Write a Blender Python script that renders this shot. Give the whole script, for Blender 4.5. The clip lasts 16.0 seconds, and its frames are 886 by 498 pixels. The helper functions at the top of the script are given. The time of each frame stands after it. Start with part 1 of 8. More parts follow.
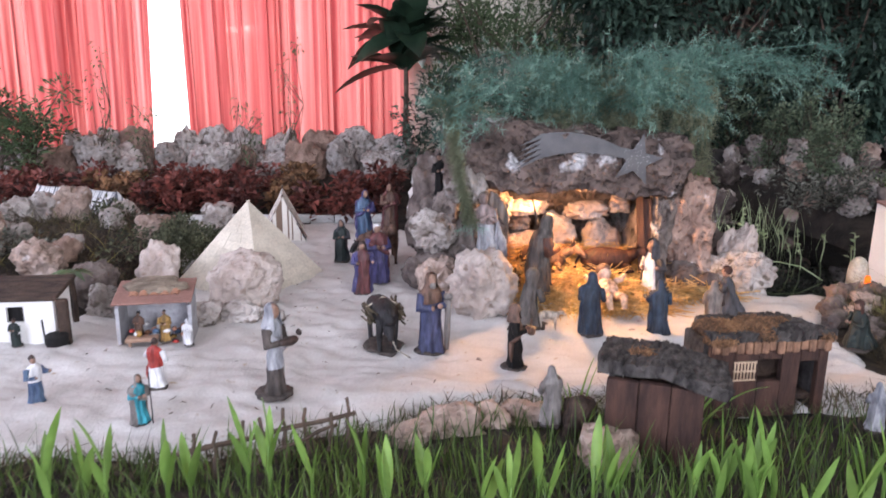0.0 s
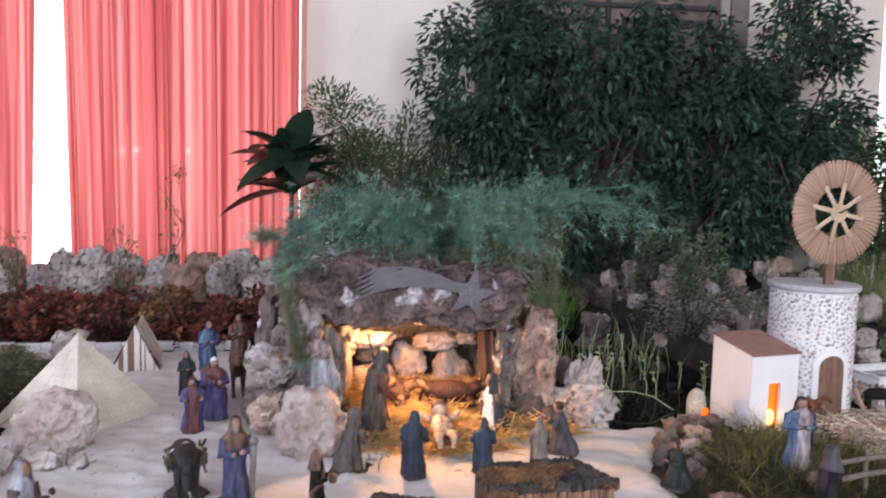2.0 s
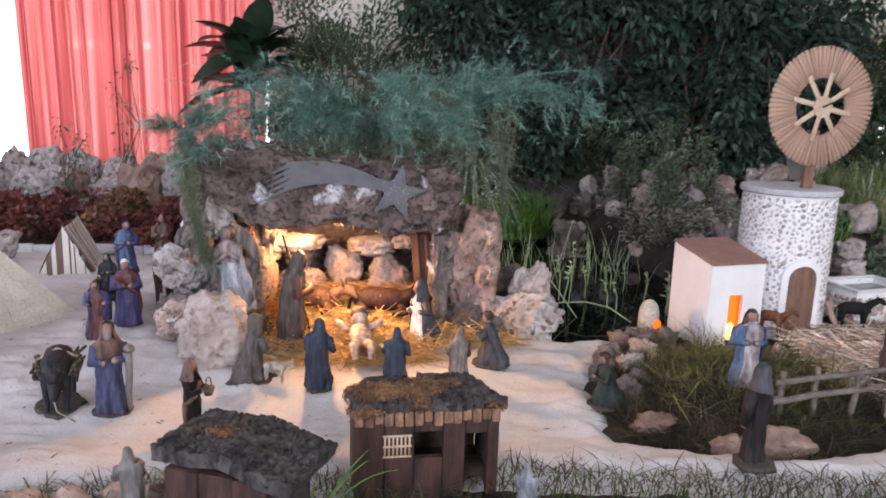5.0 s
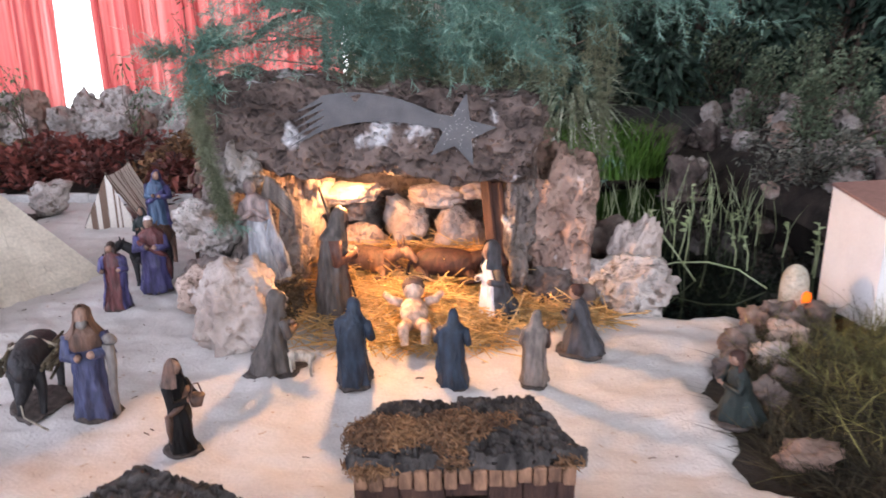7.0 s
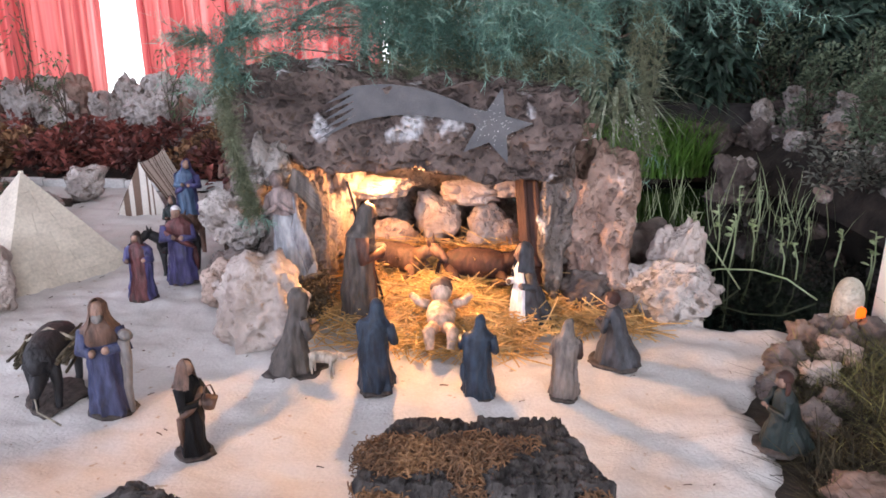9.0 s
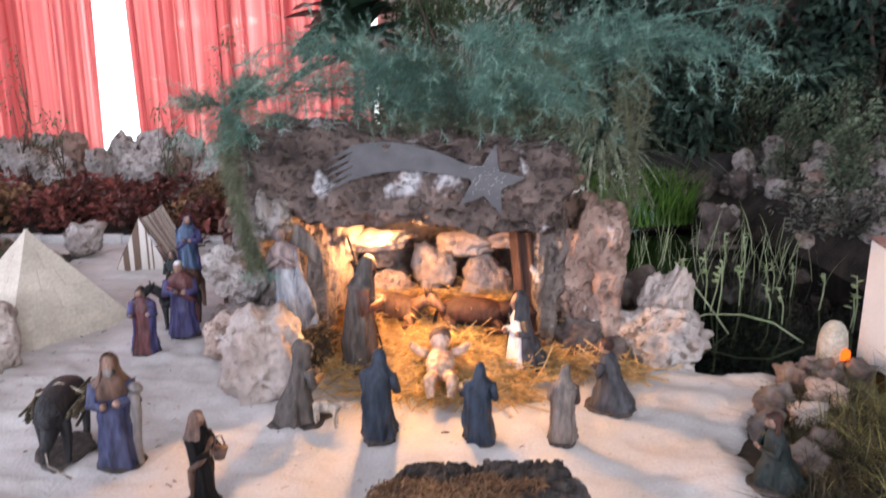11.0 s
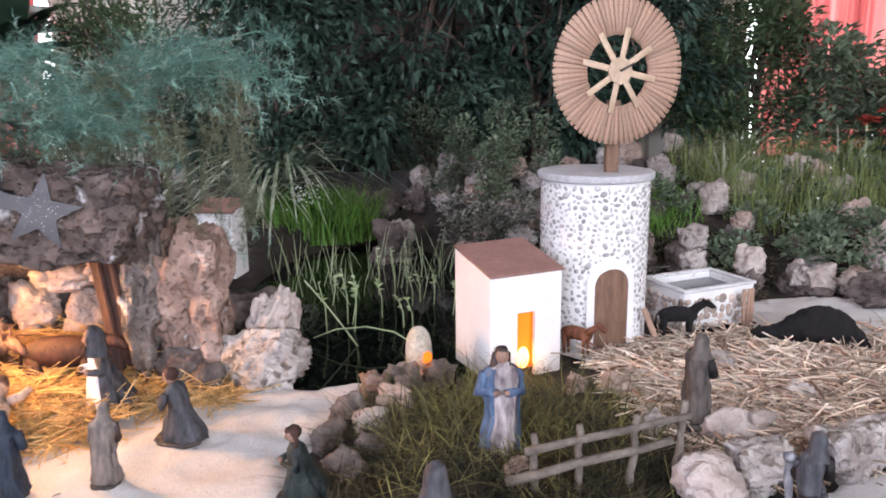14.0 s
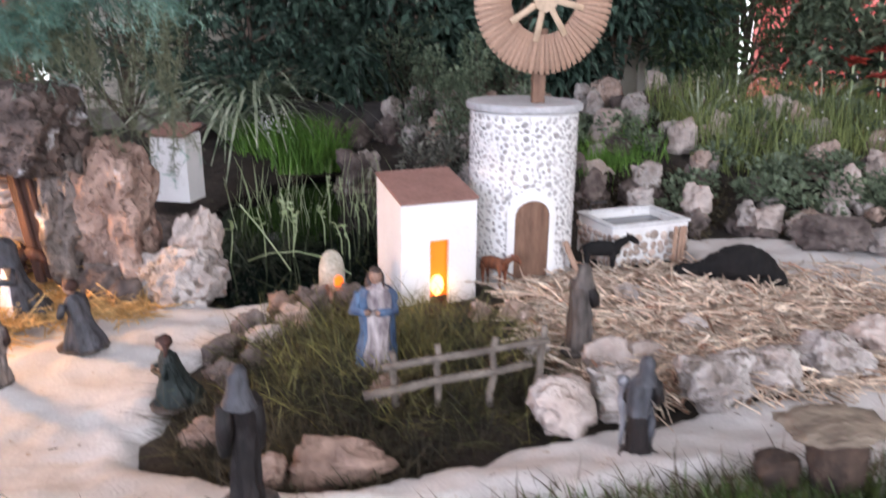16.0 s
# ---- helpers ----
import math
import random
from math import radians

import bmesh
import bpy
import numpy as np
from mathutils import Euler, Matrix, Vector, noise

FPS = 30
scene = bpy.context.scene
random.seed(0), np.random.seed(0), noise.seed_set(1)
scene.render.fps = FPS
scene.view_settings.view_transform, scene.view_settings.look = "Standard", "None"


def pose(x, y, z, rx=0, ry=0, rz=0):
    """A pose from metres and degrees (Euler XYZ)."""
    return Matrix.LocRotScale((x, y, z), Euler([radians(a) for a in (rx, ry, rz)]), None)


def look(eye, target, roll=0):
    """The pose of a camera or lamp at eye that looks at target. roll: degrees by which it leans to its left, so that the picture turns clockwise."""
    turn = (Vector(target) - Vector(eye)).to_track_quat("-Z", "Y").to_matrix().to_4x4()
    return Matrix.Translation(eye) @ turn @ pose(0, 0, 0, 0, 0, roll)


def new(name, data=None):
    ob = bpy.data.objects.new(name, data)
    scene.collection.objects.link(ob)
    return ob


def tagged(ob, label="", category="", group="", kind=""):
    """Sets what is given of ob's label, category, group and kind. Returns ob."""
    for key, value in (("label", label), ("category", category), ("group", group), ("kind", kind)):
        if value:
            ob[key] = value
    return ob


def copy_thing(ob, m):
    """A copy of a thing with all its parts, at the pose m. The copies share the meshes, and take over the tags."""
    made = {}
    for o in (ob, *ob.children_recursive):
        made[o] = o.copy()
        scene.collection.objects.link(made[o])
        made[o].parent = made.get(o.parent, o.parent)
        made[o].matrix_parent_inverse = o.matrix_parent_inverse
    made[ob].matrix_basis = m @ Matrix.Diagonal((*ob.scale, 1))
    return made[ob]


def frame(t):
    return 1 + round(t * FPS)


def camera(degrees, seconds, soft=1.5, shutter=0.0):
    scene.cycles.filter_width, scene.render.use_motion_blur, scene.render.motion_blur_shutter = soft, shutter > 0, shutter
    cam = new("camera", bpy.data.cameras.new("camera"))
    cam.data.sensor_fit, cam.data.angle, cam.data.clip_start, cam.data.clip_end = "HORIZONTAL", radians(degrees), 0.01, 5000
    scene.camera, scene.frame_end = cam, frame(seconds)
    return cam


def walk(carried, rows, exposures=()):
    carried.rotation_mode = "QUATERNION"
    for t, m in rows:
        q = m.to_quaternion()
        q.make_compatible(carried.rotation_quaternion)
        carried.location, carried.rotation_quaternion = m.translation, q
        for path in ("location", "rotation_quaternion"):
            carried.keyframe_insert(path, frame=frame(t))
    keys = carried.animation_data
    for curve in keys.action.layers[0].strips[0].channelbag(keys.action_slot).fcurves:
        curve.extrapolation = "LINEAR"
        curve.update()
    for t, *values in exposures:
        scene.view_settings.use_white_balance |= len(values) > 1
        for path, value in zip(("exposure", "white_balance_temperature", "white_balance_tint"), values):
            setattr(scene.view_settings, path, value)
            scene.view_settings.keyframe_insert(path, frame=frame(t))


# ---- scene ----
cam = camera(62.1, 16.0, soft=1.7, shutter=0.5)
METRES, EYE, TILT, LEAN, TURN = 2.483, 0.75, 0.0, 0.0, 0.0
ROWS = [
    (0.0, 0.0, 0.0, 0.0, 0.14, -13.61, -0.58),
    (0.5, 0.0229, 0.0199, 0.0054, -0.1, -11.62, -1.07),
    (1.0, 0.081, 0.0261, 0.0145, 0.6, -9.46, -1.1),
    (1.5, 0.1166, 0.021, 0.0224, -1.47, -8.02, -1.61),
    (2.0, 0.1376, 0.0074, 0.0306, -4.48, -4.89, -1.38),
    (2.5, 0.1568, 0.0251, 0.0354, -5.57, -2.82, -0.79),
    (3.0, 0.1654, 0.0179, 0.0379, -4.74, -0.11, -0.91),
    (3.5, 0.1742, 0.0096, 0.0348, -5.51, 0.06, -0.9),
    (4.0, 0.1954, 0.0178, 0.0236, -6.4, -4.21, -1.43),
    (6.5, 0.3195, 0.2464, -0.0147, 4.0, -15.66, -0.68),
    (7.0, 0.3005, 0.2838, -0.017, 5.08, -16.95, 0.7),
    (7.5, 0.3031, 0.3158, -0.0153, 10.9, -17.21, 0.87),
    (8.0, 0.3095, 0.3186, -0.0168, 9.77, -17.59, -0.03),
    (10.5, 0.297, 0.2963, -0.0166, 7.59, -17.65, 0.31),
    (11.0, 0.2995, 0.2913, -0.0086, 7.35, -13.87, 0.52),
    (11.5, 0.3212, 0.2975, -0.0041, 5.12, -11.74, 0.93),
    (12.0, 0.3785, 0.2942, -0.0053, 4.3, -11.75, 1.1),
    (12.5, 0.4311, 0.2728, -0.0075, 2.05, -12.76, 1.05),
    (13.0, 0.465, 0.2627, -0.0108, -1.53, -13.52, 0.07),
    (13.5, 0.4867, 0.2671, -0.0088, -6.46, -12.37, 0.12),
    (14.0, 0.4968, 0.2903, -0.0088, -9.31, -12.48, 0.69),
    (14.5, 0.4938, 0.3173, -0.0087, -10.76, -11.75, 0.67),
    (15.0, 0.5107, 0.3234, -0.009, -10.93, -11.78, 1.07),
    (15.5, 0.5667, 0.2965, -0.0143, -6.69, -12.77, -0.06),
    (16.0, 0.6096, 0.2643, -0.0207, -6.96, -17.12, -0.54),
]
walk(cam, [(t, pose(0, 0, EYE, TILT, LEAN, TURN) @ pose(METRES * x, METRES * y, METRES * z, 90 + pitch, roll, yaw)) for t, x, y, z, yaw, pitch, roll in ROWS],
     [(0.0, -0.1), (1.5, -0.15), (2.5, -0.45), (3.5, -0.55), (4.2, -0.45), (6.3, -0.1), (11.0, -0.15), (12.5, 0.0), (14.5, 0.15), (16.0, 0.1)])

# ---- light ----
SKY, ROOM, CAVE = 3.3, 108.0, 27.0
world = bpy.data.worlds.new("world")
scene.world = world
world.use_nodes = True
_sky = world.node_tree.nodes.new("ShaderNodeTexSky")
_sky.sky_type = 'NISHITA'
_sky.sun_disc = False
_sky.sun_elevation = radians(40)
_sky.sun_rotation = radians(200)
world.node_tree.links.new(_sky.outputs[0], world.node_tree.nodes["Background"].inputs[0])
world.node_tree.nodes["Background"].inputs[1].default_value = 0.1


def area_lamp(name, eye, target, sx, sy, watts, colour):
    data = bpy.data.lights.new(name, 'AREA')
    data.shape, data.size, data.size_y, data.energy, data.color = 'RECTANGLE', sx, sy, watts, colour
    ob = new(name, data)
    ob.matrix_world = look(eye, target)
    return ob


def point_lamp(name, place, watts, colour, radius):
    data = bpy.data.lights.new(name, 'POINT')
    data.energy, data.color, data.shadow_soft_size = watts, colour, radius
    ob = new(name, data)
    ob.location = place
    return ob


def spot_lamp(name, place, target, watts, colour, degrees, radius):
    data = bpy.data.lights.new(name, 'SPOT')
    data.energy, data.color, data.shadow_soft_size = watts, colour, radius
    data.spot_size, data.spot_blend = radians(degrees), 0.4
    ob = new(name, data)
    ob.matrix_world = look(place, target)
    return ob


# area lamps added as daylight behind and beside the display, where no windows stand
area_lamp("window_light_front", (-2.2, -3.8, 1.9), (-0.5, 3, 0.6), 2.4, 2.2, ROOM * 2.9, (0.74, 0.775, 1.0))
area_lamp("window_light_front", (3.2, -3.8, 1.9), (1.5, 3, 0.6), 2.4, 2.2, ROOM * 3.2, (0.84, 0.86, 1.0))
area_lamp("window_light_left", (-5.8, 1.2, 1.8), (0, 2.5, 0.2), 2.6, 2.2, ROOM * 2.2, (0.73, 0.765, 1.0))
# the lamps of the display
point_lamp("cave_bulb", (0.330, 2.575, 0.318), CAVE * 0.22, (1.0, 0.45, 0.165), 0.018)
spot_lamp("cave_spot", (0.365, 2.438, 0.345), (0.66, 2.15, 0.0), CAVE, (1.0, 0.48, 0.19), 150, 0.014)
point_lamp("hut_bulb", (1.748, 2.455, 0.028), 0.09, (1.0, 0.50, 0.12), 0.008)
point_lamp("oven_bulb", (1.462, 2.43, 0.055), 0.02, (1.0, 0.25, 0.04), 0.008)


# ---- materials ----
def links_of(tree):
    return tree.nodes, tree.links


def M(name, c, c2=None, scale=12.0, rough=0.75, bump=0.25, bscale=90.0, metal=0.0, spots=None, vary=0.0, island=0.0, transl=0.0, spec=0.4, stretch=(1, 1, 1), grain=0.16, pits=None):
    """A surface with two scales of colour, optional spots (colour, scale, amount), variation by object or by island, and relief."""
    m = bpy.data.materials.new(name)
    m.use_nodes = True
    nd, lk = links_of(m.node_tree)
    p = nd["Principled BSDF"]
    co = nd.new("ShaderNodeTexCoord")
    mp = nd.new("ShaderNodeMapping")
    mp.inputs["Scale"].default_value = stretch
    lk.new(co.outputs["Object"], mp.inputs[0])
    n1 = nd.new("ShaderNodeTexNoise")
    n1.inputs["Scale"].default_value, n1.inputs["Detail"].default_value = scale, 7.0
    n2 = nd.new("ShaderNodeTexNoise")
    n2.inputs["Scale"].default_value, n2.inputs["Detail"].default_value = bscale, 5.0
    for n in (n1, n2):
        lk.new(mp.outputs[0], n.inputs["Vector"])
    r = nd.new("ShaderNodeValToRGB")
    c2 = c2 or tuple(k * 0.65 for k in c)
    r.color_ramp.elements[0].position, r.color_ramp.elements[1].position = 0.34, 0.66
    r.color_ramp.elements[0].color, r.color_ramp.elements[1].color = (*c2, 1), (*c, 1)
    lk.new(n1.outputs["Fac"], r.inputs[0])
    col = r.outputs[0]
    if spots:
        sc, ss, amount = spots
        n3 = nd.new("ShaderNodeTexNoise")
        n3.inputs["Scale"].default_value, n3.inputs["Detail"].default_value = ss, 4.0
        lk.new(mp.outputs[0], n3.inputs["Vector"])
        r3 = nd.new("ShaderNodeValToRGB")
        r3.color_ramp.elements[0].position, r3.color_ramp.elements[1].position = 0.62 - amount * 0.3, 0.68 - amount * 0.2
        lk.new(n3.outputs["Fac"], r3.inputs[0])
        mx = nd.new("ShaderNodeMix")
        mx.data_type = 'RGBA'
        lk.new(r3.outputs[0], mx.inputs[0])
        lk.new(col, mx.inputs[6])
        mx.inputs[7].default_value = (*sc, 1)
        col = mx.outputs[2]
    fine = nd.new("ShaderNodeMapRange")
    fine.inputs[1].default_value, fine.inputs[2].default_value, fine.inputs[3].default_value, fine.inputs[4].default_value = 0.25, 0.75, 1 - grain * 1.1, 1 + grain * 0.9
    lk.new(n2.outputs["Fac"], fine.inputs[0])
    val = fine.outputs[0]
    for kind, amount in (("object", vary), ("island", island)):
        if amount:
            src = nd.new("ShaderNodeObjectInfo").outputs["Random"] if kind == "object" else nd.new("ShaderNodeNewGeometry").outputs["Random Per Island"]
            mr = nd.new("ShaderNodeMapRange")
            mr.inputs[3].default_value, mr.inputs[4].default_value = 1 - amount, 1 + amount
            lk.new(src, mr.inputs[0])
            mu = nd.new("ShaderNodeMath")
            mu.operation = 'MULTIPLY'
            lk.new(val, mu.inputs[0])
            lk.new(mr.outputs[0], mu.inputs[1])
            val = mu.outputs[0]
    hsv = nd.new("ShaderNodeHueSaturation")
    lk.new(val, hsv.inputs["Value"])
    lk.new(col, hsv.inputs["Color"])
    lk.new(hsv.outputs[0], p.inputs["Base Color"])
    p.inputs["Roughness"].default_value, p.inputs["Metallic"].default_value = rough, metal
    p.inputs["Specular IOR Level"].default_value = spec
    if bump:
        add = nd.new("ShaderNodeMath")
        add.operation = 'ADD'
        lk.new(n1.outputs["Fac"], add.inputs[0])
        lk.new(n2.outputs["Fac"], add.inputs[1])
        b = nd.new("ShaderNodeBump")
        b.inputs["Strength"].default_value, b.inputs["Distance"].default_value = bump, 0.01
        high = add.outputs[0]
        if pits:
            # pores of two sizes, eaten into the stone
            for ps, depth in ((pits[0], pits[1]), (pits[0] * 2.7, pits[1] * 0.5)):
                warp = nd.new("ShaderNodeVectorMath")
                warp.operation = 'MULTIPLY_ADD'
                lk.new(n2.outputs["Color"], warp.inputs[0])
                warp.inputs[1].default_value = (0.02, 0.02, 0.02)
                lk.new(mp.outputs[0], warp.inputs[2])
                vo = nd.new("ShaderNodeTexVoronoi")
                vo.inputs["Scale"].default_value = ps
                lk.new(warp.outputs[0], vo.inputs["Vector"])
                pr = nd.new("ShaderNodeMapRange")
                pr.inputs[1].default_value, pr.inputs[2].default_value, pr.inputs[3].default_value, pr.inputs[4].default_value = 0.12, 0.42, -depth, 0.0
                lk.new(vo.outputs["Distance"], pr.inputs[0])
                pa = nd.new("ShaderNodeMath")
                pa.operation = 'ADD'
                lk.new(high, pa.inputs[0])
                lk.new(pr.outputs[0], pa.inputs[1])
                high = pa.outputs[0]
        lk.new(high, b.inputs["Height"])
        lk.new(b.outputs[0], p.inputs["Normal"])
    if transl:
        tr = nd.new("ShaderNodeBsdfTranslucent")
        lk.new(hsv.outputs[0], tr.inputs["Color"])
        ms = nd.new("ShaderNodeMixShader")
        ms.inputs[0].default_value = transl
        lk.new(p.outputs[0], ms.inputs[1])
        lk.new(tr.outputs[0], ms.inputs[2])
        lk.new(ms.outputs[0], nd["Material Output"].inputs["Surface"])
    return m


def glow(name, colour, strength):
    m = bpy.data.materials.new(name)
    m.use_nodes = True
    p = m.node_tree.nodes["Principled BSDF"]
    p.inputs["Base Color"].default_value = (*colour, 1)
    p.inputs["Emission Color"].default_value = (*colour, 1)
    p.inputs["Emission Strength"].default_value = strength
    return m


SAND = M("sand", (0.62, 0.605, 0.59), (0.52, 0.495, 0.475), 5, 0.95, 0.28, 160, grain=0.08, spots=((0.42, 0.35, 0.28), 38, -0.18))
SOIL = M("soil", (0.05, 0.038, 0.03), (0.018, 0.015, 0.012), 14, 0.95, 0.8, 70)
LIME = M("limestone", (0.52, 0.485, 0.455), (0.30, 0.255, 0.23), 13, 0.9, 0.9, 70, spots=((0.15, 0.12, 0.10), 24, 0.22), vary=0.22, pits=(26, 1.2))
PINK = M("ochre_rock", (0.52, 0.41, 0.35), (0.30, 0.21, 0.165), 14, 0.9, 0.9, 80, spots=((0.58, 0.50, 0.46), 20, 0.0), vary=0.15, pits=(24, 1.5))
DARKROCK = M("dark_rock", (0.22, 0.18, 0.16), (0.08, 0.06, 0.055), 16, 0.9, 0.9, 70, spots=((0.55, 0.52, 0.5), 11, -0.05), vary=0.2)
PALEROCK = M("pale_rock", (0.58, 0.51, 0.465), (0.38, 0.305, 0.265), 9, 0.9, 0.8, 60, spots=((0.30, 0.22, 0.18), 18, -0.02), vary=0.1, pits=(22, 0.8))
BARK = M("bark", (0.09, 0.058, 0.042), (0.028, 0.019, 0.015), 22, 0.9, 1.0, 60, stretch=(1, 3, 1))
CUTWOOD = M("sawn_reddish_wood", (0.085, 0.042, 0.030), (0.032, 0.016, 0.013), 10, 0.8, 0.5, 60, stretch=(5, 5, 1))
GREYWOOD = M("grey_weathered_wood", (0.20, 0.17, 0.14), (0.085, 0.07, 0.058), 20, 0.85, 0.6, 90, stretch=(1, 1, 1))
LIGHTWOOD = M("light_craft_wood", (0.42, 0.275, 0.195), (0.32, 0.20, 0.14), 14, 0.6, 0.2, 80, vary=0.15)
PALEWOOD = M("pale_craft_wood", (0.58, 0.44, 0.31), (0.48, 0.35, 0.24), 14, 0.55, 0.2, 80, vary=0.08)
DOORWOOD = M("brown_door_wood", (0.22, 0.125, 0.08), (0.13, 0.07, 0.045), 10, 0.6, 0.3, 60, stretch=(6, 6, 1))
PLASTER = M("white_house_paint", (0.82, 0.815, 0.80), (0.76, 0.75, 0.73), 9, 0.85, 0.06, 110, spots=((0.55, 0.5, 0.45), 30, -0.25), grain=0.035)
WALLPAINT = M("cream_wall_plaster", (0.80, 0.76, 0.665), (0.72, 0.675, 0.575), 1.2, 0.9, 0.05, 24, grain=0.03, spots=((0.6, 0.56, 0.48), 2.2, -0.1))
CEIL = M("ceiling_paint", (0.8, 0.79, 0.76), (0.75, 0.74, 0.7), 1.0, 0.9, 0.05, 20)
FLOORTILE = M("grey_floor", (0.35, 0.33, 0.3), (0.25, 0.23, 0.21), 2.0, 0.5, 0.1, 30)
STONEFRAME = M("grey_arch_stone", (0.30, 0.275, 0.24), (0.2, 0.18, 0.155), 5, 0.85, 0.4, 50)
OLDDOOR = M("faded_door_paint", (0.24, 0.185, 0.165), (0.16, 0.12, 0.105), 4, 0.75, 0.25, 50, stretch=(3, 3, 0.6))
IRON = M("dark_iron", (0.05, 0.045, 0.045), (0.03, 0.03, 0.03), 20, 0.6, 0.2, 80)
TILEROOF = M("brown_red_roof_board", (0.30, 0.165, 0.135), (0.24, 0.13, 0.105), 12, 0.8, 0.25, 90)
TERRACOTTA = M("terracotta", (0.42, 0.21, 0.13), (0.28, 0.14, 0.09), 24, 0.8, 0.3, 90)
ROOFDISC = M("grey_disc_board", (0.50, 0.50, 0.51), (0.42, 0.42, 0.43), 14, 0.8, 0.2, 90)
PEBBLE = M("grey_pebble", (0.56, 0.54, 0.525), (0.36, 0.345, 0.335), 40, 0.75, 0.3, 160, island=0.35)
TROUGHSTONE = M("trough_pebble", (0.58, 0.49, 0.42), (0.36, 0.27, 0.22), 40, 0.8, 0.4, 160, island=0.4)
STARCARD = M("silver_glitter_card", (0.115, 0.115, 0.12), (0.08, 0.08, 0.085), 20, 0.42, 0.25, 420, metal=0.35)
GREENMOSS = M("dark_green_moss", (0.12, 0.125, 0.07), (0.045, 0.05, 0.03), 9, 0.9, 0.3, 60, island=0.5)
STRAW = M("straw", (0.72, 0.49, 0.22), (0.50, 0.31, 0.12), 30, 0.6, 0.0, 90, island=0.35, transl=0.15)
PALESTRAW = M("pale_straw", (0.78, 0.67, 0.54), (0.46, 0.33, 0.245), 30, 0.65, 0.0, 90, island=0.6, transl=0.1)
BROWNSTRAW = M("brown_stalk", (0.40, 0.24, 0.16), (0.20, 0.11, 0.075), 30, 0.7, 0.0, 90, island=0.5)
PYRAMID = M("pale_pyramid_stone", (0.66, 0.60, 0.50), (0.56, 0.50, 0.41), 12, 0.9, 0.2, 120, vary=0.06)
EDGING = M("white_edging_tile", (0.68, 0.68, 0.68), (0.58, 0.58, 0.57), 14, 0.6, 0.2, 80, vary=0.08)
KERBSTONE = M("dark_kerb_stone", (0.075, 0.068, 0.066), (0.030, 0.027, 0.026), 9, 0.85, 0.6, 60)
TALLROCK = M("furrowed_pink_rock", (0.45, 0.32, 0.26), (0.22, 0.135, 0.105), 10, 0.9, 1.0, 60, spots=((0.55, 0.47, 0.43), 16, -0.03), pits=(20, 1.6))
BROWNROCK = M("brown_field_stone", (0.34, 0.235, 0.185), (0.17, 0.11, 0.085), 12, 0.9, 0.7, 60, vary=0.25, pits=(22, 0.8))
FERNTIP = M("pale_fern_tip", (0.28, 0.46, 0.37), (0.20, 0.34, 0.27), 3, 0.6, 0.0, 40, island=0.3, transl=0.3)
FICUS = M("ficus_leaf", (0.085, 0.135, 0.10), (0.032, 0.06, 0.044), 6, 0.30, 0.0, 40, island=0.55, transl=0.18)
BUSHLEAF = M("light_bush_leaf", (0.12, 0.17, 0.085), (0.06, 0.095, 0.045), 6, 0.5, 0.0, 40, island=0.5, transl=0.25)
DARKLEAF = M("dark_broad_leaf", (0.022, 0.045, 0.026), (0.012, 0.026, 0.016), 6, 0.35, 0.0, 40, island=0.4, transl=0.12)
FERN = M("asparagus_fern", (0.15, 0.28, 0.225), (0.08, 0.165, 0.13), 3, 0.6, 0.0, 40, island=0.45, transl=0.4)
FERNOLIVE = M("olive_fern", (0.24, 0.26, 0.17), (0.13, 0.15, 0.09), 3, 0.6, 0.0, 40, island=0.45, transl=0.3)
SPIDER = M("striped_grass_leaf", (0.55, 0.60, 0.46), (0.10, 0.15, 0.08), 16, 0.5, 0.0, 40, island=0.5, transl=0.2)
GRASS = M("wheat_grass", (0.115, 0.18, 0.042), (0.05, 0.085, 0.025), 6, 0.5, 0.0, 40, island=0.5, transl=0.3)
MAIZE = M("maize_leaf", (0.22, 0.36, 0.09), (0.14, 0.26, 0.055), 8, 0.45, 0.0, 40, island=0.25, vary=0.15, transl=0.35)
PONDGRASS = M("bright_pond_grass", (0.22, 0.42, 0.085), (0.12, 0.25, 0.05), 6, 0.5, 0.0, 40, island=0.4, transl=0.3)
CRESS = M("cress_stem", (0.58, 0.66, 0.42), (0.36, 0.46, 0.22), 12, 0.5, 0.0, 40, island=0.3, transl=0.2)
MOUNDGRASS = M("olive_moss_grass", (0.25, 0.225, 0.075), (0.04, 0.044, 0.018), 7, 0.7, 0.0, 40, island=0.6, transl=0.15)
GREYLEAF = M("grey_green_leaf", (0.23, 0.29, 0.19), (0.12, 0.16, 0.10), 6, 0.5, 0.0, 40, island=0.45, transl=0.35)
MEADOW = M("meadow_stem", (0.26, 0.31, 0.11), (0.12, 0.16, 0.06), 6, 0.6, 0.0, 40, island=0.5, transl=0.3)
DARKMOSS = M("dark_mound_moss", (0.075, 0.058, 0.03), (0.026, 0.023, 0.014), 7, 0.8, 0.0, 40, island=0.6, transl=0.1)
MOSS = M("dry_moss", (0.13, 0.10, 0.06), (0.05, 0.042, 0.028), 9, 0.9, 0.6, 60, island=0.5)
BROWNMOSS = M("brown_roof_moss", (0.27, 0.145, 0.07), (0.09, 0.05, 0.03), 20, 0.9, 0.3, 60, island=0.5)
REDLEAF = M("dark_red_leaf", (0.22, 0.07, 0.055), (0.07, 0.028, 0.024), 5, 0.55, 0.0, 40, island=0.65, transl=0.15)
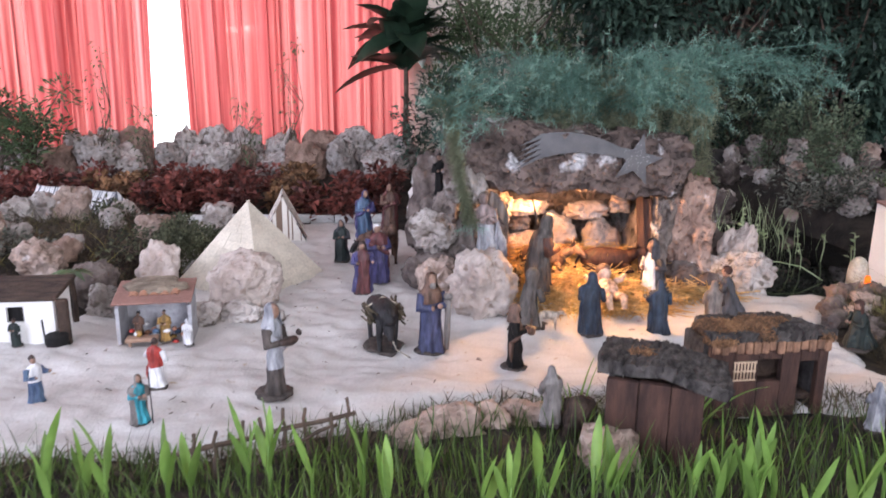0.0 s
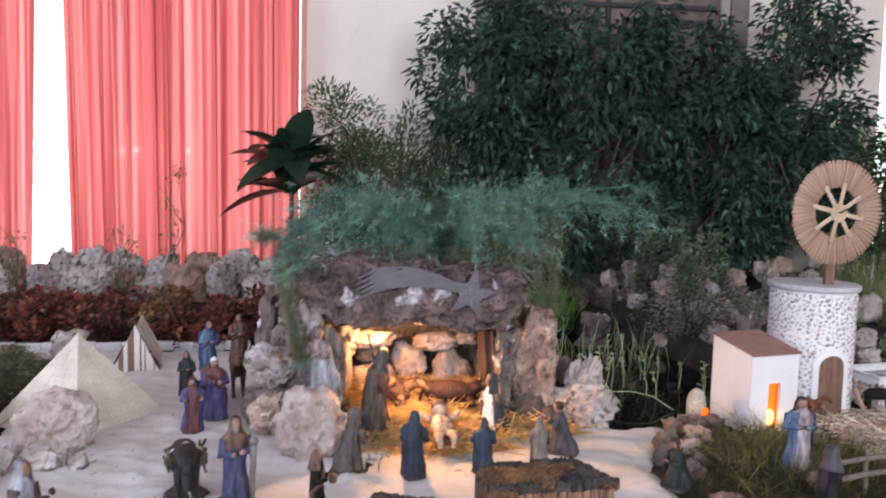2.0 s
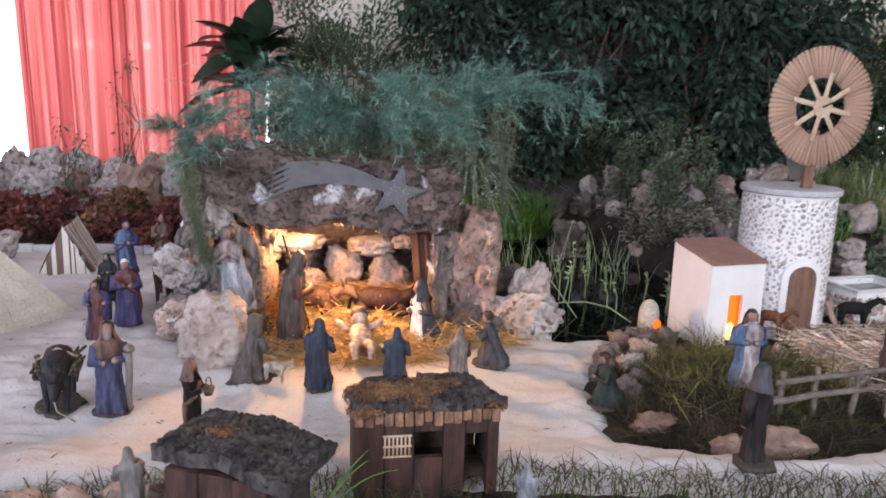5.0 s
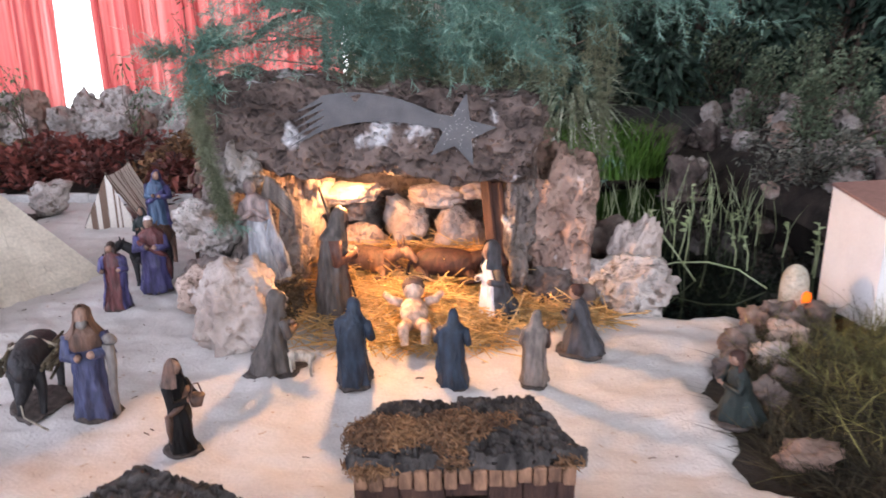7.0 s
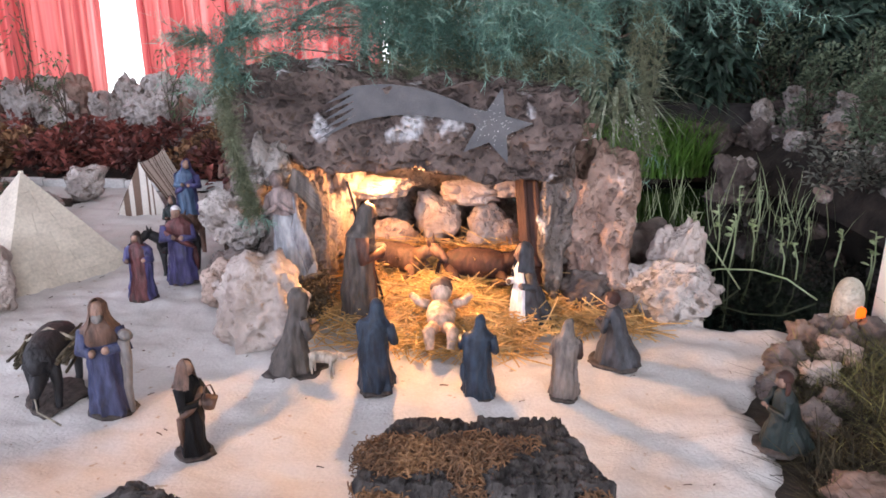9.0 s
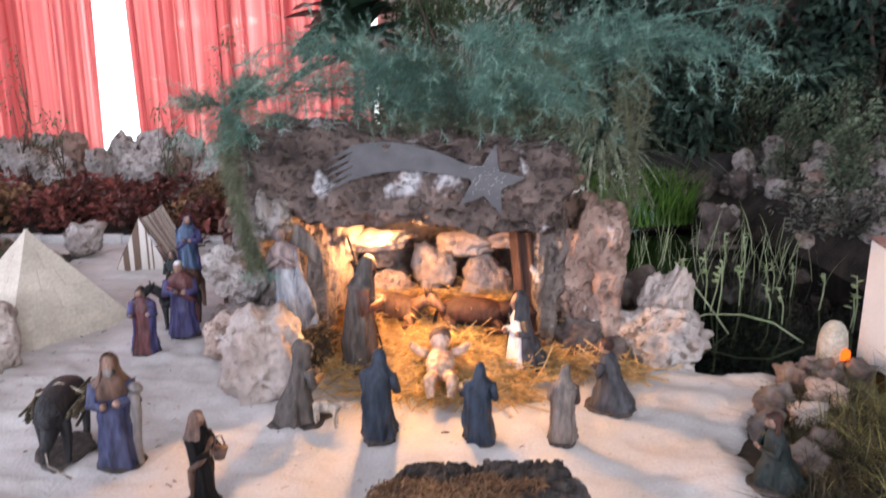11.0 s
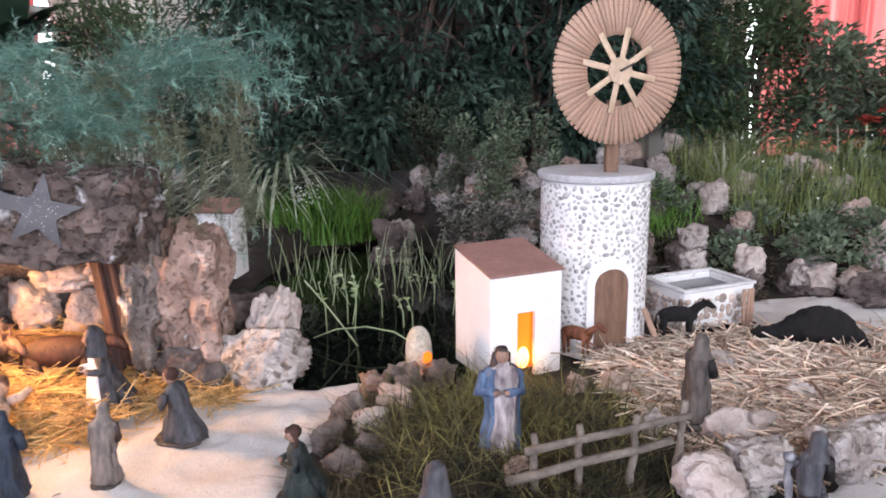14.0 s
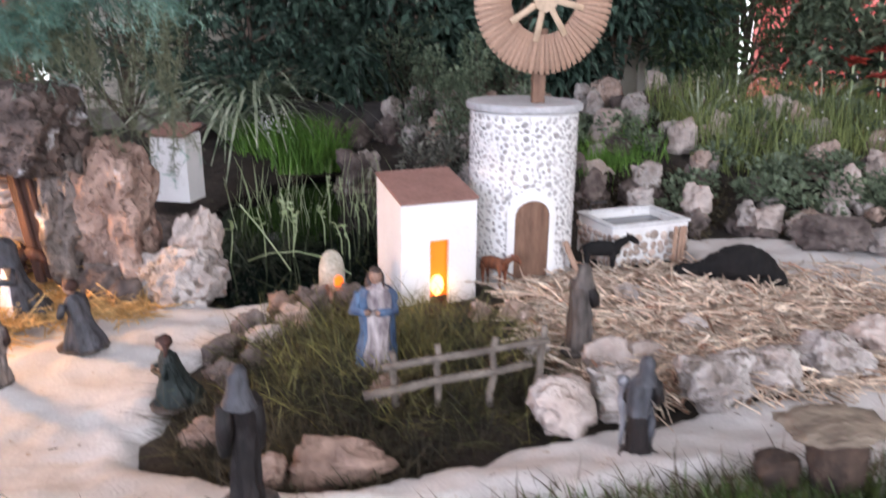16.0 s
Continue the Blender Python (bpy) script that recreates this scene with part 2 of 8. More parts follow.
GREYSHRUB = M("grey_green_shrub", (0.24, 0.24, 0.20), (0.10, 0.105, 0.08), 6, 0.7, 0.0, 40, island=0.6, transl=0.15)
TWIG = M("twig", (0.14, 0.10, 0.075), (0.06, 0.045, 0.035), 30, 0.9, 0.3, 80)
POINSETTIA = M("red_bract", (0.42, 0.075, 0.045), (0.26, 0.035, 0.03), 6, 0.5, 0.0, 40, island=0.3, transl=0.25)
FLOWER = M("tiny_white_flower", (0.8, 0.8, 0.78), (0.7, 0.7, 0.66), 6, 0.6, 0.0, 40)


def simple(name, c, rough=0.6, c2=None, scale=30.0, vary=0.0):
    return M(name, tuple(k * 1.15 for k in c), c2 or tuple(k * 0.38 for k in c), scale * 2.2, rough, 0.35, 150, vary=vary, stretch=(1, 1, 0.3))


SKIN = simple("painted_skin", (0.33, 0.20, 0.145), 0.55)
PALE = simple("painted_ivory", (0.62, 0.54, 0.46), 0.55)
NAVY = simple("dark_blue_robe", (0.021, 0.036, 0.06), 0.55)
BLUE = simple("blue_robe", (0.075, 0.125, 0.20), 0.5, (0.03, 0.05, 0.10))
INDIGO = simple("indigo_robe", (0.06, 0.07, 0.14), 0.5, (0.02, 0.022, 0.05))
PURPLE = simple("violet_blue_robe", (0.07, 0.065, 0.17), 0.45)
WINE = simple("wine_robe", (0.13, 0.045, 0.045), 0.5)
DBROWN = simple("dark_brown_robe", (0.05, 0.03, 0.025), 0.55)
BROWN = simple("brown_robe", (0.15, 0.085, 0.06), 0.6)
GREYROBE = simple("grey_robe", (0.22, 0.20, 0.185), 0.6, (0.10, 0.09, 0.085))
LGREY = simple("pale_grey_robe", (0.36, 0.365, 0.385), 0.6, (0.12, 0.125, 0.145))
DGREY = simple("dark_grey_brown_cloak", (0.10, 0.085, 0.075), 0.65)
DRAPE = simple("white_grey_drapery", (0.36, 0.365, 0.38), 0.5, (0.10, 0.103, 0.115), 22)
STONEFLESH = simple("grey_pink_torso", (0.34, 0.26, 0.245), 0.55)
SLATE = simple("slate_robe", (0.062, 0.063, 0.072), 0.6)
GREENR = simple("dark_green_robe", (0.016, 0.027, 0.025), 0.6)
BLACK = simple("black_paint", (0.007, 0.006, 0.006), 0.9)
REDP = simple("red_paint", (0.45, 0.05, 0.04), 0.5)
TURQ = simple("turquoise_paint", (0.05, 0.36, 0.45), 0.5)
WHITEP = simple("white_paint", (0.7, 0.7, 0.7), 0.6, (0.5, 0.5, 0.52))
BASEP = simple("figure_base", (0.085, 0.07, 0.062), 0.8)
RUST = simple("rust_brown_animal", (0.22, 0.075, 0.035), 0.6)
OXBROWN = simple("dark_red_brown_animal", (0.05, 0.019, 0.013), 0.7)
CREAM = simple("cream_lamb", (0.55, 0.48, 0.40), 0.8)
ROPE = simple("pale_rope", (0.5, 0.45, 0.36), 0.9)
TAUPE = simple("taupe_shawl", (0.20, 0.165, 0.145), 0.65)
REDBROWN = simple("red_brown_robe", (0.14, 0.06, 0.04), 0.6)
NIGHT = simple("near_black_robe", (0.013, 0.009, 0.0085), 0.7)
FLORAL = simple("pale_patterned_dress", (0.42, 0.37, 0.36), 0.6, (0.10, 0.075, 0.085), 26)
FACEOCHRE = simple("ochre_cloth", (0.34, 0.2, 0.06), 0.6)


def cloth_stripes(name, ca, cb, count, axis=0):
    m = M(name, ca, tuple(k * 0.85 for k in ca), 30, 0.9, 0.3, 240)
    nd, lk = links_of(m.node_tree)
    co = nd.new("ShaderNodeTexCoord")
    sep = nd.new("ShaderNodeSeparateXYZ")
    lk.new(co.outputs["UV"], sep.inputs[0])
    mu = nd.new("ShaderNodeMath")
    mu.operation = 'MULTIPLY'
    mu.inputs[1].default_value = count
    lk.new(sep.outputs[axis], mu.inputs[0])
    n = nd.new("ShaderNodeTexNoise")
    n.noise_dimensions = '1D'
    n.inputs["Scale"].default_value, n.inputs["Detail"].default_value = 1.0, 3.0
    lk.new(mu.outputs[0], n.inputs["W"])
    r = nd.new("ShaderNodeValToRGB")
    r.color_ramp.elements[0].position, r.color_ramp.elements[1].position = 0.53, 0.56
    r.color_ramp.elements[0].color, r.color_ramp.elements[1].color = (*ca, 1), (*cb, 1)
    lk.new(n.outputs["Fac"], r.inputs[0])
    lk.new(r.outputs[0], nd["Hue/Saturation/Value"].inputs["Color"])
    return m


TENTBROWN = cloth_stripes("brown_striped_cloth", (0.66, 0.62, 0.56), (0.17, 0.115, 0.085), 13)
TENTWHITE = cloth_stripes("grey_striped_cloth", (0.66, 0.66, 0.66), (0.13, 0.14, 0.17), 15)


def curtain_cloth():
    m = bpy.data.materials.new("sheer_red_curtain")
    m.use_nodes = True
    nd, lk = links_of(m.node_tree)
    p = nd["Principled BSDF"]
    co = nd.new("ShaderNodeTexCoord")
    mp = nd.new("ShaderNodeMapping")
    mp.inputs["Scale"].default_value = (22, 22, 0.2)
    lk.new(co.outputs["Object"], mp.inputs[0])
    n = nd.new("ShaderNodeTexNoise")
    n.inputs["Scale"].default_value, n.inputs["Detail"].default_value = 1.0, 5.0
    lk.new(mp.outputs[0], n.inputs["Vector"])
    r = nd.new("ShaderNodeValToRGB")
    r.color_ramp.elements[0].position, r.color_ramp.elements[1].position = 0.3, 0.75
    r.color_ramp.elements[0].color, r.color_ramp.elements[1].color = (0.37, 0.055, 0.06, 1), (0.82, 0.235, 0.22, 1)
    lk.new(n.outputs["Fac"], r.inputs[0])
    lk.new(r.outputs[0], p.inputs["Base Color"])
    p.inputs["Roughness"].default_value = 0.85
    tr = nd.new("ShaderNodeBsdfTranslucent")
    lk.new(r.outputs[0], tr.inputs[0])
    tp = nd.new("ShaderNodeBsdfTransparent")
    tp.inputs[0].default_value = (1.0, 0.52, 0.48, 1)
    a = nd.new("ShaderNodeMixShader")
    a.inputs[0].default_value = 0.6
    lk.new(p.outputs[0], a.inputs[1])
    lk.new(tr.outputs[0], a.inputs[2])
    b = nd.new("ShaderNodeMixShader")
    # an open weave: some light passes straight through
    mr = nd.new("ShaderNodeMapRange")
    mr.inputs[1].default_value, mr.inputs[2].default_value, mr.inputs[3].default_value, mr.inputs[4].default_value = 0.45, 0.8, 0.0, 0.20
    lk.new(n.outputs["Fac"], mr.inputs[0])
    lk.new(mr.outputs[0], b.inputs[0])
    lk.new(a.outputs[0], b.inputs[1])
    lk.new(tp.outputs[0], b.inputs[2])
    lk.new(b.outputs[0], nd["Material Output"].inputs["Surface"])
    return m


CURTAIN = curtain_cloth()


def water_mat(name, colour, rough):
    m = bpy.data.materials.new(name)
    m.use_nodes = True
    nd, lk = links_of(m.node_tree)
    p = nd["Principled BSDF"]
    p.inputs["Base Color"].default_value = (*colour, 1)
    p.inputs["Roughness"].default_value = rough
    p.inputs["IOR"].default_value = 1.33
    n = nd.new("ShaderNodeTexNoise")
    n.inputs["Scale"].default_value = 14.0
    b = nd.new("ShaderNodeBump")
    b.inputs["Strength"].default_value, b.inputs["Distance"].default_value = 0.05, 0.004
    lk.new(n.outputs["Fac"], b.inputs["Height"])
    lk.new(b.outputs[0], p.inputs["Normal"])
    return m


WATER = water_mat("dark_pond_water", (0.004, 0.0045, 0.004), 0.03)
BASINWATER = water_mat("grey_basin_water", (0.16, 0.17, 0.18), 0.12)
DAYLIGHT = glow("bright_daylight", (0.86, 0.95, 1.0), SKY)
FLAME = glow("orange_glow_paper", (1.0, 0.17, 0.008), 0.95)


# ---- mesh helpers ----
rng = random.Random(7)


def U(a, b):
    return rng.uniform(a, b)


class Soup:
    """Vertices, faces and material slots, gathered and turned into one mesh."""

    def __init__(s):
        s.v, s.f, s.m = [], [], []

    def add(s, vs, fs, mi=0):
        o = len(s.v)
        s.v += [tuple(p) for p in vs]
        s.f += [tuple(i + o for i in f) for f in fs]
        s.m += [mi] * len(fs)

    def tube(s, pts, rad, n=6, mi=0):
        pts = [Vector(p) for p in pts]
        rad = rad if isinstance(rad, (list, tuple)) else [rad] * len(pts)
        vs, fs = [], []
        side = None
        for i, p in enumerate(pts):
            d = (pts[min(i + 1, len(pts) - 1)] - pts[max(i - 1, 0)]).normalized()
            if side is None:
                side = d.cross(Vector((0.3, 0.2, 1)) if abs(d.z) < 0.9 else Vector((1, 0.2, 0))).normalized()
            side = (side - d * side.dot(d)).normalized()
            up = d.cross(side)
            vs += [p + (side * math.cos(a) + up * math.sin(a)) * rad[i] for a in (2 * math.pi * k / n for k in range(n))]
        for i in range(len(pts) - 1):
            fs += [(i * n + k, i * n + (k + 1) % n, (i + 1) * n + (k + 1) % n, (i + 1) * n + k) for k in range(n)]
        fs += [tuple(range(n - 1, -1, -1)), tuple(range((len(pts) - 1) * n, len(pts) * n))]
        s.add(vs, fs, mi)

    def ball(s, c, r, mi=0, nu=12, nv=8, turn=None):
        r = r if isinstance(r, (list, tuple)) else (r, r, r)
        q = turn or Matrix.Identity(3)
        vs, fs = [], []
        for j in range(nv + 1):
            a = math.pi * j / nv
            for k in range(nu):
                b = 2 * math.pi * k / nu
                vs.append(Vector(c) + q @ Vector((r[0] * math.sin(a) * math.cos(b), r[1] * math.sin(a) * math.sin(b), -r[2] * math.cos(a))))
        for j in range(nv):
            fs += [(j * nu + k, j * nu + (k + 1) % nu, (j + 1) * nu + (k + 1) % nu, (j + 1) * nu + k) for k in range(nu)]
        s.add(vs, fs, mi)

    def rings(s, rows, n=20, mi=0, folds=0.0, k=7, phase=0.0, arc=None, close=True):
        """Stacked ellipses (z, rx, ry, cx, cy) with folds; arc: the stretch of angles that is covered."""
        vs, fs = [], []
        a0, a1 = arc or (0, 2 * math.pi)
        cols = n if not arc else n + 1
        top = max(r[0] for r in rows)
        for z, rx, ry, cx, cy in rows:
            drop = 1 - z / top
            for i in range(cols):
                a = a0 + (a1 - a0) * i / n
                w = 1 + folds * (0.35 + drop) * (1.2 - 2.2 * abs(math.sin(0.5 * k * a + phase + 1.2 * z)) ** 0.7 + 0.6 * math.sin(2.3 * k * a + 2 * phase - z * 3))
                vs.append((cx + rx * w * math.cos(a), cy + ry * w * math.sin(a), z))
        for j in range(len(rows) - 1):
            for i in range(n):
                i2 = (i + 1) % cols if not arc else i + 1
                fs.append((j * cols + i, j * cols + i2, (j + 1) * cols + i2, (j + 1) * cols + i))
        if close and not arc:
            fs += [tuple(range(cols - 1, -1, -1)), tuple(range((len(rows) - 1) * cols, len(rows) * cols))]
        s.add(vs, fs, mi)

    def box(s, c, size, bev=0.002, mi=0, turn=None, taper=1.0):
        """A box with chamfered edges."""
        h = [k / 2 for k in size]
        bev = min(bev, min(h) * 0.6)
        vs, key = [], {}
        for sx in (-1, 1):
            for sy in (-1, 1):
                for sz in (-1, 1):
                    for ax in range(3):
                        q = [sx * (h[0] - bev), sy * (h[1] - bev), sz * (h[2] - bev)]
                        q[ax] = (sx, sy, sz)[ax] * h[ax]
                        if sz > 0:
                            q[0] *= taper
                            q[1] *= taper
                        key[(sx, sy, sz, ax)] = len(vs)
                        vs.append(Vector(q))
        fs = []
        S = (-1, 1)
        for ax in range(3):
            o1, o2 = [a for a in range(3) if a != ax]
            for sg in S:
                cs = []
                for a, b in ((-1, -1), (1, -1), (1, 1), (-1, 1)):
                    t = [0, 0, 0]
                    t[ax], t[o1], t[o2] = sg, a, b
                    cs.append(key[(*t, ax)])
                fs.append(cs)
        for ax in range(3):
            o1, o2 = [a for a in range(3) if a != ax]
            for a in S:
                for b in S:
                    cs = []
                    for sg, w in ((-1, o1), (1, o1), (1, o2), (-1, o2)):
                        t = [0, 0, 0]
                        t[ax], t[o1], t[o2] = sg, a, b
                        cs.append(key[(*t, w)])
                    fs.append(cs)
        for sx in S:
            for sy in S:
                for sz in S:
                    fs.append([key[(sx, sy, sz, a)] for a in range(3)])
        out = []
        for f in fs:
            p = [vs[i] for i in f]
            nrm = (p[1] - p[0]).cross(p[2] - p[0])
            mid = sum(p, Vector()) / len(p)
            out.append(f if nrm.dot(mid) > 0 else f[::-1])
        q = turn or Matrix.Identity(3)
        s.add([Vector(c) + q @ p for p in vs], out, mi)

    def leaf(s, p, d, length, width, mi=0, droop=0.3, fold=0.25, steps=1):
        """A folded leaf from p along d; more steps bend it down."""
        d = Vector(d).normalized()
        side = d.cross(Vector((U(-0.4, 0.4), U(-0.4, 0.4), 1)))
        if side.length < 1e-4:
            side = Vector((1, 0, 0))
        side.normalize()
        up = side.cross(d)
        p = Vector(p)
        if steps == 1:
            m = p + d * length * 0.45
            vs = [p, m + side * width / 2 + up * fold * width, p + d * length - Vector((0, 0, droop * length)), m - side * width / 2 + up * fold * width]
            s.add(vs, [(0, 1, 2), (0, 2, 3)], mi)
            return
        vs, fs = [], []
        for i in range(steps + 1):
            t = i / steps
            c = p + d * length * t - Vector((0, 0, droop * length * t * t))
            w = width / 2 * max(0.04, math.sin(math.pi * (0.12 + 0.88 * t)) ** 0.8)
            vs += [c - side * w + up * fold * w, c, c + side * w + up * fold * w]
        for i in range(steps):
            a = i * 3
            fs += [(a, a + 1, a + 4, a + 3), (a + 1, a + 2, a + 5, a + 4)]
        s.add(vs, fs, mi)

    def blade(s, p, d, length, width, mi=0, bend=0.4, steps=3):
        """A narrow grass blade, bending over sideways."""
        d = Vector(d).normalized()
        a = U(0, 6.283)
        b = Vector((math.cos(a), math.sin(a), -0.15))
        w = Vector((-math.sin(a), math.cos(a), 0)) if rng.random() < 0.5 else Vector((math.cos(a + 0.8), math.sin(a + 0.8), 0))
        vs, fs = [], []
        p = Vector(p)
        for i in range(steps):
            t = i / steps
            c = p + d * length * t + b * bend * length * t * t
            h = width / 2 * (1 - 0.55 * t)
            vs += [c - w * h, c + w * h]
        vs.append(p + d * length + b * bend * length)
        for i in range(steps - 1):
            fs.append((2 * i, 2 * i + 1, 2 * i + 3, 2 * i + 2))
        fs.append((2 * steps - 2, 2 * steps - 1, 2 * steps))
        s.add(vs, fs, mi)

    def turned(s, m):
        s.v = [tuple(m @ Vector(p)) for p in s.v]
        return s

    def mesh(s, name, mats, smooth=True):
        me = bpy.data.meshes.new(name)
        me.from_pydata(s.v, [], s.f)
        for m in mats if isinstance(mats, (list, tuple)) else [mats]:
            me.materials.append(m)
        me.polygons.foreach_set("material_index", s.m)
        me.polygons.foreach_set("use_smooth", [smooth] * len(s.f))
        me.update()
        return me


def thing(name, soup, mats, label="", category="", group="", kind="", smooth=False, at=None):
    ob = new(name, soup.mesh(name, mats, smooth))
    if at is not None:
        ob.matrix_world = at
    return tagged(ob, label, category, group, kind)


def empty(name, at, label="", category="", group="", kind=""):
    ob = new(name)
    ob.empty_display_size = 0.05
    ob.matrix_world = at
    return tagged(ob, label, category, group, kind)


def part(name, soup, mats, parent, label="", smooth=False, at=None):
    """One mesh under a thing, in the thing's own axes."""
    ob = new(name, soup if isinstance(soup, bpy.types.Mesh) else soup.mesh(name, mats, smooth))
    ob.parent = parent
    if at is not None:
        ob.matrix_basis = at
    return tagged(ob, label)


def fbm(p, octaves=4):
    return noise.fractal(p, 1.0, 2.0, octaves)


def smooth01(a, b, x):
    t = min(1.0, max(0.0, (x - a) / (b - a)))
    return t * t * (3 - 2 * t)


def sand_z(y, x=0.0):
    """The sand lies level, rises to the front rim and stays higher at the left."""
    flat = 0.055 - 0.057 * smooth01(1.5, 1.8, y) + 0.02 * (1 - smooth01(1.1, 1.5, y))
    left = max(0.0, 0.06 - 0.065 * (y - 1.5)) if y > 1.1 else 0.086
    k = smooth01(-0.25, -0.55, x) if x > -0.55 else 1.0
    return flat + (left - flat) * k


# ---- the room ----
X0, X1, Y0, Y1, ZF, ZC = -6.2, 7.2, -4.2, 5.25, -0.75, 4.0


def slab(name, x0, x1, y0, y1, z0, z1, mat, bev=0.0005, kind="structure", label="", category=""):
    s = Soup()
    s.box(((x0 + x1) / 2, (y0 + y1) / 2, (z0 + z1) / 2), (x1 - x0, y1 - y0, z1 - z0), bev)
    return thing(name, s, mat, label, category, kind=kind)


slab("floor", X0, X1, Y0, Y1, ZF - 0.1, ZF, FLOORTILE, label="plain grey floor of the hall")
slab("ceiling", X0, X1, Y0, Y1 + 0.3, ZC, ZC + 0.1, CEIL, label="plain white ceiling of the hall")
slab("wall_west", X0 - 0.2, X0, Y0, Y1, ZF, ZC, WALLPAINT, label="plain cream plaster wall")
slab("wall_east", X1, X1 + 0.2, Y0, Y1, ZF, ZC, WALLPAINT, label="plain cream plaster wall")
slab("wall_south", X0 - 0.2, X1 + 0.2, Y0 - 0.2, Y0, ZF, ZC, WALLPAINT, label="plain cream plaster wall")

# north wall with two tall windows and an arched doorway
WL, WR = (-3.75, -0.215, 0.12, 2.40), (3.945, 6.4, 0.12, 2.33)
DX0, DX1, DSP, DAP = 1.08, 2.78, 2.26, 2.445


def arch_z(x, x0, x1, spring, apex):
    t = (x - (x0 + x1) / 2) / ((x1 - x0) / 2)
    return spring + (apex - spring) * (1 - t * t)


def north_wall():
    s = Soup()

    def b(x0, x1, z0, z1):
        s.box(((x0 + x1) / 2, Y1 + 0.15, (z0 + z1) / 2), (x1 - x0, 0.3, z1 - z0), 0.0005)
    for x0, x1 in ((X0, WL[0]), (WL[1], DX0), (DX1, WR[0]), (WR[1], X1)):
        b(x0, x1, ZF, ZC)
    for w in (WL, WR):
        b(w[0], w[1], ZF, w[2])
        b(w[0], w[1], w[3], ZC)
    n = 14
    for i in range(n):
        xa, xb = DX0 + (DX1 - DX0) * i / n, DX0 + (DX1 - DX0) * (i + 1) / n
        za, zb = arch_z(xa, DX0, DX1, DSP, DAP), arch_z(xb, DX0, DX1, DSP, DAP)
        ya, yb = Y1, Y1 + 0.3
        s.add([(xa, ya, za), (xb, ya, zb), (xb, ya, ZC), (xa, ya, ZC), (xa, yb, za), (xb, yb, zb), (xb, yb, ZC), (xa, yb, ZC)],
              [(0, 1, 2, 3), (7, 6, 5, 4), (0, 4, 5, 1)])
    return thing("wall_north", s, WALLPAINT, "cream plaster wall with tall windows and an arched doorway", kind="structure")


north_wall()
slab("pilaster", 3.30, 3.93, Y1 - 0.05, Y1 - 0.002, ZF, 2.50, WALLPAINT, 0.006, label="shallow cream plaster pilaster")
slab("cornice", 3.25, 3.935, Y1 - 0.09, Y1 - 0.003, 2.503, 2.60, WALLPAINT, 0.012, label="moulded plaster cornice over the pilaster")


def window(name, w):
    x0, x1, z0, z1 = w
    e = empty(name, pose(0, 0, 0), "tall white-framed window, glaring with daylight", "window", kind="structure")
    fr = Soup()
    y = Y1 + 0.2
    for xa, xb, za, zb in ((x0, x0 + 0.06, z0, z1), (x1 - 0.06, x1, z0, z1), (x0 + 0.06, x1 - 0.06, z1 - 0.06, z1), (x0 + 0.06, x1 - 0.06, z0, z0 + 0.06)):
        fr.box(((xa + xb) / 2, y, (za + zb) / 2), (xb - xa, 0.06, zb - za), 0.006)
    part("window_frame", fr, PLASTER, e)
    n = 3
    for i in range(1, n):
        bar = Soup()
        xm = x0 + (x1 - x0) * i / n
        bar.box((xm, y, (z0 + z1) / 2), (0.05, 0.05, z1 - z0 - 0.125), 0.006)
        part("mullion", bar, PLASTER, e)
    sill = Soup()
    sill.box(((x0 + x1) / 2, Y1 + 0.05, z0 + 0.016), (x1 - x0 - 0.004, 0.2, 0.03), 0.008)
    part("window_sill", sill, STONEFRAME, e)
    rod = Soup()
    rod.tube([(x0 - 0.02, Y1 - 0.04, z1 + 0.0), (x1 + 0.012, Y1 - 0.04, z1 + 0.0)], 0.022, 8)
    part("curtain_rail", rod, IRON, e, smooth=True)
    s = Soup()
    s.add([(x0 - 0.5, Y1 + 0.75, z0 - 0.6), (x1 + 0.5, Y1 + 0.75, z0 - 0.6), (x1 + 0.5, Y1 + 0.75, z1 + 0.5), (x0 - 0.5, Y1 + 0.75, z1 + 0.5)], [(0, 1, 2, 3)])
    thing("backdrop", s, DAYLIGHT, "blank bright daylight outside the window", kind="structure")


window("window_1", WL)
# glowing bars added to draw the curtain's glare band; no blind is built
s = Soup()
for gx, gw in ((-1.50, 0.10), (-1.36, 0.13), (-1.19, 0.09), (-1.05, 0.05)):
    s.box((gx, Y1 + 0.10, 1.015 + 0.01 * math.sin(gx * 40)), (gw, 0.012, 0.04), 0.003)
thing("blind_gap", s, glow("glare_glow", (1.0, 1.0, 1.0), SKY * 3.2), "glowing bars added behind the curtain as a band of glare", kind="structure")
window("window_2", WR)


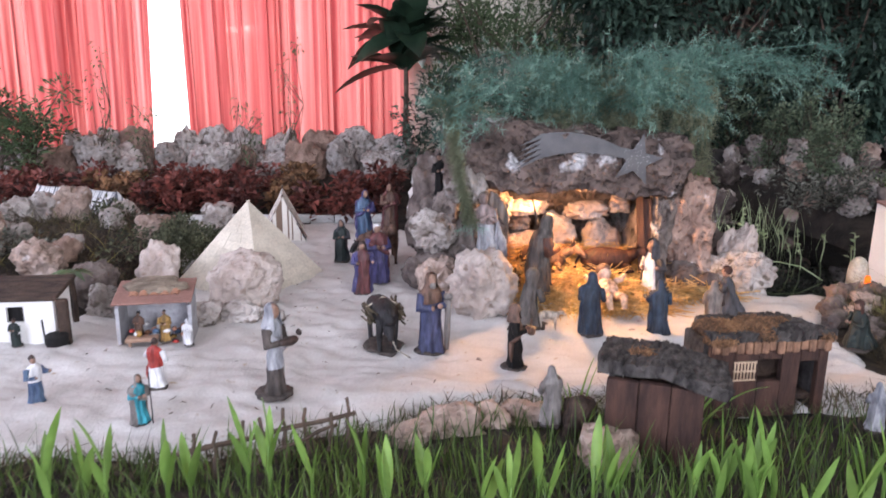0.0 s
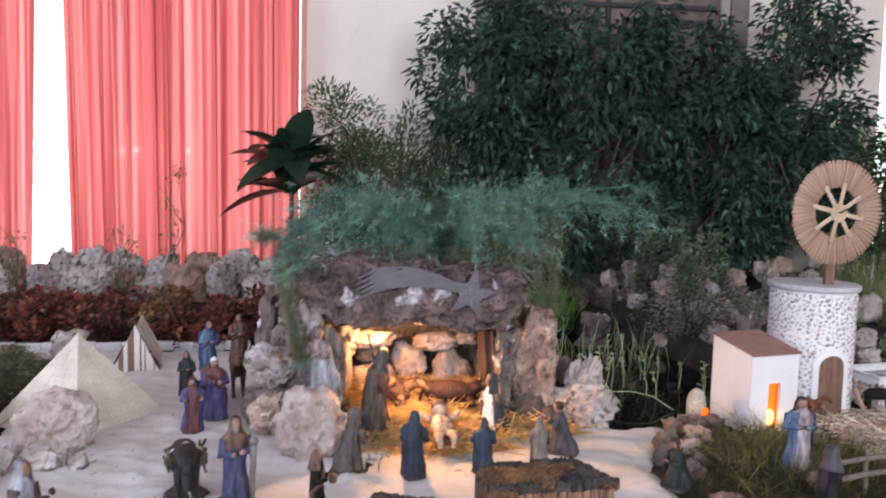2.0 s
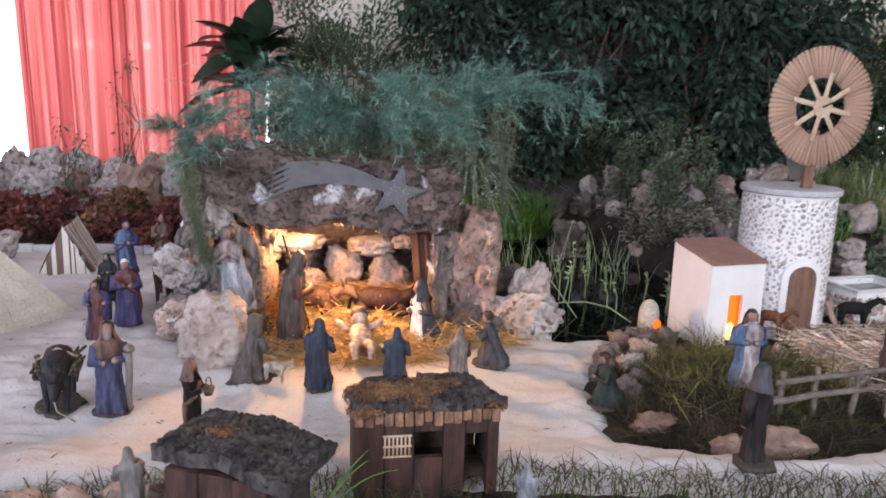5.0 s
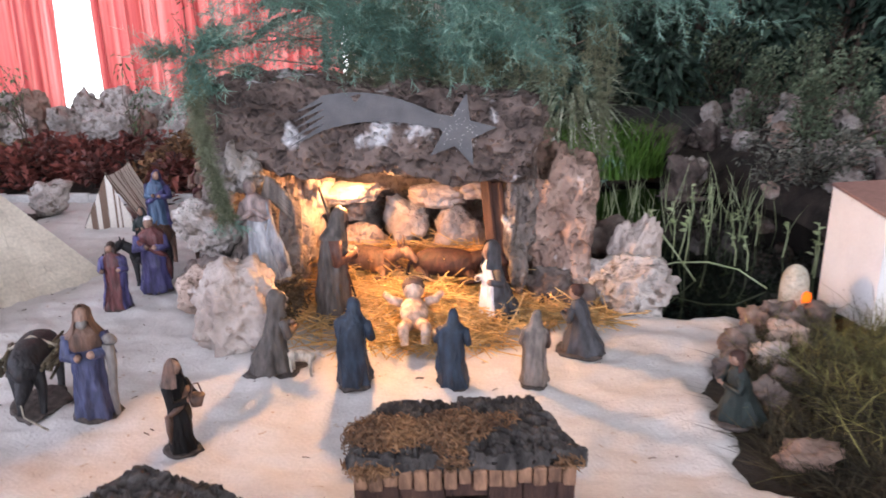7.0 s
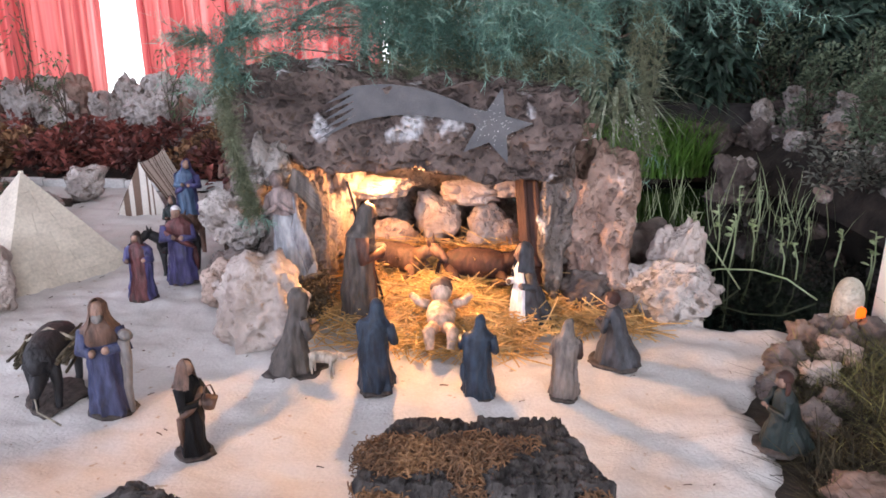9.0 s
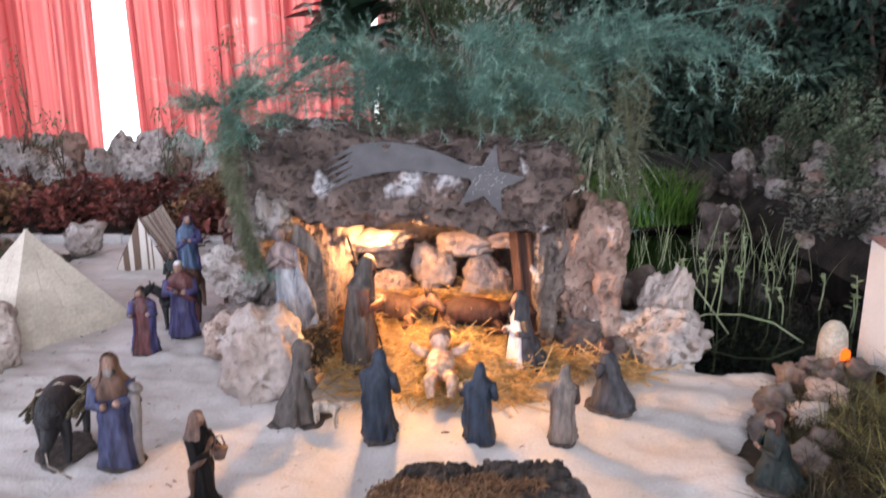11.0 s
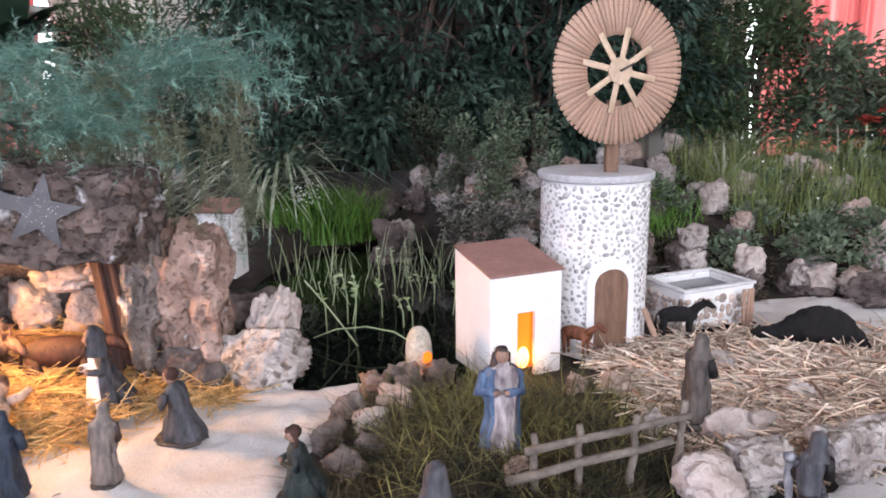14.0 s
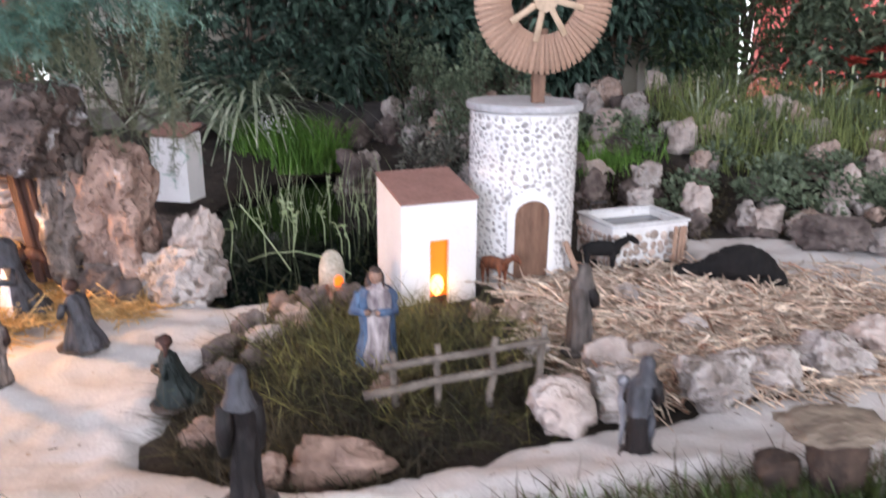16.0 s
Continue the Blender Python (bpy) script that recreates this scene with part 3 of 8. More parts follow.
def curtain(xa0, xb0, xa1, xb1, z0, z1, folds, seed, label):
    """A hanging curtain from (xa1, xb1) at its head to (xa0, xb0) at its hem."""
    r = random.Random(seed)
    s = Soup()
    nx, nz = int(folds * 12), 10
    ph = [r.uniform(0, 6.28) for _ in range(4)]
    vs, fs = [], []
    for j in range(nz + 1):
        t = j / nz
        z = z0 + (z1 - z0) * t
        xa, xb = xa0 + (xa1 - xa0) * t, xb0 + (xb1 - xb0) * t
        for i in range(nx + 1):
            u = i / nx
            w = u + 0.25 / folds * math.sin(2 * math.pi * u * folds * 0.37 + ph[0])
            a = 2 * math.pi * folds * w
            y = Y1 - 0.11 + (0.030 + 0.012 * math.sin(a * 0.23 + ph[1])) * math.sin(a + 0.5 * math.sin(a * 0.31 + ph[2]) + 0.25 * t) + 0.010 * math.sin(2.7 * a + ph[3] + 0.6 * t)
            x = xa + (xb - xa) * u + 0.01 * math.sin(a * 2 + ph[3])
            vs.append((x, y, z))
    for j in range(nz):
        for i in range(nx):
            k = j * (nx + 1) + i
            fs.append((k, k + 1, k + nx + 2, k + nx + 1))
    s.add(vs, fs)
    return thing("curtain", s, CURTAIN, label, "curtain", "red curtains before the windows", smooth=True)


curtain(-3.85, -2.00, -3.80, -1.90, -0.05, 3.3, 15, 1, "sheer red curtain hanging in folds before a bright window")
curtain(-1.745, -0.24, -1.80, -0.245, -0.05, 3.3, 13, 2, "sheer red curtain hanging in folds, drawn to a white gap")
curtain(4.015, 6.5, 3.975, 6.5, -0.05, 3.3, 19, 3, "sheer red curtain behind shrubs, glowing with daylight")


def arched_door():
    e = empty("door_1", pose(0, 0, 0), "old closed double door under a grey stone arch", "door", kind="structure")
    n = 9
    x0, x1, sp, ap = DX0 - 0.13, DX1 + 0.13, DSP + 0.09, DAP + 0.105
    for i in range(n):
        s = Soup()
        g = 0.0018
        ta, tb = i / n + g, (i + 1) / n - g
        sub = 3
        vs, fs = [], []
        for k in range(sub + 1):
            t = ta + (tb - ta) * k / sub
            xi, xo = DX0 + (DX1 - DX0) * t, x0 + (x1 - x0) * t
            zi, zo = arch_z(xi, DX0, DX1, DSP, DAP) - 0.004, arch_z(xo, x0, x1, sp, ap)
            vs += [(xi, Y1 - 0.05, zi), (xo, Y1 - 0.05, zo), (xi, Y1 + 0.12, zi), (xo, Y1 - 0.002, zo)]
        for k in range(sub):
            a = k * 4
            fs += [(a, a + 4, a + 5, a + 1), (a + 1, a + 5, a + 7, a + 3), (a, a + 2, a + 6, a + 4)]
        fs += [(0, 1, 3, 2), (sub * 4, sub * 4 + 2, sub * 4 + 3, sub * 4 + 1)]
        s.add(vs, fs)
        part("arch_stone", s, STONEFRAME, e)
    for side in (-1, 1):
        xa, xb = (x0, DX0) if side < 0 else (DX1, x1)
        for i in range(7):
            za, zb = ZF + (DSP + 0.03 - ZF) * i / 7 + 0.003, ZF + (DSP + 0.03 - ZF) * (i + 1) / 7 - 0.003
            s = Soup()
            s.box(((xa + xb) / 2, Y1 - 0.026, (za + zb) / 2), (xb - xa - 0.002, 0.046, zb - za), 0.006)
            part("jamb_stone", s, STONEFRAME, e)
    xm = (DX0 + DX1) / 2
    for xa, xb in ((DX0 + 0.004, xm - 0.006), (xm + 0.006, DX1 - 0.004)):
        leafm = Soup()
        n2 = 8
        ya, yb = Y1 + 0.13, Y1 + 0.18
        for i in range(n2):
            p, q = xa + (xb - xa) * i / n2, xa + (xb - xa) * (i + 1) / n2
            zp, zq = arch_z(p, DX0, DX1, DSP, DAP) - 0.006, arch_z(q, DX0, DX1, DSP, DAP) - 0.006
            leafm.add([(p, ya, ZF), (q, ya, ZF), (q, ya, zq), (p, ya, zp), (p, yb, ZF), (q, yb, ZF), (q, yb, zq), (p, yb, zp)],
                      [(0, 1, 2, 3), (7, 6, 5, 4), (3, 2, 6, 7)])
        d = part("door_leaf", leafm, OLDDOOR, e)
        for za, zb in ((1.0, 2.08), (-0.2, 0.9)):
            for bx0, bx1, bz0, bz1 in ((xa + 0.10, xa + 0.14, za, zb), (xb - 0.14, xb - 0.10, za, zb), (xa + 0.14, xb - 0.14, zb - 0.04, zb), (xa + 0.14, xb - 0.14, za, za + 0.04)):
                m = Soup()
                m.box(((bx0 + bx1) / 2, Y1 + 0.118, (bz0 + bz1) / 2), (bx1 - bx0, 0.02, bz1 - bz0), 0.006)
                part("panel_moulding", m, IRON, d)
    bar = Soup()
    bar.box((xm, Y1 + 0.11, 1.7), (0.035, 0.03, 1.42), 0.005)
    part("closing_bar", bar, IRON, e, "dark iron bar")
    for z in (2.16,):
        t = Soup()
        t.box((xm, Y1 + 0.098, z), (DX1 - DX0 - 0.1, 0.014, 0.035), 0.004)
        part("cross_rail", t, IRON, e, "dark rail")


arched_door()

# ---- the display bed ----
POND = (1.41, 3.36, 0.46, 0.96)
BEDX0, BEDX1, BEDY0, BEDY1 = -3.3, 4.9, 0.95, 4.98


def pond_d(x, y):
    return math.hypot((x - POND[0]) / POND[2], (y - POND[1]) / POND[3])


def soil_z(x, y):
    z = -0.022
    z = z + (0.060 + 0.022) * (1 - smooth01(1.15, 1.75, y))
    back = smooth01(3.62, 4.5, y) * 0.13
    right = smooth01(2.2, 2.9, x) * smooth01(2.95, 4.5, y) * 0.30
    mid = smooth01(1.55, 1.95, x) * (1 - smooth01(2.2, 2.9, x)) * smooth01(2.95, 4.4, y) * 0.30
    left = smooth01(-0.95, -1.5, x) * smooth01(2.0, 2.5, y) * (1 - smooth01(3.2, 3.6, y)) * 0.13
    z += max(back, right, mid) + left
    z += 0.05 * math.exp(-((x - 1.55) / 0.30) ** 2 - ((y - 2.13) / 0.26) ** 2)
    z += 0.05 * math.exp(-((x - 2.33) / 0.38) ** 2 - ((y - 2.18) / 0.26) ** 2)
    z += 0.018 * fbm((x * 5, y * 5, 3.1)) + 0.006 * fbm((x * 19, y * 19, 1.0))
    d = pond_d(x, y)
    z = z * smooth01(0.93, 1.22, d) - 0.13 * (1 - smooth01(0.9, 1.12, d))
    return z


def heightfield(x0, x1, y0, y1, step, fn, keep=None):
    nx, ny = int(round((x1 - x0) / step)), int(round((y1 - y0) / step))
    s = Soup()
    idx = {}
    P = []
    F = []
    for j in range(ny + 1):
        for i in range(nx + 1):
            x, y = x0 + (x1 - x0) * i / nx, y0 + (y1 - y0) * j / ny
            if keep and not keep(x, y):
                continue
            idx[(i, j)] = len(P)
            P.append((x, y, fn(x, y)))
    for j in range(ny):
        for i in range(nx):
            q = [idx.get(k) for k in ((i, j), (i + 1, j), (i + 1, j + 1), (i, j + 1))]
            if None not in q:
                F.append(q)
    s.add(P, F)
    return s


thing("ground", heightfield(BEDX0, BEDX1, BEDY0, BEDY1, 0.03, soil_z), SOIL, "dark soil bed of the indoor nativity display", kind="structure", smooth=True)
slab("bed_wall", BEDX0, BEDX1, BEDY0 - 0.1, BEDY0 - 0.002, ZF, 0.09, STONEFRAME, 0.01, label="low stone wall round the display bed")
slab("bed_wall", BEDX0 - 0.1, BEDX0 - 0.002, BEDY0 - 0.1, BEDY1, ZF, 0.09, STONEFRAME, 0.01, label="low stone wall round the display bed")
slab("bed_wall", BEDX1 + 0.002, BEDX1 + 0.1, BEDY0 - 0.1, BEDY1, ZF, 0.09, STONEFRAME, 0.01, label="low stone wall round the display bed")
slab("bed_back", BEDX0, BEDX1, BEDY1 + 0.002, BEDY1 + 0.06, ZF, 0.22, STONEFRAME, 0.01, label="low stone wall behind the display bed")


def inside(poly, x, y):
    """Signed distance to a polygon's edge, positive inside."""
    best, ins = 1e9, False
    n = len(poly)
    for i in range(n):
        (xa, ya), (xb, yb) = poly[i], poly[(i + 1) % n]
        dx, dy = xb - xa, yb - ya
        t = max(0, min(1, ((x - xa) * dx + (y - ya) * dy) / (dx * dx + dy * dy)))
        best = min(best, math.hypot(x - xa - t * dx, y - ya - t * dy))
        if (ya > y) != (yb > y) and x < xa + (y - ya) / (yb - ya) * dx:
            ins = not ins
    return best if ins else -best


SANDPOLY = [(-1.9, 1.13), (-0.8, 1.17), (-0.5, 1.19), (-0.33, 1.24), (-0.15, 1.36), (0.0, 1.46), (0.25, 1.53), (0.95, 1.56), (1.6, 1.49), (1.8, 1.54), (2.1, 1.58), (3.0, 1.66), (3.0, 2.02), (2.5, 1.93), (2.05, 1.82), (1.85, 1.77), (1.5, 1.63), (1.3, 1.66), (1.17, 1.78),
            (1.16, 2.1), (1.36, 2.40), (1.43, 2.48), (1.05, 2.52), (0.95, 2.75), (0.2, 2.75), (0.05, 3.1), (-0.25, 3.66), (-1.65, 3.62), (-1.3, 3.2), (-0.95, 2.65), (-0.9, 2.3), (-1.25, 2.0), (-1.9, 1.9)]
SANDPOLY2 = [(2.45, 2.42), (2.8, 2.38), (3.6, 2.45), (4.2, 2.6), (4.2, 2.85), (3.1, 2.93), (2.6, 2.98)]


def sand_fn(poly):
    def fn(x, y):
        d = inside(poly, x, y) + 0.035 * fbm((x * 7, y * 7, 0.5))
        z = sand_z(y, x) + 0.012 * fbm((x * 4, y * 4, 8.0)) + 0.008 * fbm((x * 13, y * 17, 2.0)) + 0.0026 * fbm((x * 34, y * 44, 4.0), 3)
        return z + 0.004 - 0.09 * (1 - smooth01(-0.09, 0.05, d))
    return fn


thing("sand", heightfield(-2.0, 3.05, 1.0, 3.7, 0.0125, sand_fn(SANDPOLY), lambda x, y: inside(SANDPOLY, x, y) > -0.12), SAND,
      "pale fine sand strewn over the display as desert ground", kind="structure", smooth=True)
thing("sand", heightfield(2.35, 4.3, 2.3, 3.05, 0.02, sand_fn(SANDPOLY2), lambda x, y: inside(SANDPOLY2, x, y) > -0.12), SAND,
      "pale fine sand behind the straw field", kind="structure", smooth=True)

wat = Soup()
wat.add([(POND[0] + POND[2] * 1.2 * math.cos(a), POND[1] + POND[3] * 1.2 * math.sin(a), -0.045) for a in (2 * math.pi * k / 48 for k in range(48))], [tuple(range(48))])
thing("water", wat, WATER, "still black water of a small pond", kind="structure")

# ---- rocks ----
_ico = {}


def ico(n):
    if n not in _ico:
        bm = bmesh.new()
        bmesh.ops.create_icosphere(bm, subdivisions=n, radius=1.0)
        bm.verts.ensure_lookup_table()
        _ico[n] = ([v.co.copy() for v in bm.verts], [tuple(v.index for v in f.verts) for f in bm.faces])
        bm.free()
    return _ico[n]


def rock_soup(sx, sy, sz, seed, rough=0.30, pit=0.22, chop=8, sub=4, grain=1.0, boxy=0.45):
    """A weathered stone: a chiselled ball with lumps and pits, its foot at z = 0."""
    r = random.Random(seed)
    off = Vector((r.uniform(-50, 50), r.uniform(-50, 50), r.uniform(-50, 50)))
    planes = []
    for _ in range(chop):
        d = Vector((r.gauss(0, 1), r.gauss(0, 1), r.gauss(0, 0.8))).normalized()
        planes.append((d, r.uniform(0.5, 0.82)))
    vs, fs = ico(sub)
    out = []
    for p in vs:
        k = 1.0
        for d, h in planes:
            c = p.dot(d)
            if c > h:
                k = min(k, h / c)
        k = 0.25 + 0.75 * k
        k *= 1 + boxy * (1 / (p.x ** 4 + p.y ** 4 + p.z ** 4) ** 0.25 - 1)
        k *= 1 + rough * fbm(p * 1.3 * grain + off, 3) + 0.5 * rough * fbm(p * 3.4 * grain + off, 3)
        if pit:
            dist = noise.voronoi((p + 0.25 * noise.noise_vector(p * 3 + off)) * 3.6 * grain + off)[0]
            k -= 0.6 * pit * max(0.0, 0.40 - dist[0]) + 0.06 * max(0.0, 0.12 - (dist[1] - dist[0]))
            k += 0.05 * fbm(p * 7 * grain + off, 4) - 0.55 * pit * max(0.0, noise.noise(p * 13 * grain + off) - 0.2)
        out.append(Vector((p.x * k * sx, p.y * k * sy, p.z * k * sz)))
    for i, want in enumerate((sx, sy, sz)):
        a, b = min(p[i] for p in out), max(p[i] for p in out)
        for p in out:
            p[i] = (2 * (p[i] - a) / (b - a) - 1) * want
    lo = min(p.z for p in out)
    hi = max(p.z for p in out)
    cut = lo + 0.12 * (hi - lo)
    s = Soup()
    s.add([(p.x, p.y, max(p.z, cut) - cut) for p in out], fs)
    return s


def rock(x, y, z, sx, sy, sz, mat, seed, label="rough pitted limestone rock", group="", turn=0, name="rock", **kw):
    """A rock about 2sx x 2sy wide and 2sz high, standing at z."""
    if "sub" not in kw:
        kw["sub"] = 5 if sx * sz > 0.004 else 4
    return thing(name, rock_soup(sx, sy, sz, seed, **kw), mat, label, "rock", group, smooth=True, at=pose(x, y, z, 0, 0, turn))


# dry-stone bank at the back, before the curtains
G = "stones of the back bank"
rr = random.Random(21)
x = -3.1
while x < -0.15:
    w = rr.uniform(0.11, 0.18)
    big = rr.random() < 0.62
    rock(x, 4.6 + rr.uniform(-0.06, 0.08), 0.06 + rr.uniform(-0.02, 0.03), w, 0.11, rr.uniform(0.12, 0.17), LIME if big else BROWNROCK, rr.randrange(9999),
         "weathered grey-white stone of a dry bank" if big else "brownish weathered stone of a dry bank", G, rr.uniform(-40, 40))
    if rr.random() < 0.7:
        rock(x + 0.05, 4.75 + rr.uniform(-0.04, 0.06), 0.12, w * 0.9, 0.1, rr.uniform(0.13, 0.165), LIME if rr.random() < 0.6 else BROWNROCK, rr.randrange(9999), "weathered stone at the back of a dry bank", G, rr.uniform(-40, 40))
    x += w * 1.65
for x, y, sx, sz in ((-1.38, 4.52, 0.15, 0.135), (-0.62, 4.5, 0.10, 0.15), (-2.12, 4.5, 0.15, 0.15), (-2.75, 4.45, 0.15, 0.13)):
    rock(x, y, 0.09, sx, 0.1, sz, LIME, int(x * 991), "pale grey block of a dry bank", G)
for i in range(9):
    rock(-2.9 + 0.3 * i + rr.uniform(-0.1, 0.1), 4.28 + rr.uniform(-0.1, 0.1), 0.03, rr.uniform(0.05, 0.09), 0.06, rr.uniform(0.05, 0.08), LIME, rr.randrange(9999), "small grey stone among red leaves", "small stones among the leaves", sub=3)

# rocks round the cave
rock(-0.035, 2.50, 0.125, 0.088, 0.08, 0.098, LIME, 11, "grey-white rounded boulder beside the cave", sub=5, chop=4)
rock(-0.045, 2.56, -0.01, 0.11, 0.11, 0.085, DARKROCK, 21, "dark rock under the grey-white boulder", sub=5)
rock(-0.01, 2.41, -0.01, 0.085, 0.085, 0.088, PINK, 12, "pinkish boulder beside the cave", sub=5)
rock(0.125, 2.24, -0.008, 0.118, 0.10, 0.125, PALEROCK, 13, "large pale pinkish boulder in the sand", sub=5, pit=0.08, chop=9, boxy=0.35)
rock(-0.02, 2.60, 0.10, 0.075, 0.08, 0.13, DARKROCK, 22, "dark rock carrying a small black figurine", sub=5)
rock(0.0, 2.88, 0.0, 0.15, 0.16, 0.26, DARKROCK, 14, "dark rock behind the boulders", sub=5)
rock(0.878, 2.655, -0.01, 0.115, 0.125, 0.242, TALLROCK, 15, "tall furrowed brown-pink rock beside the cave", sub=5, pit=0.34, chop=3, boxy=1.3, rough=0.36)
rock(1.055, 2.535, -0.03, 0.13, 0.10, 0.10, LIME, 26, "pale pitted rock at the pond's edge", sub=5, pit=0.3, chop=3)
rock(1.085, 2.64, -0.03, 0.075, 0.08, 0.145, PALEROCK, 27, "brown-pink pitted rock at the pond's edge", sub=5, pit=0.3, chop=3)
rock(1.0, 2.80, -0.03, 0.10, 0.10, 0.115, DARKROCK, 18, "dark mossy rock behind the cave", sub=5)
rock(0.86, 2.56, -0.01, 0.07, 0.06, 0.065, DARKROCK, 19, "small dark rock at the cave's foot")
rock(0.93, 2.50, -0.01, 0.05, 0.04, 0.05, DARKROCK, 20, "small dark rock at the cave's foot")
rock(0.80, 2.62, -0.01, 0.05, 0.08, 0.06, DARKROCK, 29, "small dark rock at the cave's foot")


def cave():
    """The grotto: rough walls, a heavy slab roof and rubble inside."""
    e = empty("nativity_cave", pose(0, 0, 0), "rough stone nativity grotto with a heavy slab roof, lit warm inside", "grotto")

    def lump(name, x, y, z, sx, sy, sz, mat, seed, label="", turn=0, **kw):
        part(name, rock_soup(sx, sy, sz, seed, **kw), mat, e, label, True, pose(x, y, z, 0, 0, turn))
    # the roof slab: a long block of crusted rock
    bm = bmesh.new()
    bmesh.ops.create_cube(bm, size=1.0)
    bmesh.ops.subdivide_edges(bm, edges=bm.edges, cuts=46, use_grid_fill=True)
    for v in bm.verts:
        p = v.co.copy()
        u = p.x + 0.5
        q = Vector((0.405 + p.x * 0.80, 2.585 + p.y * 0.34, 0.455 + p.z * (0.19 + 0.03 * (1 - u))))
        q.z += 0.025 * (1 - u) - 0.01 * u
        n3 = Vector((fbm(q * 9, 4), fbm(q * 9 + Vector((7, 3, 1)), 4), fbm(q * 9 + Vector((1, 9, 4)), 4)))
        dist = noise.voronoi(q * 32)[0][0]
        d = p.normalized()
        v.co = q + n3 * 0.028 - d * 0.07 * max(0.0, 0.5 - dist) + n3 * 0.012 * fbm(q * 40, 2)
    s = Soup()
    bm.verts.ensure_lookup_table()
    s.add([v.co for v in bm.verts], [tuple(v.index for v in f.verts) for f in bm.faces])
    bm.free()
    part("roof_slab", s, CAVEROOF, e, "crusted brown slab with white lichen", True)
    # outer walls
    lump("wall_rock", 0.055, 2.64, 0.0, 0.10, 0.17, 0.24, CAVEWALL, 31, sub=5)
    lump("wall_rock", 0.13, 2.72, 0.0, 0.075, 0.14, 0.21, PINK, 32, sub=5)
    lump("wall_rock", 0.165, 2.55, -0.01, 0.055, 0.07, 0.11, CAVEWALL, 42, sub=4)
    lump("wall_rock", 0.765, 2.66, 0.0, 0.075, 0.16, 0.24, CAVEWALL, 33, sub=5, chop=3)
    b = Soup()
    b.box((0, 0, 0), (0.028, 0.020, 0.30), 0.004)
    b.box((0.024, 0.012, -0.01), (0.03, 0.018, 0.27), 0.004)
    part("board", b, CUTWOOD, e, "brown rough board at the side of the opening", at=pose(0.700, 2.545, 0.20, 3, -5, -20))
    lump("wall_rock", 0.075, 2.45, 0.315, 0.078, 0.09, 0.09, LIME, 48, "pale grey end block of the roof", sub=5)
    # narrow lump at the opening's edge, added to block bulb light from the figurine
    lump("wall_rock", 0.190, 2.475, 0.0, 0.034, 0.05, 0.185, CAVEWALL, 51, sub=4, chop=4)
    lump("wall_rock", 0.02, 2.56, 0.20, 0.06, 0.09, 0.10, CAVEWALL, 49, sub=4)
    lump("wall_rock", 0.185, 2.66, 0.05, 0.05, 0.07, 0.12, PALEROCK, 50, sub=4)
    lump("wall_rock", 0.42, 2.98, 0.0, 0.42, 0.09, 0.30, CAVEWALL, 35, sub=5)
    # rubble of the back wall, lit by the bulb
    for x, y, z, sx, sy, sz, m, sd, kw in ((0.300, 2.68, 0.238, 0.115, 0.06, 0.032, PALEROCK, 36, {}), (0.443, 2.78, 0.092, 0.070, 0.06, 0.083, PALEROCK, 138, {"pit": 0.08}), (0.545, 2.74, 0.205, 0.090, 0.06, 0.046, PALEROCK, 37, {}),
                                           (0.612, 2.75, 0.035, 0.090, 0.06, 0.106, PALEROCK, 139, {"pit": 0.3}), (0.315, 2.73, 0.005, 0.105, 0.07, 0.094, PINK, 140, {"pit": 0.03, "rough": 0.2}), (0.285, 2.76, 0.165, 0.05, 0.05, 0.045, PINK, 141, {}),
                                           (0.215, 2.68, 0.20, 0.050, 0.08, 0.07, PALEROCK, 41, {}), (0.190, 2.60, 0.10, 0.045, 0.06, 0.10, PALEROCK, 45, {}), (0.660, 2.72, 0.245, 0.05, 0.06, 0.055, PALEROCK, 43, {}), (0.47, 2.80, 0.0, 0.12, 0.07, 0.052, BROWNROCK, 46, {}), (0.62, 2.82, 0.0, 0.09, 0.07, 0.085, PINK, 47, {})):
        lump("back_rock", x, y, z, sx, sy, sz, m, sd, "pale rubble lit by the bulb", **{"sub": 4, "chop": 6, "rough": 0.36, "boxy": 0.25, **kw})
    return e


CAVEROOF = M("crusted_roof_rock", (0.20, 0.15, 0.13), (0.065, 0.048, 0.042), 13, 0.92, 1.0, 60, spots=((0.60, 0.59, 0.60), 7.5, 0.03), pits=(22, 2.0))
CAVEWALL = M("grey_brown_cave_rock", (0.30, 0.25, 0.225), (0.13, 0.105, 0.09), 15, 0.92, 1.0, 70, spots=((0.5, 0.48, 0.46), 9, -0.05), pits=(26, 1.6))
cave()

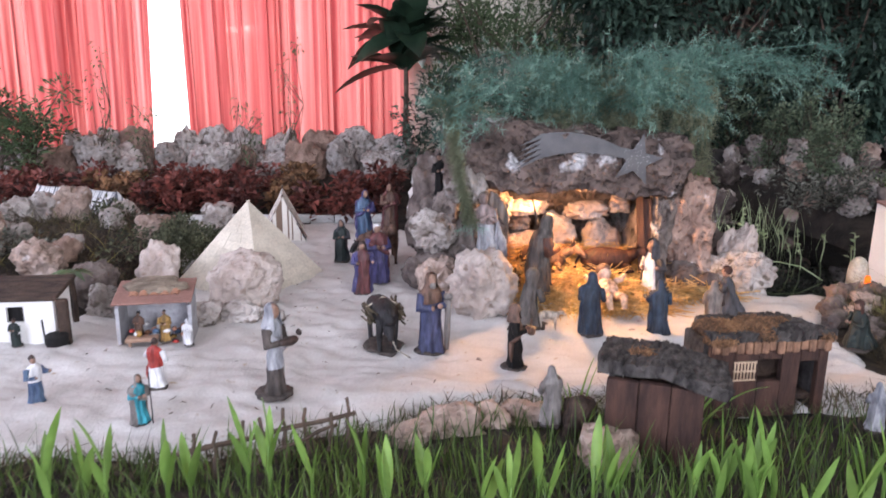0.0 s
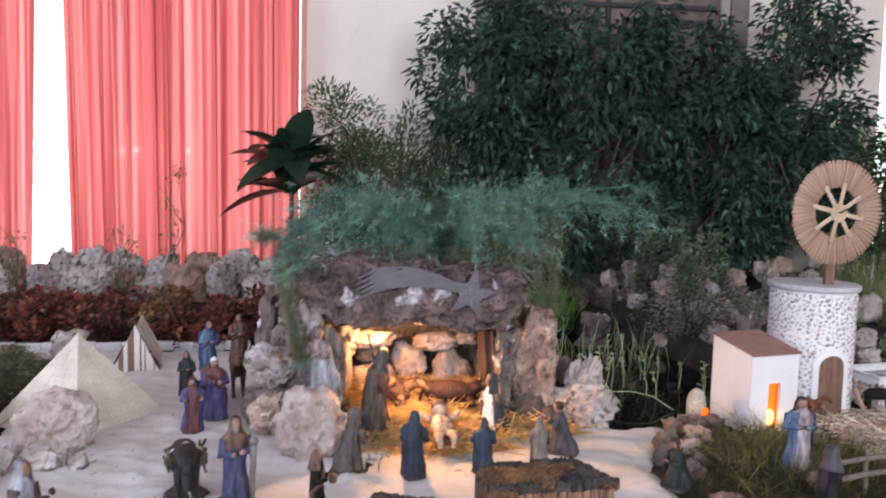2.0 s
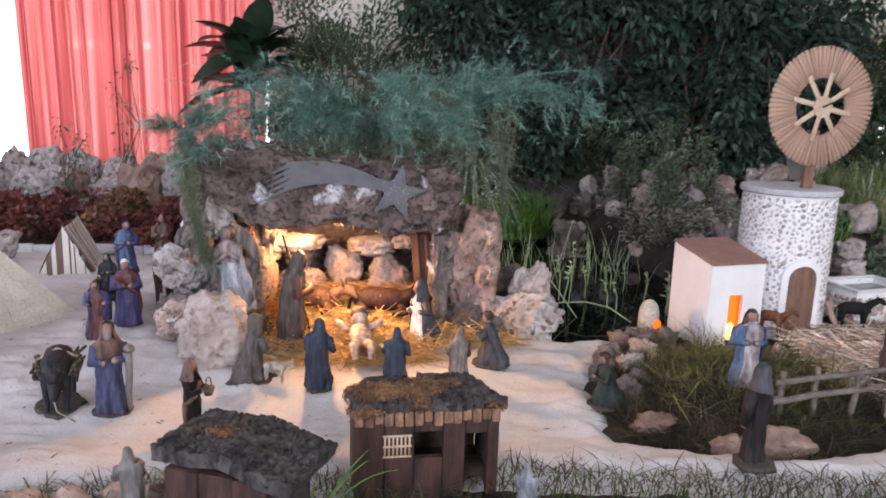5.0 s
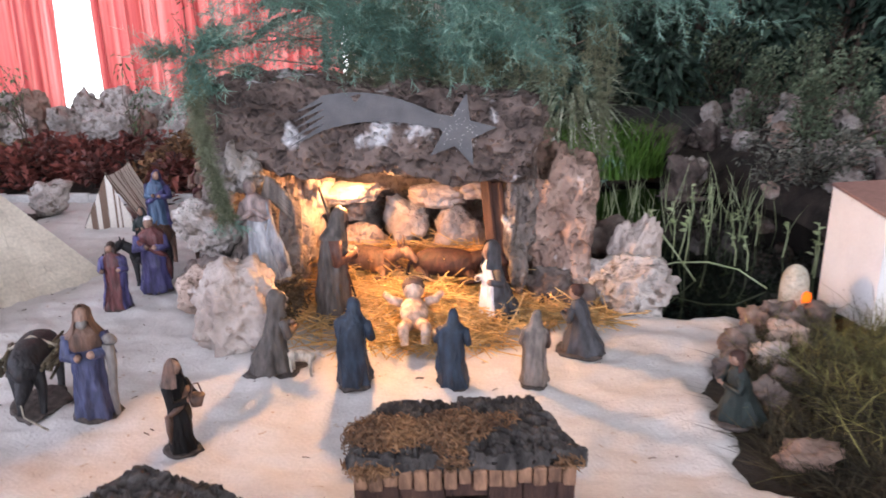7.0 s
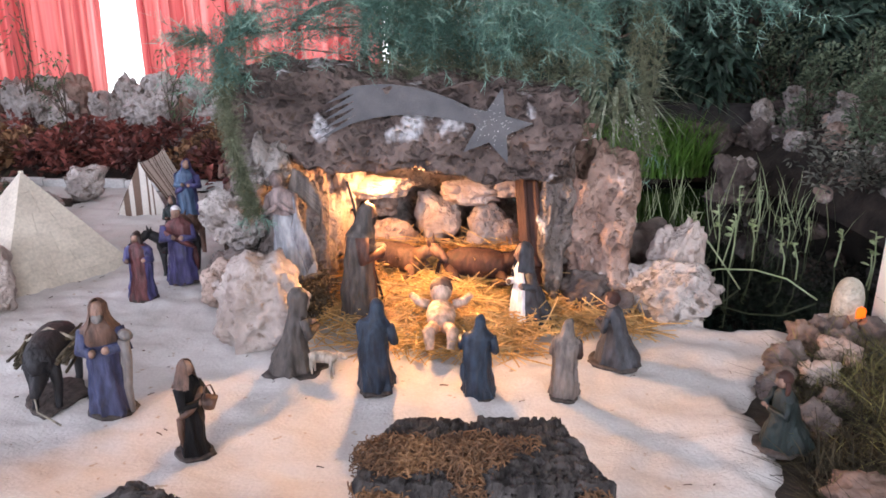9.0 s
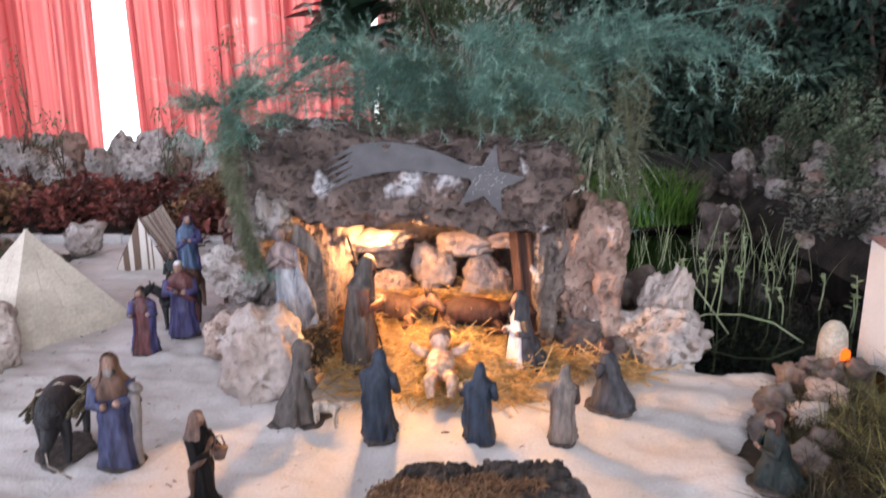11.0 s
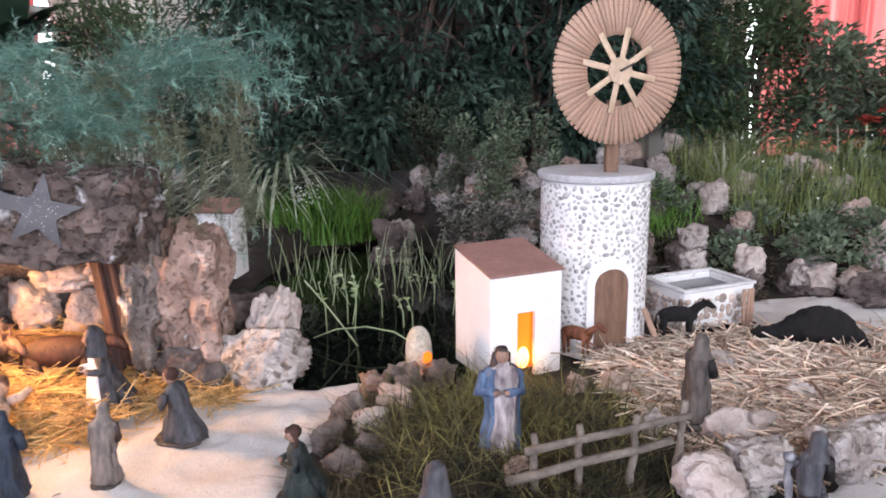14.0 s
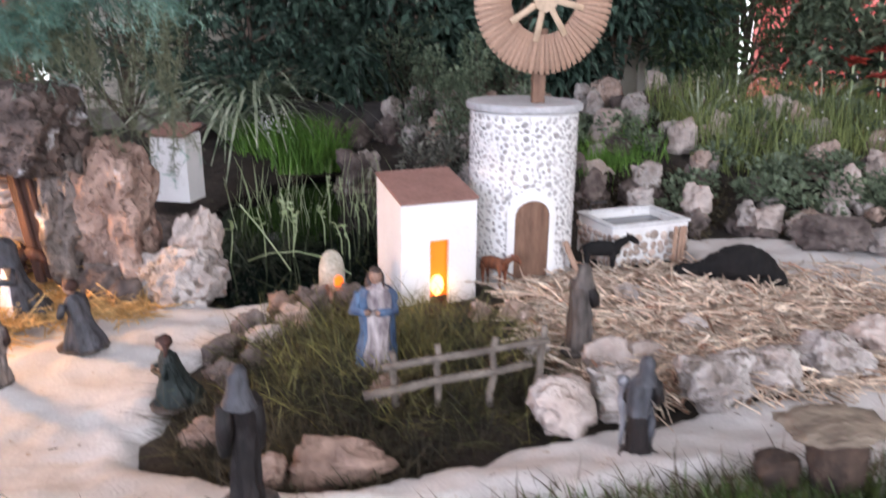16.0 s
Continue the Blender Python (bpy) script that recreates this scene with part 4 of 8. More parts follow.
# mossy bank with its stones
G = "stones of the mossy bank"
for x, y, sx, sy, sz, m, sd in ((-0.965, 2.42, 0.08, 0.07, 0.12, PALEROCK, 51), (-1.33, 2.36, 0.09, 0.08, 0.09, PINK, 52), (-1.12, 2.28, 0.07, 0.07, 0.09, DARKROCK, 53), (-1.02, 2.14, 0.06, 0.06, 0.08, LIME, 54),
                                (-1.20, 2.13, 0.06, 0.06, 0.08, DARKROCK, 55), (-0.93, 2.10, 0.05, 0.05, 0.06, LIME, 56), (-1.5, 2.2, 0.10, 0.1, 0.10, PINK, 57), (-1.72, 2.4, 0.12, 0.1, 0.12, DARKROCK, 58),
                                (-0.60, 2.06, 0.085, 0.05, 0.045, LIME, 59), (-0.69, 2.02, 0.06, 0.05, 0.05, LIME, 60), (-0.50, 2.08, 0.04, 0.04, 0.03, LIME, 61), (-1.45, 2.0, 0.08, 0.07, 0.08, DARKROCK, 62)):
    rock(x, y, soil_z(x, y) - 0.005 if y > 2.1 else sand_z(y, x) - 0.01, sx, sy, sz, m, sd, "rough stone of the mossy bank" if m is not PALEROCK else "tall pale stone on the mossy bank", G)
rock(-0.625, 2.26, 0.0, 0.115, 0.10, 0.11, PALEROCK, 63, "large pale boulder before the pyramid", sub=5, pit=0.04, chop=6, rough=0.2)

for i in range(24):
    x, y = rr.uniform(-2.2, -1.0), rr.uniform(2.35, 3.45)
    w = rr.uniform(0.045, 0.09)
    rock(x, y, soil_z(x, y) - 0.005, w, w * 0.9, w * rr.uniform(0.8, 1.15), rr.choice((LIME, LIME, PINK, BROWNROCK)), rr.randrange(9999), "weathered stone half sunk in the mossy bank", G, rr.uniform(-60, 60), sub=4)

# garden rocks behind the pond
G = "stones of the rock garden"
rr = random.Random(5)
# each by its place, the height of its top, half its width and its stone
for x, y, top, w, m in ((1.59, 4.75, 0.48, 0.062, LIME), (1.25, 4.75, 0.41, 0.048, LIME), (1.72, 4.40, 0.41, 0.060, LIME), (1.86, 4.44, 0.40, 0.055, LIME), (1.58, 4.12, 0.28, 0.070, LIME), (1.52, 3.98, 0.25, 0.085, DARKROCK),
                        (1.90, 3.95, 0.30, 0.062, PINK), (1.82, 4.28, 0.33, 0.058, LIME), (2.38, 4.50, 0.40, 0.060, LIME), (3.17, 4.60, 0.46, 0.062, PALEROCK), (3.20, 4.40, 0.40, 0.058, LIME), (3.01, 4.00, 0.27, 0.065, LIME),
                        (3.17, 3.90, 0.26, 0.085, PALEROCK), (3.41, 3.90, 0.29, 0.062, PALEROCK), (2.62, 3.30, 0.21, 0.058, LIME), (2.88, 3.40, 0.23, 0.042, PINK), (2.71, 3.05, 0.17, 0.055, PALEROCK), (2.90, 3.05, 0.11, 0.048, LIME),
                        (2.94, 2.98, 0.11, 0.055, PALEROCK), (3.10, 3.00, 0.06, 0.095, PALEROCK), (3.44, 3.30, 0.18, 0.088, PALEROCK), (2.53, 3.12, 0.15, 0.05, LIME), (2.42, 3.30, 0.18, 0.06, DARKROCK), (3.62, 3.10, 0.12, 0.08, LIME),
                        (2.15, 3.50, 0.24, 0.075, DARKROCK), (2.00, 3.70, 0.26, 0.06, LIME), (2.05, 4.30, 0.40, 0.065, LIME), (1.95, 4.10, 0.33, 0.05, LIME), (2.20, 4.05, 0.34, 0.06, LIME), (2.45, 4.25, 0.38, 0.06, PINK), (2.75, 4.50, 0.40, 0.07, LIME), (3.75, 3.45, 0.22, 0.11, PALEROCK), (4.0, 3.2, 0.18, 0.12, PALEROCK)):
    z = (0.26 if y > 4.6 and x < 1.95 else soil_z(x, y)) - 0.012
    sz = min(max(0.03, (top - z) / 1.76), w * 1.1)
    base = max(z, top - 1.76 * sz)
    if base > z + 0.03:  # carried by a broad dark stone
        base = min(base, z + 0.13)
        rock(x, y + 0.02, z, w * 1.55, w * 1.3, (base - z + 0.035) / 1.76, DARKROCK, int(x * 517 + y * 61), "broad dark stone carrying a paler garden rock", G, rr.uniform(-60, 60))
    rock(x, y, base, w, w * 0.8, sz, m, int(x * 731 + y * 97), "pitted grey-white garden rock" if m is LIME else "rough weathered garden rock", G, rr.uniform(-60, 60), pit=0.24)
for i in range(26):
    x, y = rr.uniform(1.75, 4.2), rr.uniform(3.05, 4.7)
    rock(x, y, soil_z(x, y) - 0.01, rr.uniform(0.03, 0.06), 0.04, rr.uniform(0.03, 0.05), rr.choice((LIME, DARKROCK, PINK)), rr.randrange(9999), "small weathered garden stone", G, rr.uniform(-60, 60), sub=3)
for i in range(12):
    x, y = rr.uniform(1.70, 2.5), rr.uniform(3.35, 4.6)
    rock(x, y, soil_z(x, y) - 0.01, rr.uniform(0.05, 0.085), 0.06, rr.uniform(0.045, 0.075), rr.choice((LIME, LIME, PINK, DARKROCK)), rr.randrange(9999), "weathered garden rock half hidden in shrubs", G, rr.uniform(-60, 60), sub=4)
for i in range(12):
    x, y = rr.uniform(2.55, 4.2), rr.uniform(3.0, 4.2)
    w = rr.uniform(0.045, 0.085)
    rock(x, y, soil_z(x, y), w, w * 0.8, w * rr.uniform(0.75, 1.1), rr.choice((LIME, PALEROCK, DARKROCK, PINK)), rr.randrange(9999), "pitted rock set in the garden slope", G, rr.uniform(-60, 60), sub=4)
for i in range(16):
    x, y = rr.uniform(2.35, 4.1), rr.uniform(3.45, 4.6)
    w = rr.uniform(0.05, 0.085)
    rock(x, y, soil_z(x, y), w, w * 0.8, w * rr.uniform(0.95, 1.3), rr.choice((LIME, LIME, PALEROCK, PINK)), rr.randrange(9999), "pale pitted rock rising from the garden grass", G, rr.uniform(-60, 60), sub=4)
for x, y, w in ((1.42, 4.80, 0.04), (1.78, 4.76, 0.05), (1.88, 4.80, 0.05), (1.08, 4.80, 0.045)):
    rock(x, y, 0.262, w, w * 0.8, w * 0.8, LIME, int(x * 811), "pale upright rock at the foot of the fig trees", G, x * 90, sub=4)
# raised bed behind the pond, with its dark kerb
slab("kerb", 0.90, 1.97, 4.47, 4.54, -0.06, 0.305, KERBSTONE, 0.012, label="dark stone kerb of a raised bed behind the pond")
slab("bed_soil", 0.90, 1.97, 4.542, 4.97, -0.02, 0.268, SOIL, 0.004, label="dark soil of the raised bed behind the pond")
# dark ledge behind the pond
for i in range(5):
    rock(1.22 + 0.16 * i, 4.42 + 0.02 * i, 0.08, 0.1, 0.09, 0.085, DARKROCK, 300 + i, "dark ledge stone behind the pond", "ledge stones behind the pond")

# the green mound and the straw field at the right
G = "stones round the green mound"
for x, y, sx, sy, sz, m, sd in ((1.27, 2.27, 0.06, 0.05, 0.05, DARKROCK, 71), (1.34, 2.38, 0.055, 0.05, 0.05, BROWNROCK, 72), (1.22, 2.16, 0.05, 0.045, 0.04, DARKROCK, 73), (1.30, 2.10, 0.045, 0.04, 0.042, DARKROCK, 74), (1.40, 2.44, 0.05, 0.05, 0.05, DARKROCK, 75),
                                (1.25, 1.83, 0.065, 0.045, 0.036, BROWNROCK, 76), (1.485, 1.69, 0.105, 0.055, 0.05, BROWNROCK, 77), (1.365, 1.675, 0.045, 0.035, 0.035, BROWNROCK, 78), (1.50, 2.44, 0.06, 0.05, 0.05, DARKROCK, 79), (1.90, 2.29, 0.05, 0.05, 0.045, PINK, 80),
                                (1.82, 2.33, 0.04, 0.04, 0.04, PINK, 81), (1.37, 2.28, 0.055, 0.045, 0.05, PINK, 181), (1.31, 2.20, 0.050, 0.045, 0.045, PALEROCK, 182), (1.42, 2.37, 0.050, 0.045, 0.055, DARKROCK, 183), (1.25, 2.03, 0.050, 0.045, 0.045, DARKROCK, 184), 
                                (1.57, 1.93, 0.045, 0.04, 0.035, PINK, 82), (1.90, 2.08, 0.045, 0.04, 0.045, LIME, 83)):
    rock(x, y, max(soil_z(x, y), sand_z(y, x)) - 0.012, sx * 0.86, sy * 0.9, sz * 0.86, m, sd, "rough dark-brown stone edging the green mound" if m is DARKROCK else "pinkish-brown stone edging the green mound", G, sd % 5 * 12 - 24, boxy=0.5, chop=12, rough=0.42)
G = "stones before the straw field"
for x, y, sx, sy, sz, m, sd in ((1.875, 1.80, 0.062, 0.055, 0.062, PALEROCK, 84), (2.02, 1.86, 0.085, 0.06, 0.058, LIME, 85), (2.20, 1.86, 0.085, 0.06, 0.065, LIME, 86), (2.34, 1.91, 0.065, 0.06, 0.06, LIME, 87), (2.03, 2.03, 0.06, 0.05, 0.05, PALEROCK, 88),
                                (2.50, 1.95, 0.09, 0.07, 0.06, LIME, 89), (2.66, 2.02, 0.08, 0.07, 0.06, PALEROCK, 90), (2.13, 2.04, 0.05, 0.045, 0.04, PALEROCK, 91), (2.20, 2.32, 0.045, 0.04, 0.045, LIME, 92), (2.27, 2.13, 0.04, 0.035, 0.035, LIME, 93), (2.85, 2.05, 0.1, 0.07, 0.06, LIME, 94)):
    rock(x, y, max(soil_z(x, y), sand_z(y, x)) - 0.012, sx, sy, sz, m, sd, "grey-white stone edging the straw field", G)
rock(3.05, 2.78, 0.0, 0.12, 0.09, 0.07, DARKROCK, 95, "black mossy rock at the edge of the sand", "stones of the rock garden")
rock(3.22, 2.72, 0.0, 0.08, 0.07, 0.05, LIME, 96, "grey flat rock at the edge of the sand", "stones of the rock garden")
# stones along the front grass
for x, y, sx, sz in ((0.18, 1.43, 0.06, 0.035), (0.10, 1.38, 0.05, 0.04), (0.02, 1.34, 0.07, 0.045), (-0.06, 1.31, 0.05, 0.035), (0.30, 1.2, 0.06, 0.05)):
    rock(x, y, soil_z(x, y) - 0.01, sx, 0.04, sz, PINK, int(x * 1000), "brown stone at the edge of the grass", "stones along the grass", sub=3)


# ---- buildings of the display ----
def plate(xs, y0, y1):
    """A solid wall from an outline in x and z, between y0 and y1."""
    n = len(xs)
    vs = [(x, y0, z) for x, z in xs] + [(x, y1, z) for x, z in xs]
    fs = [tuple(range(n)), tuple(range(2 * n - 1, n - 1, -1))] + [(i, n + i, n + (i + 1) % n, (i + 1) % n) for i in range(n)]
    s = Soup()
    s.add(vs, fs)
    return s


def arch_outline(xc, half, z0, zs, n=10):
    """Outline of an arched opening, from its left foot over the top to its right foot."""
    return [(xc - half, z0)] + [(xc - half * math.cos(math.pi * k / n), zs + half * math.sin(math.pi * k / n)) for k in range(n + 1)] + [(xc + half, z0)]


def white_house():
    W, D, HF, HB, T = 0.212, 0.20, 0.258, 0.298, 0.012
    e = empty("white_house", pose(1.630, 2.450, 0.0, 0, 0, 15.5), "small white model house with brown roof and glowing orange door", "model house")
    dx0, dx1, dz = 0.080, 0.133, 0.157
    s = plate([(0, -0.02), (dx0, -0.02), (dx0, dz), (dx1, dz), (dx1, -0.02), (W, -0.02), (W, HF), (0, HF)], 0, T)
    part("wall", s, PLASTER, e)
    s = plate([(0, -0.02), (W, -0.02), (W, HB), (0, HB)], D - T, D)
    part("wall", s, PLASTER, e)
    for x in (0.0, W - T):
        s = Soup()
        z = lambda y: HF + (HB - HF) * y / D
        ya, yb = T, D - T
        s.add([(x, ya, -0.02), (x + T, ya, -0.02), (x + T, yb, -0.02), (x, yb, -0.02), (x, ya, z(ya)), (x + T, ya, z(ya)), (x + T, yb, z(yb)), (x, yb, z(yb))],
              [(0, 3, 2, 1), (4, 5, 6, 7), (0, 1, 5, 4), (1, 2, 6, 5), (2, 3, 7, 6), (3, 0, 4, 7)])
        part("wall", s, PLASTER, e)
    s = Soup()
    L = math.hypot(D + 0.008, HB - HF)
    s.box((W / 2, D / 2 - 0.002, (HF + HB) / 2 + 0.005), (W + 0.006, L + 0.004, 0.008), 0.0015, turn=Euler((math.atan2(HB - HF, D), 0, 0)).to_matrix())
    part("roof", s, TILEROOF, e, "brown-red roof board")
    s = Soup()
    s.ball(((dx0 + dx1) / 2, 0.016, 0.028), (0.019, 0.007, 0.030), 0, 14, 10)
    part("bulb", s, glow("small_bulb", (1.0, 0.62, 0.2), 3.0), e, "small warm bulb", True)
    s = Soup()
    s.box(((dx0 + dx1) / 2, T + 0.014, dz / 2), (dx1 - dx0 + 0.02, 0.003, dz + 0.01), 0.0005)
    part("door_screen", s, FLAME, e, "orange glowing paper in the doorway")
    return e


white_house()


def wheel_tower():
    R, H = 0.148, 0.470
    e = empty("mill_tower", pose(2.0, 2.722, -0.018) @ Matrix.Scale(1.035, 4), "round white tower studded with grey pebbles, wheel on top", "model mill")
    s = Soup()
    n = 64
    s.rings([(z, R * w, R * w, 0, 0) for z, w in ((-0.02, 1.02), (0.0, 1.015), (0.1, 1.0), (0.25, 0.995), (0.4, 0.99), (H, 0.99))], n)
    body = part("body", s, PLASTER, e, smooth=True)
    # pebbles pressed into the plaster, laid by throwing darts at the curved wall
    r = random.Random(3)
    spots = []
    peb = Soup()
    door_a = -math.pi / 2
    for _ in range(26000):
        a, z = r.uniform(math.pi * 0.75, math.pi * 2.25), r.uniform(0.005, H - 0.012)
        da = (a - door_a + math.pi) % (2 * math.pi) - math.pi
        if abs(da) * R < 0.070 and z < 0.205 + math.sqrt(max(0, 0.070 ** 2 - (da * R) ** 2)):
            continue
        sz = r.uniform(0.0055, 0.0125)
        if any(abs(z - z2) < 0.022 and (((a - a2) * R) ** 2 + (z - z2) ** 2) < (sz + s2) ** 2 * 0.72 for a2, z2, s2 in spots):
            continue
        spots.append((a, z, sz))
        c = Vector((math.cos(a) * R * 0.985, math.sin(a) * R * 0.985, z))
        turn = Euler((0, 0, a)).to_matrix() @ Euler((r.uniform(0, 6.28), 0, 0)).to_matrix()
        peb.ball(c, (0.0042, sz * r.uniform(0.8, 1.25), sz * r.uniform(0.5, 0.8)), 0, 7, 4, turn)
        if len(spots) > 1500:
            break
    tagged(part("pebble_facing", peb, PEBBLE, body, "grey pebbles set in white plaster", True), kind="stuff")
    # white surround and brown arched door
    outer, inner = arch_outline(0, 0.066, -0.01, 0.202, 14), arch_outline(0, 0.046, -0.01, 0.200, 14)
    sur = Soup()
    vs = []
    for rad in (R * 0.99, R + 0.006):
        for ol in (outer, inner):
            vs += [(math.cos(-math.pi / 2 + u / R) * rad, math.sin(-math.pi / 2 + u / R) * rad, z) for u, z in ol]
    m = len(outer)
    fs = []
    for i in range(m - 1):
        fs += [(2 * m + i, 2 * m + i + 1, 3 * m + i + 1, 3 * m + i), (i, 2 * m + i, 2 * m + i + 1, i + 1)[::-1], (m + i, m + i + 1, 3 * m + i + 1, 3 * m + i)[::-1]]
    sur.add(vs, fs)
    part("door_surround", sur, PLASTER, e, "smooth white door surround")
    d = Soup()
    n = 12
    vs = []
    for i in range(n + 1):
        u = -0.0458 + 0.0916 * i / n
        top = 0.200 + math.sqrt(max(0.0, 0.046 ** 2 - u * u))
        a = -math.pi / 2 + u / R
        for z in (-0.01, 0.06, 0.13, 0.198, top):
            vs.append((math.cos(a) * (R + 0.0035), math.sin(a) * (R + 0.0035), z))
    d.add(vs, [(i * 5 + k, (i + 1) * 5 + k, (i + 1) * 5 + k + 1, i * 5 + k + 1) for i in range(n) for k in range(4)])
    part("door", d, DOORWOOD, e, "brown arched door")
    s = Soup()
    s.rings([(H, 0.156, 0.156, 0, 0), (H + 0.004, 0.159, 0.159, 0, 0), (H + 0.016, 0.159, 0.159, 0, 0), (H + 0.020, 0.156, 0.156, 0, 0)], 56)
    part("roof_disc", s, ROOFDISC, e, "grey round board")
    s = Soup()
    s.box((0.022, -0.055, H + 0.115), (0.034, 0.022, 0.19), 0.002)
    part("post", s, DOORWOOD, e, "brown wooden post")
    # the wheel of flat sticks
    hub = part("wheel", Soup_ring(0.090, 0.180, 0.003, 64), LIGHTWOOD, e, "round wheel of flat craft sticks", at=pose(0.022, -0.075, 0.754, 0, 0, 9))
    st = Soup()
    st.box((0, 0, 0.14), (0.0082, 0.0022, 0.098), 0.0008, taper=1.5)
    stick = st.mesh("stick", LIGHTWOOD)
    for k in range(72):
        part("stick", stick, LIGHTWOOD, hub, at=pose(0, -0.004 - 0.0012 * (k % 3), 0) @ pose(0, 0, 0, 0, 360 * k / 72, 0))
    sp = Soup()
    sp.box((0, 0, 0.055), (0.0165, 0.003, 0.108), 0.001)
    spoke = sp.mesh("spoke", PALEWOOD)
    for k in range(8):
        part("spoke", spoke, PALEWOOD, hub, "pale flat spoke", at=pose(0, -0.0095 - 0.0006 * (k % 2), 0) @ pose(0, 0, 0, 0, 45 * k + 12, 0))
    h = Soup()
    h.rings([(0.0, 0.036, 0.036, 0, 0), (0.004, 0.036, 0.036, 0, 0)], 8)
    part("hub_plate", h, PALEWOOD, hub, "pale octagonal hub", at=pose(0, -0.011, 0, 90, 0, 0))
    pin = Soup()
    pin.tube([(0, 0, 0), (0, -0.02, 0.001), (0.03, -0.03, 0.018)], [0.004, 0.003, 0.0025], 6)
    part("pin", pin, IRON, hub)
    return e


def Soup_ring(r0, r1, t, n):
    """A flat ring standing upright, facing -y."""
    s = Soup()
    vs = []
    for rad, y in ((r0, -t), (r1, -t), (r1, t), (r0, t)):
        vs += [(rad * math.cos(2 * math.pi * k / n), y, rad * math.sin(2 * math.pi * k / n)) for k in range(n)]
    fs = []
    for a, b in ((0, 1), (1, 2), (2, 3), (3, 0)):
        fs += [(a * n + k, a * n + (k + 1) % n, b * n + (k + 1) % n, b * n + k) for k in range(n)]
    s.add(vs, fs)
    return s


wheel_tower()


def stone_trough():
    e = empty("water_trough", pose(2.385, 2.812, -0.005, 0, 0, 14), "small stone-clad water basin with a pale rim", "basin")
    W, D, H, T = 0.275, 0.195, 0.122, 0.013
    s = Soup()
    for c, z in (((0, -D / 2 + T / 2, H / 2), (W, T, H)), ((0, D / 2 - T / 2, H / 2), (W, T, H)), ((-W / 2 + T / 2, 0, H / 2), (T, D - 2 * T, H)), ((W / 2 - T / 2, 0, H / 2), (T, D - 2 * T, H))):
        s.box(c, z, 0.003)
    part("basin", s, PLASTER, e)
    s = Soup()
    s.box((0, 0, H - 0.03), (W - 2 * T - 0.001, D - 2 * T - 0.001, 0.02), 0.0005)
    part("water", s, BASINWATER, e, "still grey water")
    s = Soup()
    for c, z in (((0, -D / 2 + T / 2 - 0.002, H + 0.004), (W + 0.012, T + 0.006, 0.010)), ((0, D / 2 - T / 2 + 0.002, H + 0.004), (W + 0.012, T + 0.006, 0.010)),
                 ((-W / 2 + T / 2 - 0.002, 0, H + 0.004), (T + 0.006, D - 2 * T - 0.004, 0.010)), ((W / 2 - T / 2 + 0.002, 0, H + 0.004), (T + 0.006, D - 2 * T - 0.004, 0.010))):
        s.box(c, z, 0.003)
    part("rim", s, EDGING, e, "pale grey rim")
    r = random.Random(8)
    k = 0
    cob = Soup()
    for face in range(3):
        L = W if face == 0 else D
        z = 0.012
        while z < H - 0.008:
            u = -L / 2 + r.uniform(0.006, 0.02)
            while u < L / 2 - 0.006:
                w = r.uniform(0.009, 0.019)
                dz = r.uniform(-0.005, 0.005)
                if face == 0:
                    c = (u, -D / 2 - 0.001, z + dz)
                elif face == 1:
                    c = (-W / 2 - 0.001, u, z + dz)
                else:
                    c = (W / 2 + 0.001, u, z + dz)
                q = r.uniform(0.009, 0.015)
                rad = (w * 0.9, 0.005, q) if face == 0 else (0.005, w * 0.9, q)
                cob.ball(c, rad, 0, 7, 5)
                u += w * 1.95
            z += 0.0255
    tagged(part("cobbles", cob, TROUGHSTONE, e, "brown and grey cobble cladding", True), kind="stuff")
    s = Soup()
    s.tube([(-0.10, 0.09, H), (-0.10, 0.09, H + 0.035), (-0.06, 0.06, H + 0.04)], 0.004, 6)
    part("spout", s, IRON, e)
    return e


stone_trough()
for i, (x, lean) in enumerate(((2.472, 6), (2.487, 9), (2.502, 7))):
    s = Soup()
    s.box((0, 0, 0.057), (0.012, 0.006, 0.118), 0.001)
    thing("plank", s, LIGHTWOOD, "short light wooden slat leaning on the stone basin", "slat", "slats leaning on the basin", at=pose(x, 2.683 + 0.004 * i, 0.0, -8, lean, 14))


def oven():
    e = empty("bread_oven", pose(1.452, 2.485, 0.030, 0, 0, 14), "small pale domed model oven with a glowing orange mouth", "model oven")
    s = Soup()
    n = 24
    s.rings([(z, 0.034 * w, 0.034 * w, 0, 0) for z, w in ((0, 1.0), (0.04, 1.0), (0.06, 0.97), (0.08, 0.85), (0.094, 0.65), (0.102, 0.4), (0.106, 0.08))], n, folds=0.015, k=5)
    part("dome", s, OVENSTONE, e, smooth=True)
    s = plate(arch_outline(0.010, 0.011, 0.020, 0.036, 8), -0.038, -0.026)
    part("mouth", s, FLAME, e, "glowing orange mouth")
    s = Soup()
    s.box((0, 0.0, -0.012), (0.10, 0.09, 0.03), 0.008)
    part("plinth", s, PINK, e)
    return e


OVENSTONE = M("cream_oven_stone", (0.58, 0.54, 0.45), (0.40, 0.36, 0.28), 30, 0.9, 0.7, 120)
oven()


